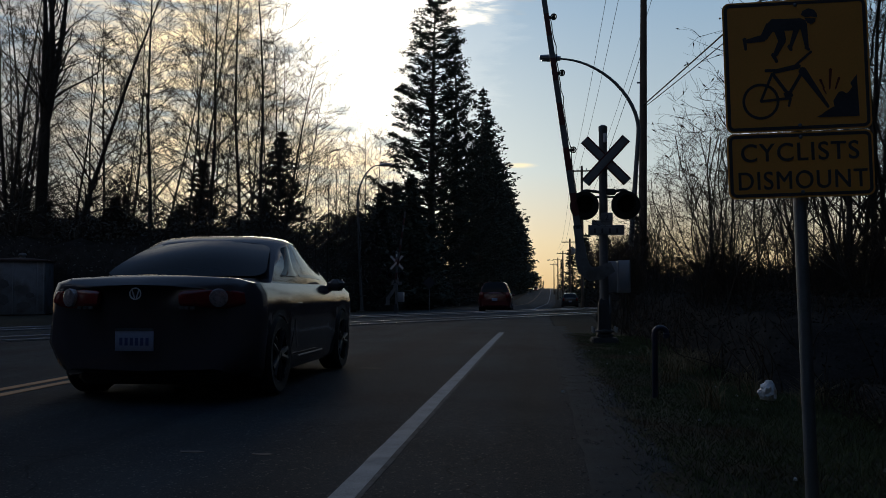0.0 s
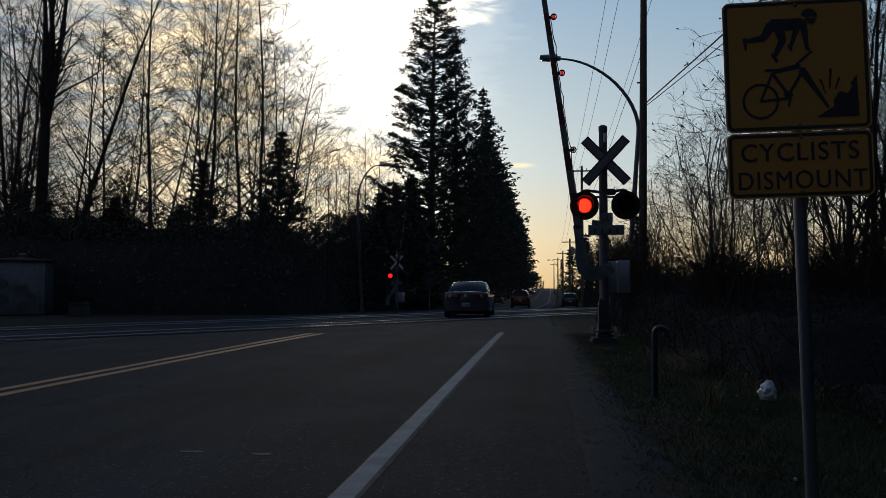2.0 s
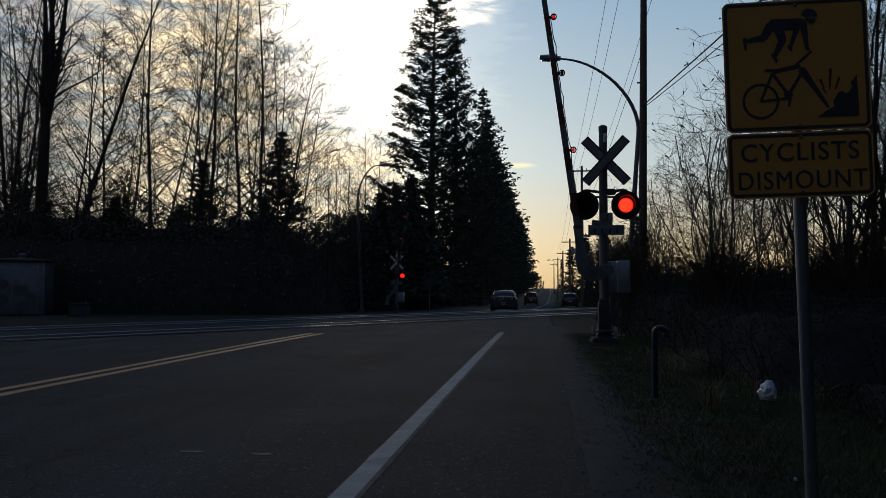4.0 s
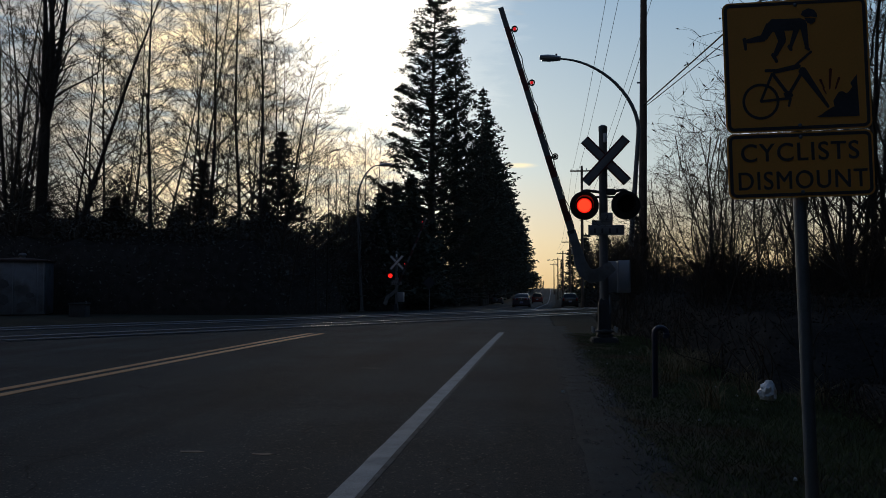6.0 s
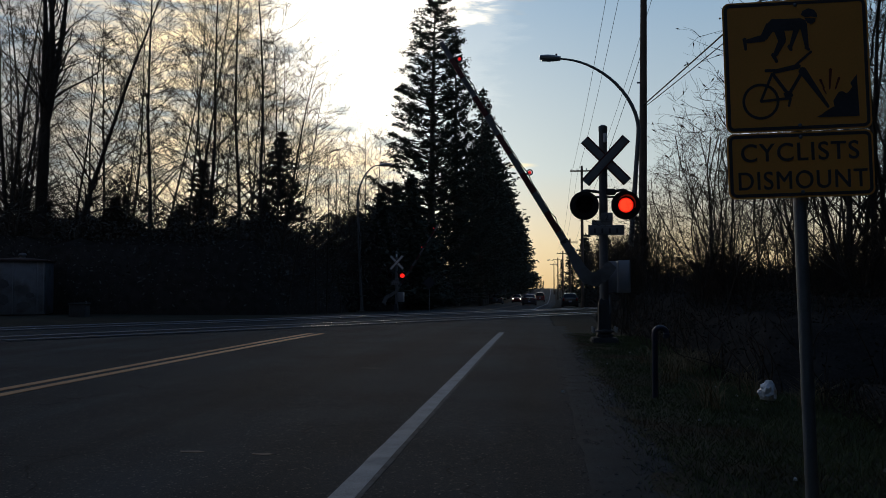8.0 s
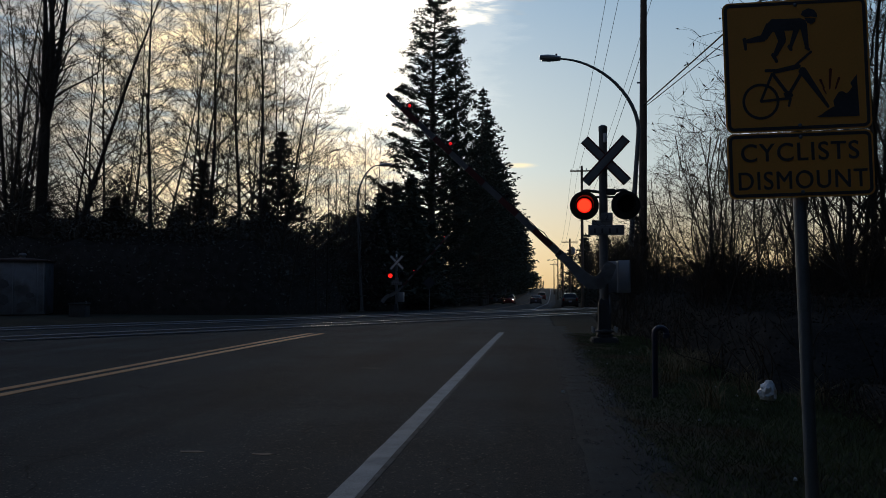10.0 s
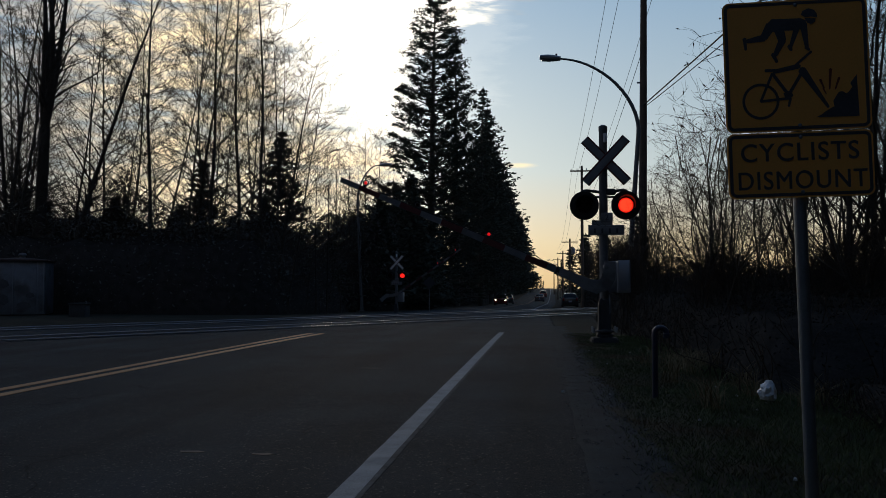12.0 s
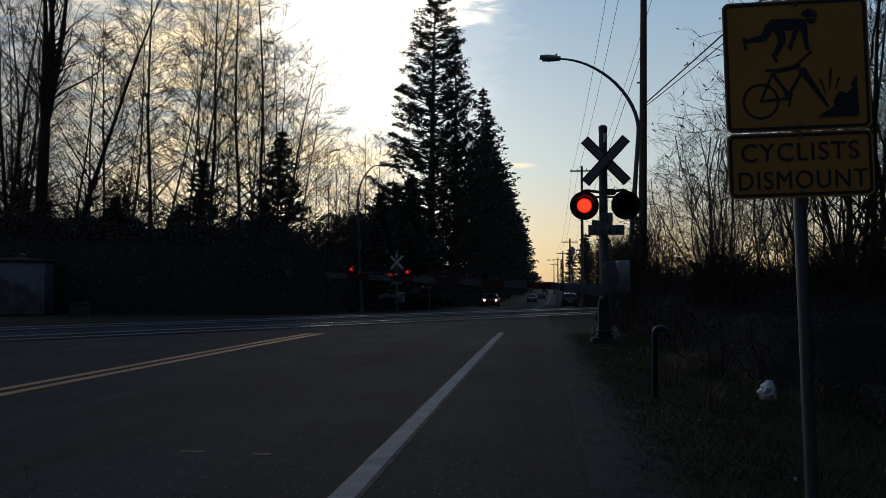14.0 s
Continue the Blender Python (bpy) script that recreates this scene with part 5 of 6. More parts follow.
        for x, n in ((-0.42, 3), (0.40, 3)):
            for k in range(n):
                g = Geo()
                g.box((x + 0.045 * k - 0.04, y_of(-0.004 + 0.09 * 0.19), deck - 0.235), (0.030, 0.02, 0.022))
                part("badge_bar", g, M["trim_grey"], root)
        # sill strip, door seam and handle
        for sgn in (1, -1):
            g = Geo()
            g.box((sgn * hw * 0.994, y_of(L * 0.46), clear + 0.115), (0.014, 0.95, 0.012), 0.003)
            part("sill_strip", g, M["trim_grey"], root)
            g = Geo()
            g.box((sgn * hw * 0.985, y_of(1.60), belt - 0.09), (0.03, 0.17, 0.03), 0.01)
            part("door_handle", g, paint, root)
            g = Geo()
            g.tube([(sgn * hw * 0.962, y_of(1.45), belt + 0.01), (sgn * hw * 0.994, y_of(1.45), belt - 0.25), (sgn * (hw * 1.0 - 0.001), y_of(1.47), clear + 0.2)], 0.004, 4)
            part("door_seam", g, M["plastic"], root)
        # seams of the boot lid
        for sgn in (1, -1):
            g = Geo()
            g.tube([(sgn * hw * 0.745, y_of(0.22), deck - 0.005), (sgn * hw * 0.755, y_of(0.5), deck + 0.002), (sgn * hw * 0.77, y_of(0.88), deck + 0.002)], 0.004, 4)
            part("lid_seam", g, M["plastic"], root)
    return root, wheels, wheel_r


coupe = make_car("black coupe-convertible with a sloped rear window and red round tail lamps", 4.41, 1.775, 1.42, M["paint_black"], (0.90, 1.66, 2.38, 3.38), 0.86, 0.99, 0.97, 0.335, (0.92, 3.50), 0.17, (False, False))
red_truck = make_car("dark red sport utility vehicle with an upright rear", 4.6, 1.85, 1.72, M["paint_red"], (0.02, 0.26, 2.5, 3.35), 1.0, 1.08, 1.05, 0.36, (0.9, 3.6), 0.26, (False, False), False, True)
parked = make_car("dark grey hatchback parked on the verge", 4.2, 1.75, 1.48, M["paint_grey"], (0.08, 0.55, 2.3, 3.15), 0.88, 0.97, 0.95, 0.31, (0.75, 3.3), 0.19, (False, False), False, True)
oncoming = make_car("dark red saloon with lit headlamps", 4.5, 1.78, 1.46, M["paint_red"], (0.55, 1.3, 2.4, 3.35), 0.87, 0.98, 0.95, 0.32, (0.95, 3.55), 0.2, (False, True), False)
slow = make_car("small dark grey saloon far down the road", 4.4, 1.76, 1.44, M["paint_silver"], (0.55, 1.3, 2.4, 3.3), 0.87, 0.98, 0.95, 0.32, (0.95, 3.5), 0.2, (False, False), False)
parked[0].matrix_basis = pose(2.95, 95.5, rise(95.5), 0, 0, 0)


# ---------------------------------------------------------------- trees
def grow(rng, base, way, length, r0, r1, segs, wander, lift):
    """A wandering limb: points and radii."""
    p, d = np.array(base, float), np.array(way, float)
    d /= np.linalg.norm(d)
    pts, rad = [p.copy()], [r0]
    for k in range(segs):
        d = d + np.array([rng.gauss(0, wander), rng.gauss(0, wander), rng.gauss(0, wander * 0.6) + lift])
        d /= np.linalg.norm(d)
        p = p + d * (length / segs)
        pts.append(p.copy())
        rad.append(r0 + (r1 - r0) * ((k + 1) / segs))
    return pts, rad, d


class Limbs:
    """Collects tapered tubes into one mesh."""

    def __init__(self, sides):
        self.k, self.a, self.b, self.ra, self.rb = sides, [], [], [], []

    def add(self, pts, rad):
        for i in range(len(pts) - 1):
            self.a.append(pts[i])
            self.b.append(pts[i + 1])
            self.ra.append(rad[i])
            self.rb.append(rad[i + 1])

    def mesh(self, name, mat):
        a, b = np.array(self.a), np.array(self.b)
        ra, rb = np.array(self.ra)[:, None], np.array(self.rb)[:, None]
        d = b - a
        d /= np.maximum(np.linalg.norm(d, axis=1, keepdims=True), 1e-9)
        ref = np.where(np.abs(d[:, 2:3]) < 0.9, np.array([[0, 0, 1.0]]), np.array([[1.0, 0, 0]]))
        u = np.cross(d, ref)
        u /= np.linalg.norm(u, axis=1, keepdims=True)
        w = np.cross(d, u)
        k, n = self.k, len(a)
        v = np.zeros((n, 2 * k, 3))
        for j in range(k):
            t = 2 * math.pi * j / k
            off = u * math.cos(t) + w * math.sin(t)
            v[:, j] = a + off * ra
            v[:, k + j] = b + off * rb
        idx = np.arange(n)[:, None] * 2 * k
        f = np.concatenate([idx + np.array([[j, (j + 1) % k, k + (j + 1) % k, k + j]]) for j in range(k)])
        return quads_mesh(name, v.reshape(-1, 3), f, mat, k > 4)


def bare_tree(seed, height, r, first=0.3, limbs=34, spread=0.55, fork=0, lean=(0, 0), twig=1.0, reach=0.30, fat=1.0, curl=0.10, buds=0.0, bent=False, fork_at=0.38, rise_by=(0.25, 0.9)):
    """Leafless tree: trunk (with forks) and a crown of limbs and twigs. Returns the two meshes."""
    rng = random.Random(seed)
    wood, fine = Limbs(6), Limbs(3)
    way = np.array([lean[0], lean[1], 1.0])
    leaders = []
    if fork:
        pts, rad, d = grow(rng, (0, 0, -0.2), way, height * fork_at, r, r * 0.75, 7, 0.03, 0.0)
        wood.add(pts, rad)
        top = pts[-1]
        for i in range(fork):
            t = 2 * math.pi * i / fork + rng.random()
            dd = d + np.array([math.cos(t), math.sin(t) * 0.6, 0]) * (0.30 if bent else 0.26)
            q, qr, _ = grow(rng, top, dd, height * (1 - fork_at), r * 0.58, 0.012, 14, 0.085 if bent else 0.035, 0.02)
            wood.add(q, qr)
            leaders.append((q, qr, 0.05))
    else:
        pts, rad, d = grow(rng, (0, 0, -0.2), way, height, r, 0.012, 20, 0.022, 0.004)
        wood.add(pts, rad)
        leaders.append((pts, rad, first))
    for pts, rad, f0 in leaders:
        n = max(6, limbs // len(leaders))
        for i in range(n):
            u = f0 + (0.97 - f0) * ((i + rng.random()) / n)
            x = u * (len(pts) - 1)
            k = min(int(x), len(pts) - 2)
            base = pts[k] + (pts[k + 1] - pts[k]) * (x - k)
            t = i * 2.4 + rng.uniform(-0.5, 0.5)
            axis_way = np.array([math.cos(t) * spread, math.sin(t) * spread, rng.uniform(*rise_by)])
            ln = height * reach * (1 - 0.72 * u) * rng.uniform(0.6, 1.25) + 0.5
            if fork and not bent:  # stems of a forked trunk carry short, steep limbs
                axis_way[2] += 0.5
                ln *= 0.62
            rr = max(0.018 * fat, rad[k] * rng.uniform(0.28, 0.45))
            q, qr, _ = grow(rng, base, axis_way, ln, rr, 0.009 * fat, 6, curl, 0.05)
            wood.add(q, qr) if rr > 0.03 else fine.add(q, qr)
            m = int((3 + ln * 1.5) * twig * (1.0 if bent else 0.42 + 0.95 * u))
            for j in range(m):
                uu = rng.uniform(0.2, 1.0) * (len(q) - 1)
                kk = min(int(uu), len(q) - 2)
                b2 = q[kk] + (q[kk + 1] - q[kk]) * (uu - kk)
                w2 = (q[kk + 1] - q[kk]) / np.linalg.norm(q[kk + 1] - q[kk]) + np.array([rng.gauss(0, 0.55), rng.gauss(0, 0.55), rng.gauss(0.1, 0.4)])
                l2 = rng.uniform(0.35, 1.0) * (0.5 + ln * 0.22)
                s, sr, _ = grow(rng, b2, w2, l2, 0.016 * fat, 0.009 * fat, 3 if bent else 2, 0.32, 0.03)
                last = len(s) - 1
                fine.add(s, sr)
                for _ in range(3):
                    a = rng.uniform(0.2, 1.0) * last
                    ka = min(int(a), last - 1)
                    b3 = s[ka] + (s[ka + 1] - s[ka]) * (a - ka)
                    w3 = (s[ka + 1] - s[ka]) / np.linalg.norm(s[ka + 1] - s[ka]) + np.array([rng.gauss(0, 0.7), rng.gauss(0, 0.7), rng.gauss(0.0, 0.5)])
                    e, er, _ = grow(rng, b3, w3, rng.uniform(0.15, 0.5), 0.011 * fat, 0.007 * fat, 2 if bent else 1, 0.3, 0.0)
                    fine.add(e, er)
                    if buds and rng.random() < buds * u:
                        w = (e[-1] - e[0]) / np.linalg.norm(e[-1] - e[0])
                        fine.add([e[-1], e[-1] + w * 0.05, e[-1] + w * 0.10], [0.006, 0.020, 0.004])
    return wood.mesh("trunk", M["bark"]), fine.mesh("crown", M["twig"])


def plant(kind, meshes, label, category, group, m, names=("trunk", "crown")):
    root = thing(kind, label, category, m, group)
    for nm, me in zip(names, meshes):
        ob = new(nm, me)
        ob.parent = root
    return root


def leaf_mesh(name, pts, size, rng, mat, flat=0.4):
    """Small leaf or needle clumps, one bent triangle pair each, round the points given."""
    n = len(pts)
    c = np.array(pts)
    a = rng.normal(size=(n, 3))
    a[:, 2] *= flat
    a /= np.linalg.norm(a, axis=1, keepdims=True)
    b = rng.normal(size=(n, 3))
    b -= a * np.sum(a * b, axis=1, keepdims=True)
    b /= np.linalg.norm(b, axis=1, keepdims=True)
    s = (size * rng.uniform(0.5, 1.4, size=(n, 1)))
    v = np.stack([c - a * s, c + b * s * 0.45, c + a * s, c - b * s * 0.45], axis=1).reshape(-1, 3)
    f = np.arange(n * 4).reshape(n, 4)
    return quads_mesh(name, v, f, mat)


def conifer(seed, height, radius, r, start=0.06, whorls=46, per=6, clump=26, size=0.16, droop=-0.18, taper=0.85, tuft=2.2, loose=1.0, inner=0.0, lift=0.05):
    """Conifer: trunk with boughs, and a crown of needle clumps along each bough with gaps between boughs."""
    rng, nr = random.Random(seed), np.random.default_rng(seed)
    wood = Limbs(5)
    pts, rad, _ = grow(rng, (0, 0, -0.2), (0, 0, 1), height, r, 0.03, 16, 0.004, 0)
    wood.add(pts, rad)
    leaves = []
    for i in range(whorls):
        u = start + (0.995 - start) * (i / whorls)
        z = u * height
        shape = max(0.05, (1 - u) ** taper)
        for j in range(per):
            if rng.random() < 0.12:
                continue
            t = j * 2 * math.pi / per + i * 0.9 + rng.uniform(-0.4, 0.4)
            ln = radius * shape * rng.uniform(0.55, 1.2)
            if ln < 0.15:
                ln = 0.15
            x = u * (len(pts) - 1)
            k = min(int(x), len(pts) - 2)
            base = pts[k] + (pts[k + 1] - pts[k]) * (x - k)
            q, qr, _ = grow(rng, base, (math.cos(t), math.sin(t), rng.uniform(-0.1, 0.35) + droop), ln, 0.02 + 0.012 * ln, 0.006, 5, 0.08, lift)
            wood.add(q, qr)
            tufts = max(2, int(ln * tuft))
            m = int(clump * (0.35 + ln / radius)) if inner == 0 else clump * tufts
            for _ in range(tufts):
                uu = (inner + (1 - inner) * rng.random() ** 0.7) * (len(q) - 1)
                kk = min(int(uu), len(q) - 2)
                c = q[kk] + (q[kk + 1] - q[kk]) * (uu - kk)
                sp = loose * rng.uniform(0.18, 0.42) * (0.5 + 0.5 * min(1, ln / 2))
                leaves.append(c + nr.normal(size=(max(3, m // tufts), 3)) * np.array([sp, sp, sp * 0.55]))
    return wood.mesh("trunk", M["bark"]), leaf_mesh("crown", np.concatenate(leaves), size, nr, M["needle"])


def thicket(name, x0, x1, y0, y1, h0, h1, count, seed, leaf_size, label, mat="leaf", stems=400, core=True, height=None):
    """Brambles and low brush: lumpy leafy mass with stems standing out of it."""
    rng, nr = random.Random(seed), np.random.default_rng(seed)

    def top(x, y):
        e = 0.5 + 0.5 * noise.noise((x * 0.35, y * 0.35, seed))
        e2 = noise.noise((x * 1.1, y * 1.1, seed + 5))
        if height:
            e *= height(x, y)
        edge = min(1.0, (min(x - x0, x1 - x, y - y0, y1 - y) + 0.25) / 1.2)
        return (h0 + (h1 - h0) * e + 0.24 * h0 * e2) * max(0.15, edge) ** 0.6
    pts = []
    for _ in range(count):
        x, y = rng.uniform(x0, x1), rng.uniform(y0, y1)
        h = top(x, y)
        z = h * (1 - rng.random() ** 2.2 * 0.9)
        pts.append((x, y, land(x, y) + z))
    tagged(new(name, leaf_mesh(name, pts, leaf_size, nr, M[mat], 0.7)), label, "brush", kind="stuff")
    if stems:
        st = Limbs(3)
        for _ in range(stems):
            x, y = rng.uniform(x0, x1), rng.uniform(y0, y1)
            h = top(x, y)
            q, qr, _ = grow(rng, (x, y, land(x, y)), (rng.gauss(0, 0.4), rng.gauss(0, 0.4), 1), h * rng.uniform(0.8, 1.35), 0.010, 0.003, 4, 0.2, -0.03)
            st.add(q, qr)
        tagged(new("brush_stems", st.mesh("brush_stems", M["twig"])), "thin brown stems standing out of the brush", "stems", kind="stuff")
    # opaque sheet under the leaves, stands in for the shaded inside
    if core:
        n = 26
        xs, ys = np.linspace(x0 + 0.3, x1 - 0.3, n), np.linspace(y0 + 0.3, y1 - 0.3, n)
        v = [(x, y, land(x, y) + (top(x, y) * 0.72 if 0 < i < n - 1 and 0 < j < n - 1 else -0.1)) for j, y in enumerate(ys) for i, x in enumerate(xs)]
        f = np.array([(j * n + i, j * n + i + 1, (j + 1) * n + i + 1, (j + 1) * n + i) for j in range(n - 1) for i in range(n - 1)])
        tagged(new("brush_shade_core", quads_mesh("brush_shade_core", v, f, M["shaded_core"], True)), "dark sheet of dead growth inside the brush, shade put into its colour", "undergrowth", kind="stuff")


def plant_left():
    """Bare alders and poplars beyond the track, with spruces among them."""
    kinds = (("fork", 20, 0.33, 0.2, 76, 4), ("stout", 19, 0.16, 0.2, 64, 0), ("slim", 19, 0.115, 0.22, 66, 0), ("slight", 16, 0.085, 0.2, 56, 0), ("small", 13, 0.07, 0.16, 46, 0), ("young", 9, 0.045, 0.1, 34, 0))
    made = {k: bare_tree(700 + i, h, r, f, n, 0.80, fk, (0, 0), 0.74, 0.29, 0.66, 0.17, 0.6, False, 0.46, (0.25, 0.72)) for i, (k, h, r, f, n, fk) in enumerate(kinds)}
    lab = {"fork": "stout bare tree forking into several tall stems", "young": "young bare tree under the tall ones"}
    rng = random.Random(77)
    spots = (("fork", -24.3, 41, 4.0, 1.0), ("stout", -25.5, 41, -2.9, 0.9), ("stout", -25.9, 41, 3.9, 0.95), ("stout", -25.3, 40.5, 8.0, 0.75), ("stout", -23.0, 41, 12.6, 1.0), ("slight", -23.8, 42, 14.0, 0.9),
             ("slim", -18.44, 41, 0.6, 1.02), ("slight", -16.82, 41, 2.6, 0.95), ("slim", -15.65, 41, -0.2, 0.98), ("slim", -16.81, 41.5, 9.4, 0.86), ("slim", -14.09, 41, -0.3, 0.96), ("slim", -12.77, 41, -0.1, 0.93),
             ("stout", -12.24, 41, 3.0, 0.66), ("small", -11.8, 41, 11.6, 0.82), ("young", -10.6, 42, -2.4, 0.9), ("young", -10.1, 42, 2.3, 0.86),
             ("slight", -27.5, 44, 3, 1.0), ("slim", -28.5, 48, -3, 1.05), ("slight", -24.9, 47, 5, 1.0), ("slight", -23.2, 45, 7, 1.0), ("small", -21.8, 44, 10, 1.0), ("slight", -20.6, 47, 5, 1.02), ("small", -19.8, 45, -6, 1.0),
             ("slight", -20.2, 52, 3, 1.05), ("small", -17.9, 48, 6, 1.05), ("slight", -16.6, 52, -3, 1.0), ("small", -15.6, 46, 5, 1.05), ("slight", -15.3, 50, 3, 0.95), ("slight", -14.3, 47, 4, 0.95), ("small", -13.6, 45, -4, 1.0),
             ("small", -30.0, 50, 2, 1.1), ("slight", -33.0, 55, -2, 1.1), ("slim", -26.5, 56, 3, 1.0), ("slight", -22.4, 60, -3, 1.0), ("slight", -18.4, 62, 3, 0.95), ("small", -15.6, 60, -4, 0.72), ("small", -13.0, 60, 2, 0.92), ("small", -12.05, 61, -2, 0.96), ("small", -11.1, 60, 3, 0.9), ("young", -13.9, 60, 3, 1.1),
             ("young", -12.2, 60, 3, 0.95), ("young", -11.5, 58, -5, 0.85), ("small", -13.8, 66, 6, 0.72), ("small", -12.2, 70, 3, 0.8), ("young", -11.2, 64, 4, 1.0), ("young", -12.0, 50, 8, 0.8), ("young", -11.2, 50, -3, 0.75),
             ("small", -16.9, 74, 3, 0.9), ("slim", -36.0, 60, 4, 1.0), ("young", -30.2, 44, 4, 0.8), ("young", -29.0, 46, -6, 0.7), ("young", -27.9, 43.5, 8, 0.8), ("young", -26.6, 45, -3, 0.7), ("young", -24.9, 42.5, 10, 0.7), ("young", -22.6, 43, -8, 0.75),
             ("young", -21.4, 43, 6, 0.8), ("young", -20.0, 43, -4, 0.7), ("young", -18.9, 43, 9, 0.6), ("young", -17.6, 44, 2, 0.65), ("young", -14.9, 44, 7, 0.6), ("young", -13.4, 43, -6, 0.6), ("young", -11.4, 43, 6, 0.55), ("young", -32.5, 47, 5, 0.9))
    for kind, x, y, lean, size in spots:
        plant("bare_tree", made[kind], lab.get(kind, "tall bare deciduous tree with fine twigs against the sky"), "tree", "bare trees beyond the track",
              pose(x, y, land(x, y), 0, lean, 0) @ pose(0, 0, 0, 0, 0, rng.uniform(0, 360)) @ Matrix.Scale(size, 4))
    # dense bare bushes at their feet
    bush = bare_tree(730, 5.2, 0.045, 0.05, 34, 0.85, 5, (0, 0), 0.62, 0.42, 0.80, 0.2, 0.0, True, 0.2, (0.3, 1.0))
    for x, y, size in ((-30.4, 43, 0.95), (-29.6, 47, 1.1), (-26.4, 47, 1.0), (-23.2, 47, 1.05), (-21.6, 48, 1.0), (-18.4, 47, 0.9), (-28.8, 44, 0.85), (-27.2, 43, 0.9), (-25.7, 44, 1.0), (-24.0, 43, 0.8), (-22.4, 44, 0.95), (-20.9, 43, 0.85), (-19.6, 44, 0.9), (-17.4, 44, 0.8), (-15.9, 43, 0.75), (-13.4, 44, 0.8), (-12.3, 46, 0.75), (-12.2, 52, 0.9), (-11.9, 57, 0.95)):
        plant("bare_bush", bush, "dense leafless bush at the foot of the trees", "shrub", "bare bushes beyond the track", pose(x, y, land(x, y), 0, rng.uniform(-6, 6), rng.uniform(0, 360)) @ Matrix.Scale(size * (1.32 if x < -14 else 1.05), 4))
    # dark spruces among them
    spruce = [conifer(300, 11, 3.6, 0.14, 0.05, 28, 6, 8, 0.22, 0.0, 0.85, 2.4, 0.6, 0.1), conifer(301, 14, 4.0, 0.17, 0.05, 30, 6, 8, 0.22, 0.0, 0.8, 2.6, 0.6, 0.1), conifer(302, 8, 3.0, 0.12, 0.03, 22, 6, 7, 0.20, 0.0, 0.85, 2.2, 0.6, 0.1)]
    for k, x, y, s in ((0, -19.0, 49, 0.80), (1, -15.3, 51, 0.78), (2, -30.4, 50, 0.9), (2, -24.4, 50, 0.8), (2, -26.0, 52, 0.8), (2, -29.0, 50, 0.85), (2, -22.8, 54, 0.8), (2, -18.6, 53, 0.75), (2, -21.4, 52, 0.85), (0, -10.6, 60, 0.75), (2, -12.6, 54, 0.62),
                       (2, -10.0, 72, 1.1), (0, -10.9, 76, 1.0), (2, -9.4, 78, 1.0), (0, -27.6, 56, 0.7), (2, -17.6, 56, 0.85), (2, -13.8, 66, 0.7), (1, -12.8, 70, 0.68), (1, -11.9, 73, 0.64), (0, -14.6, 70, 0.55), (2, -13.6, 67, 0.95), (0, -12.3, 66, 0.62), (0, -9.9, 68, 0.95), (0, -11.2, 70, 0.9)):
        plant("spruce_tree", spruce[k], "dark green spruce tree among bare trees", "conifer", "spruces", pose(x, y, land(x, y), 0, 0, rng.uniform(0, 360)) @ Matrix.Scale(s, 4))


def plant_row():
    big = conifer(410, 31.6, 7.5, 0.52, 0.10, 56, 7, 30, 0.115, -0.06, 0.60, 2.0, 0.66, 0.28, 0.10)
    plant("giant_sequoia", big, "tall dark conifer with a straight trunk and ragged boughs", "conifer", "conifers along the road", pose(-10.45, 85, land(-10.4, 85) - 0.3))
    row = [conifer(420, 31.5, 7.8, 0.5, 0.115, 46, 7, 26, 0.28, -0.02, 0.66, 2.2, 0.75), conifer(421, 30.5, 7.2, 0.46, 0.115, 46, 7, 26, 0.28, -0.02, 0.62, 2.2, 0.75)]
    first = conifer(422, 29.0, 6.0, 0.46, 0.06, 52, 6, 16, 0.15, -0.10, 0.72, 1.9, 0.7, 0.3, 0.10)
    for x, y, turn, tall in ((-9.55, 102, 0, 1.10), (-7.5, 113, 140, 0.97)):
        plant("conifer_tree", first, "dark conifer with ragged boughs in a roadside row", "conifer", "conifers along the road", pose(x, y, rise(y) - 0.3, 0, 0, turn) @ Matrix.Diagonal((0.97, 0.97, tall, 1)))
    rng = random.Random(9)
    y = 123.0
    thin = conifer(423, 31, 7.4, 0.46, 0.115, 30, 6, 18, 0.43, -0.02, 0.64, 2.2, 0.75)
    low = conifer(424, 31, 7.4, 0.46, 0.015, 30, 6, 18, 0.43, -0.02, 0.64, 2.2, 0.75)
    i = 0
    while y < 400:
        s = rng.uniform(0.94, 1.06) * (0.98 if i else 1.0)
        plant("conifer_tree", row[i % 2] if y < 150 else thin if y < 260 else low, "dense dark conifer in a roadside row", "conifer", "conifers along the road", pose(-7.8 + rng.uniform(-0.4, 0.4), y, rise(y) - 0.3, 0, 0, rng.uniform(0, 360)) @ Matrix.Diagonal((s * 1.03, s * 1.03, s * 0.88, 1)))
        y += 11 + i * 1.2
        i += 1


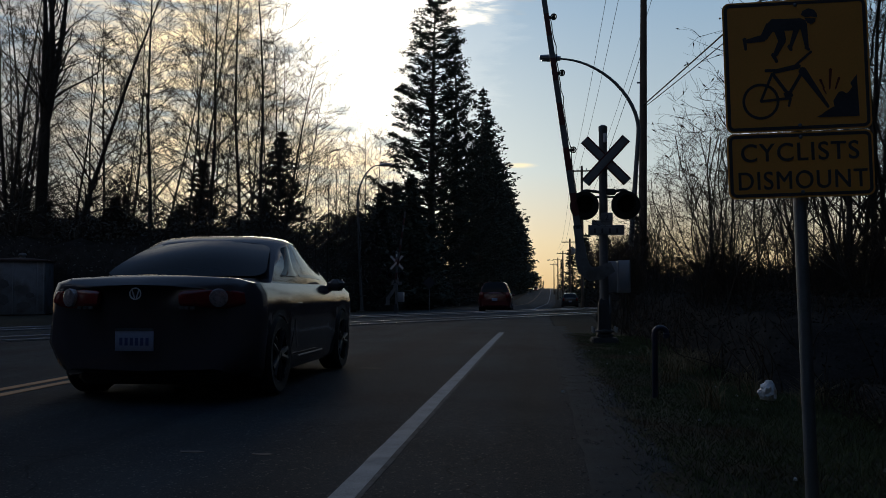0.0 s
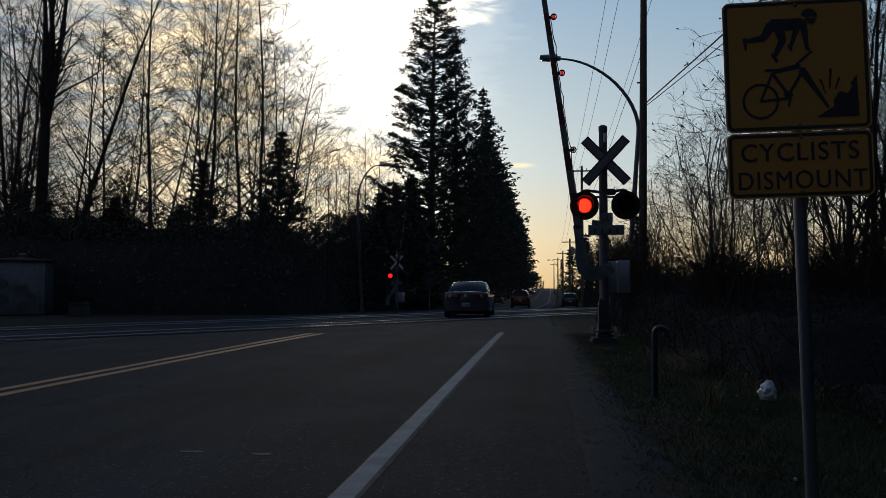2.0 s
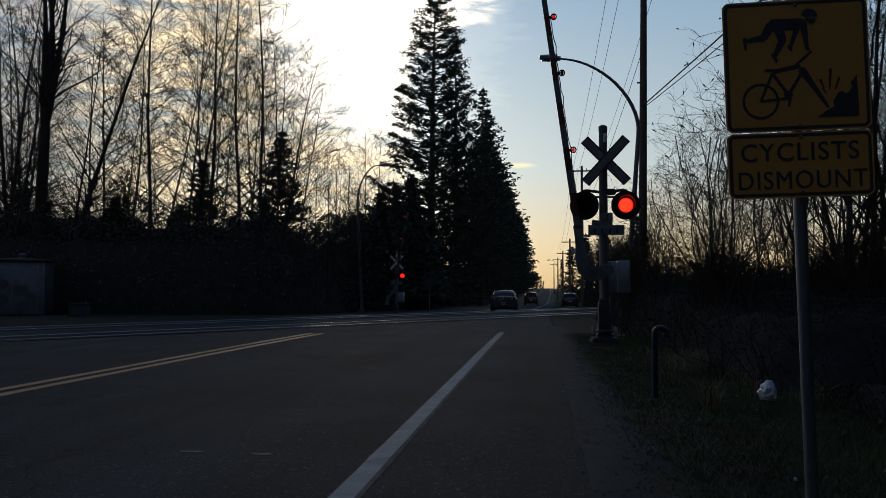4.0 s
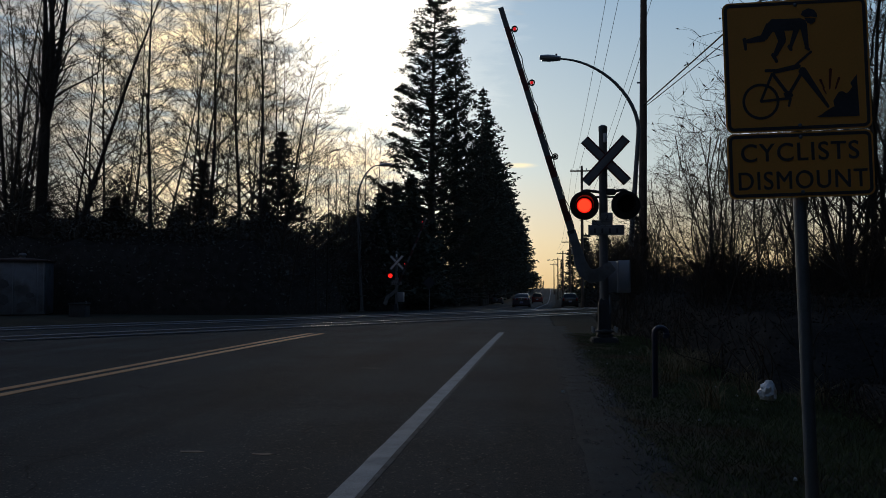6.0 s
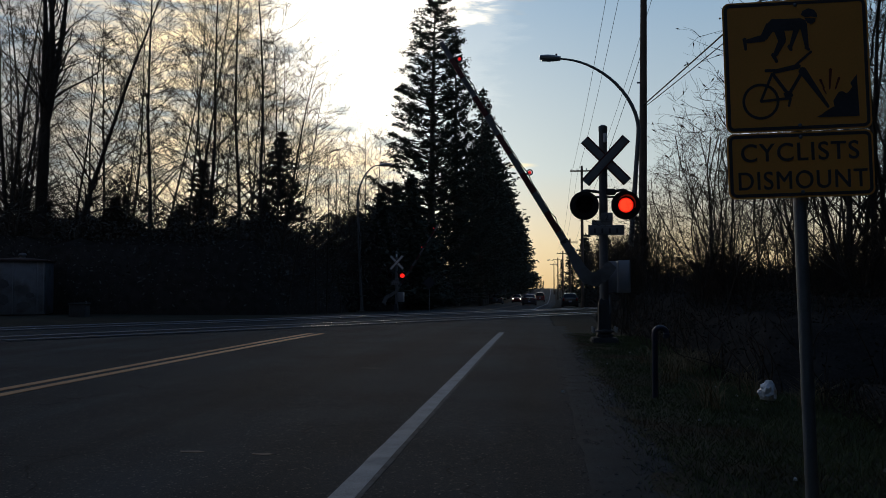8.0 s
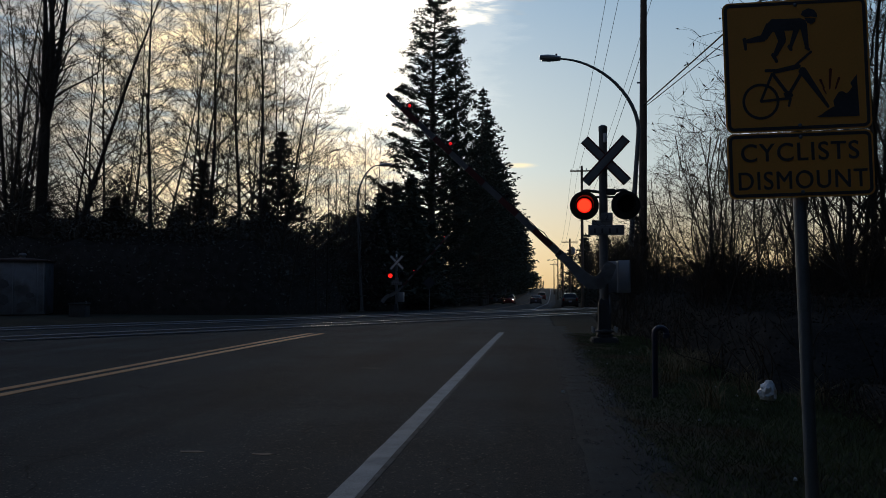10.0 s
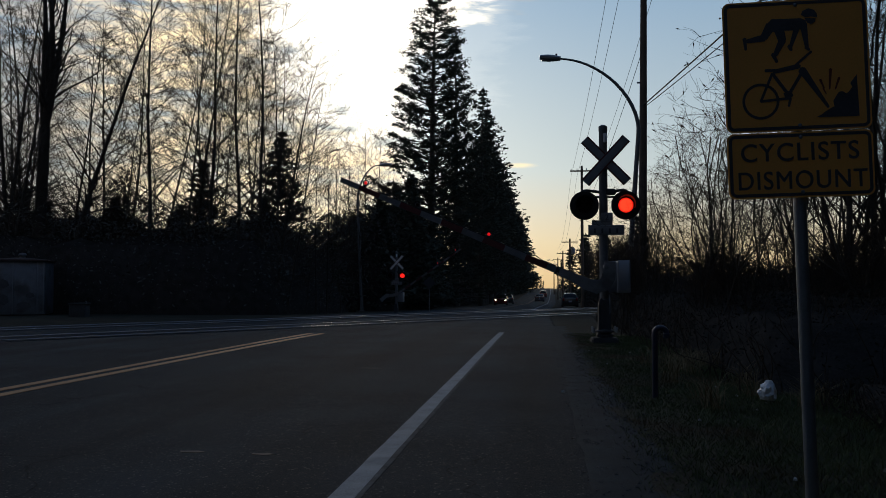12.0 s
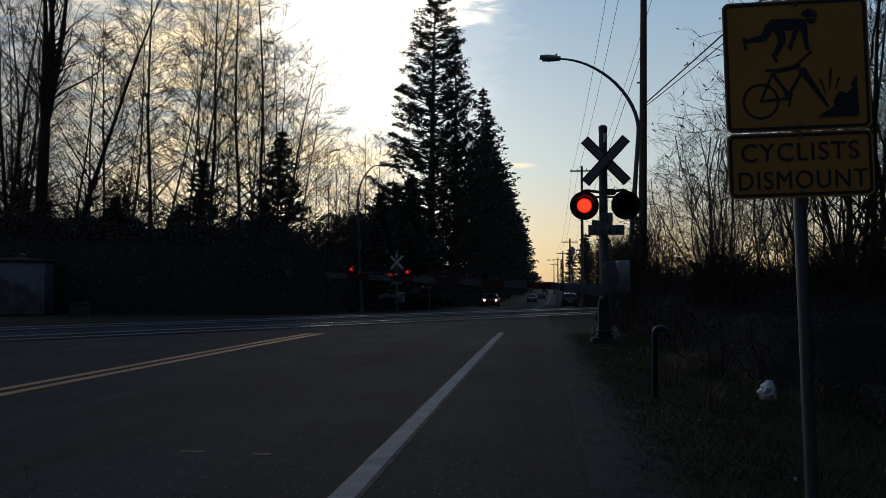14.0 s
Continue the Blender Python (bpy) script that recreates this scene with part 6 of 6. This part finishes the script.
def plant_right():
    shrubs = [bare_tree(500 + k, h, r, 0.08, n, 0.85, fk, (lx, 0.0), 0.62, 0.42, 0.31, 0.34, 0.25, True) for k, (h, r, n, fk, lx) in enumerate((
        (6.0, 0.034, 26, 3, 0.25), (5.2, 0.030, 24, 4, -0.3), (7.0, 0.032, 28, 3, 0.15), (4.4, 0.026, 20, 4, 0.1), (7.6, 0.034, 30, 3, 0.10), (5.6, 0.032, 24, 3, -0.2)))]
    rng = random.Random(31)
    lab = "leafless roadside shrub with many thin stems"
    spots = []
    for _ in range(54):
        y = 13.5 + 22 * rng.random() ** 1.2
        lo, hi = 1.55 + (y - 10) * 0.07, 0.40 * y + 1.5
        spots.append((rng.uniform(max(lo, 0.118 * y + 0.3), hi), y))
        if 0.165 < spots[-1][0] / y < 0.262 and rng.random() < 0.42:
            spots.pop()
    tall = (6.0, 5.2, 7.0, 4.4, 7.6, 5.6)
    for x, y in spots:
        k = rng.randrange(6)
        # growth is lower towards the road
        limit = 0.9 + y * (0.15 + 0.75 * max(0.0, x / y - 0.124))
        s = limit / tall[k] * rng.uniform(0.65, 1.02)
        plant("bare_shrub", shrubs[k], lab, "shrub", "bare roadside shrubs", pose(x, y, land(x, y), rng.uniform(-12, 12), rng.uniform(-18, 14), rng.uniform(0, 360)) @ Matrix.Scale(s, 4))
    stem = [bare_tree(540 + k, h, r, 0.12, 20, 0.55, 0, (lx, 0), 0.36, 0.26, 0.6, 0.07) for k, (h, r, lx) in enumerate(((11, 0.10, 0.08), (10, 0.085, -0.06)))]
    for k, x, y in ((0, 7.3, 22.5), (1, 8.4, 25), (0, 8.0, 22.8), (1, 9.3, 27.5), (0, 10.4, 29.5), (1, 7.9, 24.5), (1, 6.6, 23.5)):
        plant("bare_tree", stem[k], "slender bare tree among the roadside shrubs", "tree", "slender bare trees", pose(x, y, land(x, y), 0, rng.uniform(-5, 5), rng.uniform(0, 360)))
    # dense low growth between the taller shrubs, and the edge of the wood behind them
    bushy = [bare_tree(560 + k, h, 0.022, 0.03, 30, 0.6, fk, (0.1, 0), 0.8, 0.5, 0.42, 0.10) for k, (h, fk) in enumerate(((2.4, 4), (2.0, 5), (2.8, 4)))]
    for _ in range(34):
        y = 14 + 17 * rng.random()
        x = y * (0.145 + 0.265 * rng.random() ** 0.75) + 0.1
        k = rng.randrange(3)
        s = rng.uniform(0.6, 1.0) * (0.5 + 0.5 * min(1, y / 20))
        plant("bare_shrub", bushy[k], "low tangled leafless shrub in the brambles", "shrub", "bare roadside shrubs", pose(x, y, land(x, y), rng.uniform(-8, 8), rng.uniform(-12, 12), rng.uniform(0, 360)) @ Matrix.Scale(s, 4))
    # low growth close behind the signal, and a dense edge further from the road
    for lo, hi, n, s0, s1 in ((0.085, 0.165, 9, 0.75, 1.0), (0.285, 0.385, 5, 0.8, 1.1)):
        for _ in range(n):
            y = rng.uniform(19, 27)
            x = y * rng.uniform(lo, hi)
            k = rng.randrange(3)
            plant("bare_shrub", bushy[k], "low tangled leafless shrub in the brambles", "shrub", "bare roadside shrubs", pose(x, y, land(x, y), rng.uniform(-8, 8), rng.uniform(-12, 12), rng.uniform(0, 360)) @ Matrix.Scale(rng.uniform(s0, s1), 4))
    for _ in range(9):
        y = 33 + 20 * rng.random()
        x = rng.uniform(0.165 * y, 0.42 * y)
        s = rng.uniform(0.55, 0.9) * (0.6 + 1.4 * (x / y - 0.165) + 0.15)
        plant("bare_tree", stem[rng.randrange(2)], "slender bare tree at the edge of the wood", "tree", "slender bare trees", pose(x, y, land(x, y), 0, rng.uniform(-7, 7), rng.uniform(0, 360)) @ Matrix.Scale(s, 4))
    for x, y, k, s in ((4.9, 62, 0, 1.7), (5.6, 66, 1, 2.2), (5.2, 72, 2, 1.8), (6.0, 76, 0, 2.4), (5.0, 82, 1, 2.3), (5.7, 90, 2, 2.2), (5.3, 98, 0, 2.3), (6.4, 58, 2, 1.5), (7.0, 68, 0, 2.1), (6.6, 88, 1, 2.9), (7.6, 80, 2, 2.3), (5.6, 110, 1, 3.0)):
        plant("bare_shrub", bushy[k], "dense bare bush on the far verge", "shrub", "bare roadside shrubs", pose(x, y, land(x, y), 0, 0, rng.uniform(0, 360)) @ Matrix.Scale(s, 4))
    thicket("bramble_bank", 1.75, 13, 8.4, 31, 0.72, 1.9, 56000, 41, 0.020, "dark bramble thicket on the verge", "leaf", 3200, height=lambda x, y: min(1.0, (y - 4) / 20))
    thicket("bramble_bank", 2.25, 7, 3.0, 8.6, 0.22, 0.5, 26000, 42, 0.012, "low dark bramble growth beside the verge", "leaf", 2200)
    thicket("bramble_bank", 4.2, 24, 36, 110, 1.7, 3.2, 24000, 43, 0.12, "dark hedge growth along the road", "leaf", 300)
    # far trees on this side of the road
    sp = conifer(330, 12, 2.4, 0.16, 0.05, 22, 5, 9, 0.32)
    for x, y, s in ((8.0, 120, 0.9), (6.8, 104, 0.75), (9.5, 92, 0.8), (7.4, 150, 1.0), (8.4, 185, 1.1), (7.8, 230, 1.1), (8.8, 290, 1.2), (7.6, 340, 1.0), (7.0, 136, 0.8), (-3.0, 560, 0.95), (-0.4, 575, 0.85), (1.2, 600, 0.66), (-5.5, 565, 1.1)):
        plant("spruce_tree", sp, "dark spruce on the far verge", "conifer", "far spruces", pose(x, y, land(x, y), 0, 0, rng.uniform(0, 360)) @ Matrix.Scale(s, 4))


def plant_behind():
    """Firs added out of view, behind and beside the camera, to block skylight and darken reflections."""
    rng = random.Random(51)
    fir = conifer(440, 24, 5.6, 0.4, 0.03, 11, 5, 5, 1.8, -0.02, 0.7)
    spots = [(x, y) for x, y in ((6, -9), (11, -5), (9, -17), (17, -12), (5.5, -24), (14, -25), (-17, -5), (-23, -9), (-15.5, -16), (-24, -20), (-14.5, -29), (5, -38), (-3, -60), (-9, -62), (3, -58), (-15, -54), (10, -50), (-30, -2), (24, -2), (24, 8), (16, 9), (19, 19), (22, 27), (27, 36), (33, 50), (15, 1), (13, 5), (12.5, 12), (15.5, 15), (17.5, 23), (24, 31), (21, 14), (25, 24), (29, 42), (36, 58), (-36, 8), (-29, -14))]
    spots += [(-15 - 4 * k, -40 + (k % 2) * 4) for k in range(6)] + [(11 + 4 * k, -38 + (k % 2) * 4) for k in range(6)]
    for x, y in spots:
        plant("unseen_fir", fir, "dense dark fir added out of view to block skylight", "conifer", "firs of the wood", pose(x, y, land(x, y) - 0.2, 0, 0, rng.uniform(0, 360)) @ Matrix.Scale(rng.uniform(0.85, 1.1), 4))


def grass_verge():
    nr = np.random.default_rng(5)
    n = 120000
    x = 0.42 + nr.random(n) ** 1.2 * 2.7
    y = 2.5 + nr.random(n) ** 1.3 * 17
    keep = nr.random(n) < np.clip((x - 0.42) / 0.35, 0.04, 1)
    x, y = x[keep], y[keep]
    n = len(x)
    z = np.array([land(a, b) for a, b in zip(x, y)])
    h = nr.uniform(0.015, 0.05, n) * (0.6 + 0.9 * np.clip((x - 0.9), 0, 1.5))
    t = nr.uniform(0, 2 * math.pi, n)
    w = 0.0032
    lean = nr.normal(size=(n, 2)) * 0.8
    a = np.stack([x - w * np.cos(t), y - w * np.sin(t), z], 1)
    b = np.stack([x + w * np.cos(t), y + w * np.sin(t), z], 1)
    c = np.stack([x + lean[:, 0] * h, y + lean[:, 1] * h, z + h], 1)
    v = np.stack([a, b, c], 1).reshape(-1, 3)
    tagged(new("grass_blades", quads_mesh("grass_blades", v, np.arange(3 * n).reshape(n, 3), M["grass"])), "short rough grass of the verge", "grass", kind="stuff")


def dry_tufts():
    rng = random.Random(66)
    for k in range(16):
        x, y = rng.uniform(1.25, 2.3), rng.uniform(7.2, 12.5)
        g = Geo()
        for _ in range(46):
            a, l = rng.uniform(0, 6.283), rng.uniform(0.14, 0.40)
            d = Vector((math.cos(a) * rng.uniform(0.2, 0.9), math.sin(a) * rng.uniform(0.2, 0.9), 1)).normalized()
            b = Vector((rng.gauss(0, 0.05), rng.gauss(0, 0.05), 0))
            w = Vector((-math.sin(a), math.cos(a), 0)) * 0.003
            tip = b + d * l + Vector((d.x, d.y, -0.5)) * l * 0.35
            mid = b + d * l * 0.55
            g.ring_loft([[b - w, b + w, b + w * 0.2 + Vector((0, 0, 0.002))], [mid - w * 0.8, mid + w * 0.8, mid + Vector((0, 0, 0.002))], [tip - w * 0.2, tip + w * 0.2, tip + Vector((0, 0, 0.001))]])
        tagged(part("dry_grass_tuft", g, M["dry_stalk"], m=pose(x, y, land(x, y), 0, 0, 0), smooth=0), "tuft of dry tan grass in the verge", "grass tuft", "dry grass tufts")


def house(x, y, w, d, eave, ridge, turn, label):
    root = thing("house", label, "house", pose(x, y, land(x, y) - 0.1, 0, 0, turn), "houses behind the trees")
    g = Geo()
    g.box((0, 0, eave / 2), (w, d, eave), 0.02)
    part("wall", g, M["siding"], root)
    g = Geo()
    o = 0.5
    a, b = w / 2 + o, d / 2 + o
    g.ring_loft([[(-a, -b, eave - 0.1), (-a, 0, ridge), (-a, b, eave - 0.1), (-a, b, eave + 0.08), (-a, 0, ridge + 0.2), (-a, -b, eave + 0.08)],
                 [(a, -b, eave - 0.1), (a, 0, ridge), (a, b, eave - 0.1), (a, b, eave + 0.08), (a, 0, ridge + 0.2), (a, -b, eave + 0.08)]])
    g.slab([(-w / 2 + 0.05, eave - 0.05), (w / 2 - 0.05, eave - 0.05), (0, eave)], -0.1, 0.1)
    roof = part("roof", g, M["roofing"], root, smooth=0)
    for sgn in (-1, 1):
        g = Geo()
        xx = sgn * (w / 2 - 0.06)
        g.ring_loft([[(xx, -d / 2, eave), (xx, d / 2, eave), (xx, 0, ridge)], [(xx + 0.05 * sgn, -d / 2, eave), (xx + 0.05 * sgn, d / 2, eave), (xx + 0.05 * sgn, 0, ridge)]])
        part("gable", g, M["siding"], root, smooth=0)
    g = Geo()
    g.box((w * 0.22, 0.4, ridge + 0.25), (0.7, 0.7, 1.0), 0.03)
    part("chimney", g, M["concrete"], roof)
    for k in range(3):
        wx = -w * 0.3 + k * w * 0.3
        win = new("window")
        win.parent = root
        win.matrix_basis = Matrix.Translation((wx, -d / 2, eave * 0.58))
        g = Geo()
        g.box((0, -0.02, 0), (1.25, 0.04, 1.15), 0.01)
        part("frame", g, M["white"], win)
        g = Geo()
        g.box((0, -0.045, 0), (1.08, 0.02, 0.98), 0.004)
        part("pane", g, M["pane"], win)


def left_bank():
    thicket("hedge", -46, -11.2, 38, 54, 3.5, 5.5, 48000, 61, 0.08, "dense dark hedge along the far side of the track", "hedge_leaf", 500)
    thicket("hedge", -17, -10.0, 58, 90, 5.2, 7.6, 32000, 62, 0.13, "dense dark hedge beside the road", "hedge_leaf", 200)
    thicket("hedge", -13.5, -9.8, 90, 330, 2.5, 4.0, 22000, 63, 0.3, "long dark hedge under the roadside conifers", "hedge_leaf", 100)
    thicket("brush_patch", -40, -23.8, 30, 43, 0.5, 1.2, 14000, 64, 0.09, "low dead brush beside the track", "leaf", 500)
    house(-36, 62, 13, 9, 4.3, 6.6, 6, "dark single-storey house with a low gable roof")
    house(-24.5, 66, 11, 9, 3.9, 6.1, -8, "dark house with a shingle roof behind the trees")


plant_left()
plant_row()
plant_right()
left_bank()
plant_behind()
grass_verge()
dry_tufts()


# ---------------------------------------------------------------- what moves
def drive(car, rows):
    """rows: seconds, x, y, heading; the wheels roll with the way gone."""
    root, wheels, r = car
    keys = []
    for t, x, y, head in rows:
        x += bend(y)
        slope = math.degrees(math.atan2(rise(y + 1.3, x) - rise(y - 1.3, x), 2.6))
        keys.append((t, pose(x, y, rise(y, x) + 0.008, slope if head < 90 else -slope, 0, head)))
    walk(root, keys)
    # the wheels roll with the way gone
    ts, ys = [t for t, *_ in rows], [y for _, _, y, _ in rows]
    turns = [(k / 30, math.degrees(abs(float(np.interp(k / 30, ts, ys)) - ys[0]) / r)) for k in range(421)]
    kept = [turns[0]]
    for a, b in zip(turns[1:], turns[2:] + [(None, 1e9)]):
        if b[1] - kept[-1][1] >= 85:
            kept.append(a)
    for wheel, home, side in wheels:
        walk(wheel, [(t, home @ pose(0, 0, 0, -a * side, 0, 0)) for t, a in kept])


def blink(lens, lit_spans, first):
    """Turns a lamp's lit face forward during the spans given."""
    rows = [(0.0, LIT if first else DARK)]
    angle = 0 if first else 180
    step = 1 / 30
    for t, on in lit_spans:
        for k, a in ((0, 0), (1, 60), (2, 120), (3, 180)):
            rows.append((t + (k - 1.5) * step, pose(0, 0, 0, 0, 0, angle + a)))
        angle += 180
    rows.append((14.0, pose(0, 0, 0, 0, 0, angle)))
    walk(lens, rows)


def motions():
    drive(coupe, [(t, x, y, 0.5 if t == 0 else 0) for t, x, y in ((0, -3.14, 7.65), (0.5, -3.03, 14.4), (1.0, -2.93, 21.5), (1.5, -2.89, 28.6), (2.0, -2.89, 35.5), (2.5, -2.90, 41.4), (3.0, -2.88, 47.7), (4.0, -2.76, 62), (5.3, -2.68, 82), (6.5, -2.68, 98), (7.5, -2.68, 109), (8.2, -2.68, 117), (10.3, -2.68, 146), (12.0, -2.68, 172), (14.0, -2.68, 205))])
    drive(red_truck, [(t, -2.6, y, 0) for t, y in ((0, 51), (1.5, 78), (3.0, 104), (5.3, 138), (6.5, 154), (8.2, 174), (10.3, 200), (14.0, 255))])
    drive(oncoming, [(t, -6.4, y, 180) for t, y in ((0, 330), (1.0, 307), (2.0, 277), (3.0, 250), (5.5, 210), (7.0, 187), (7.5, 173), (8.0, 160), (10.5, 132), (11.0, 127.5), (12.0, 118), (13.0, 110), (14.0, 102))])
    drive(slow, [(t, x, y, 0) for t, x, y in ((0, -8.3, 136), (8.0, -8.3, 136), (10.3, -8.3, 136), (11.2, -8.1, 136.5), (12.0, -6.8, 138), (12.5, -6.2, 140), (14.0, -3.6, 152))])
    # gates come down
    root, arm, pivot, drums, small = near_signal
    walk(arm, [(t, pivot @ pose(0, 0, 0, 0, -e, 0)) for t, e in NEAR_GATE])
    froot, farm, fpivot, fdrums, fsmall = far_signal
    walk(farm, [(t, fpivot @ pose(0, 0, 0, 0, -e, 0)) for t, e in FAR_GATE])
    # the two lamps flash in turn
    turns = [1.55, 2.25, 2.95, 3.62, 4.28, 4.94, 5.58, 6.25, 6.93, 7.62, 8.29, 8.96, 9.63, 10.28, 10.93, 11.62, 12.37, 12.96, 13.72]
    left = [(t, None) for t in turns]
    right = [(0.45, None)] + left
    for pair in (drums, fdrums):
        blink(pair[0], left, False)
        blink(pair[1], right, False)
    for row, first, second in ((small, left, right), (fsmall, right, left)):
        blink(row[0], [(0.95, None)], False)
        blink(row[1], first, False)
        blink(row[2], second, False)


NEAR_GATE = ((0, 82.1), (4.2, 82.1), (4.8, 79.7), (5.3, 76.6), (5.5, 75.4), (6.0, 73.0), (6.5, 70.2), (7.0, 64.0), (7.5, 61.8), (8, 58.85), (8.2, 57.5), (9.2, 50.0), (10.3, 41.0), (10.5, 39.5), (11.3, 31.0), (12, 23.05), (12.5, 18.0), (13, 13.15), (13.5, 8.0), (14, 2.98))
FAR_GATE = ((0, 82), (4.2, 80), (5.5, 70.5), (7.0, 62), (8.0, 57.6), (10.5, 44.4), (11.3, 38.8), (12.0, 35.2), (12.3, 32.5), (13.0, 27.6), (13.5, 22.4), (14.0, 16.6))
motions()
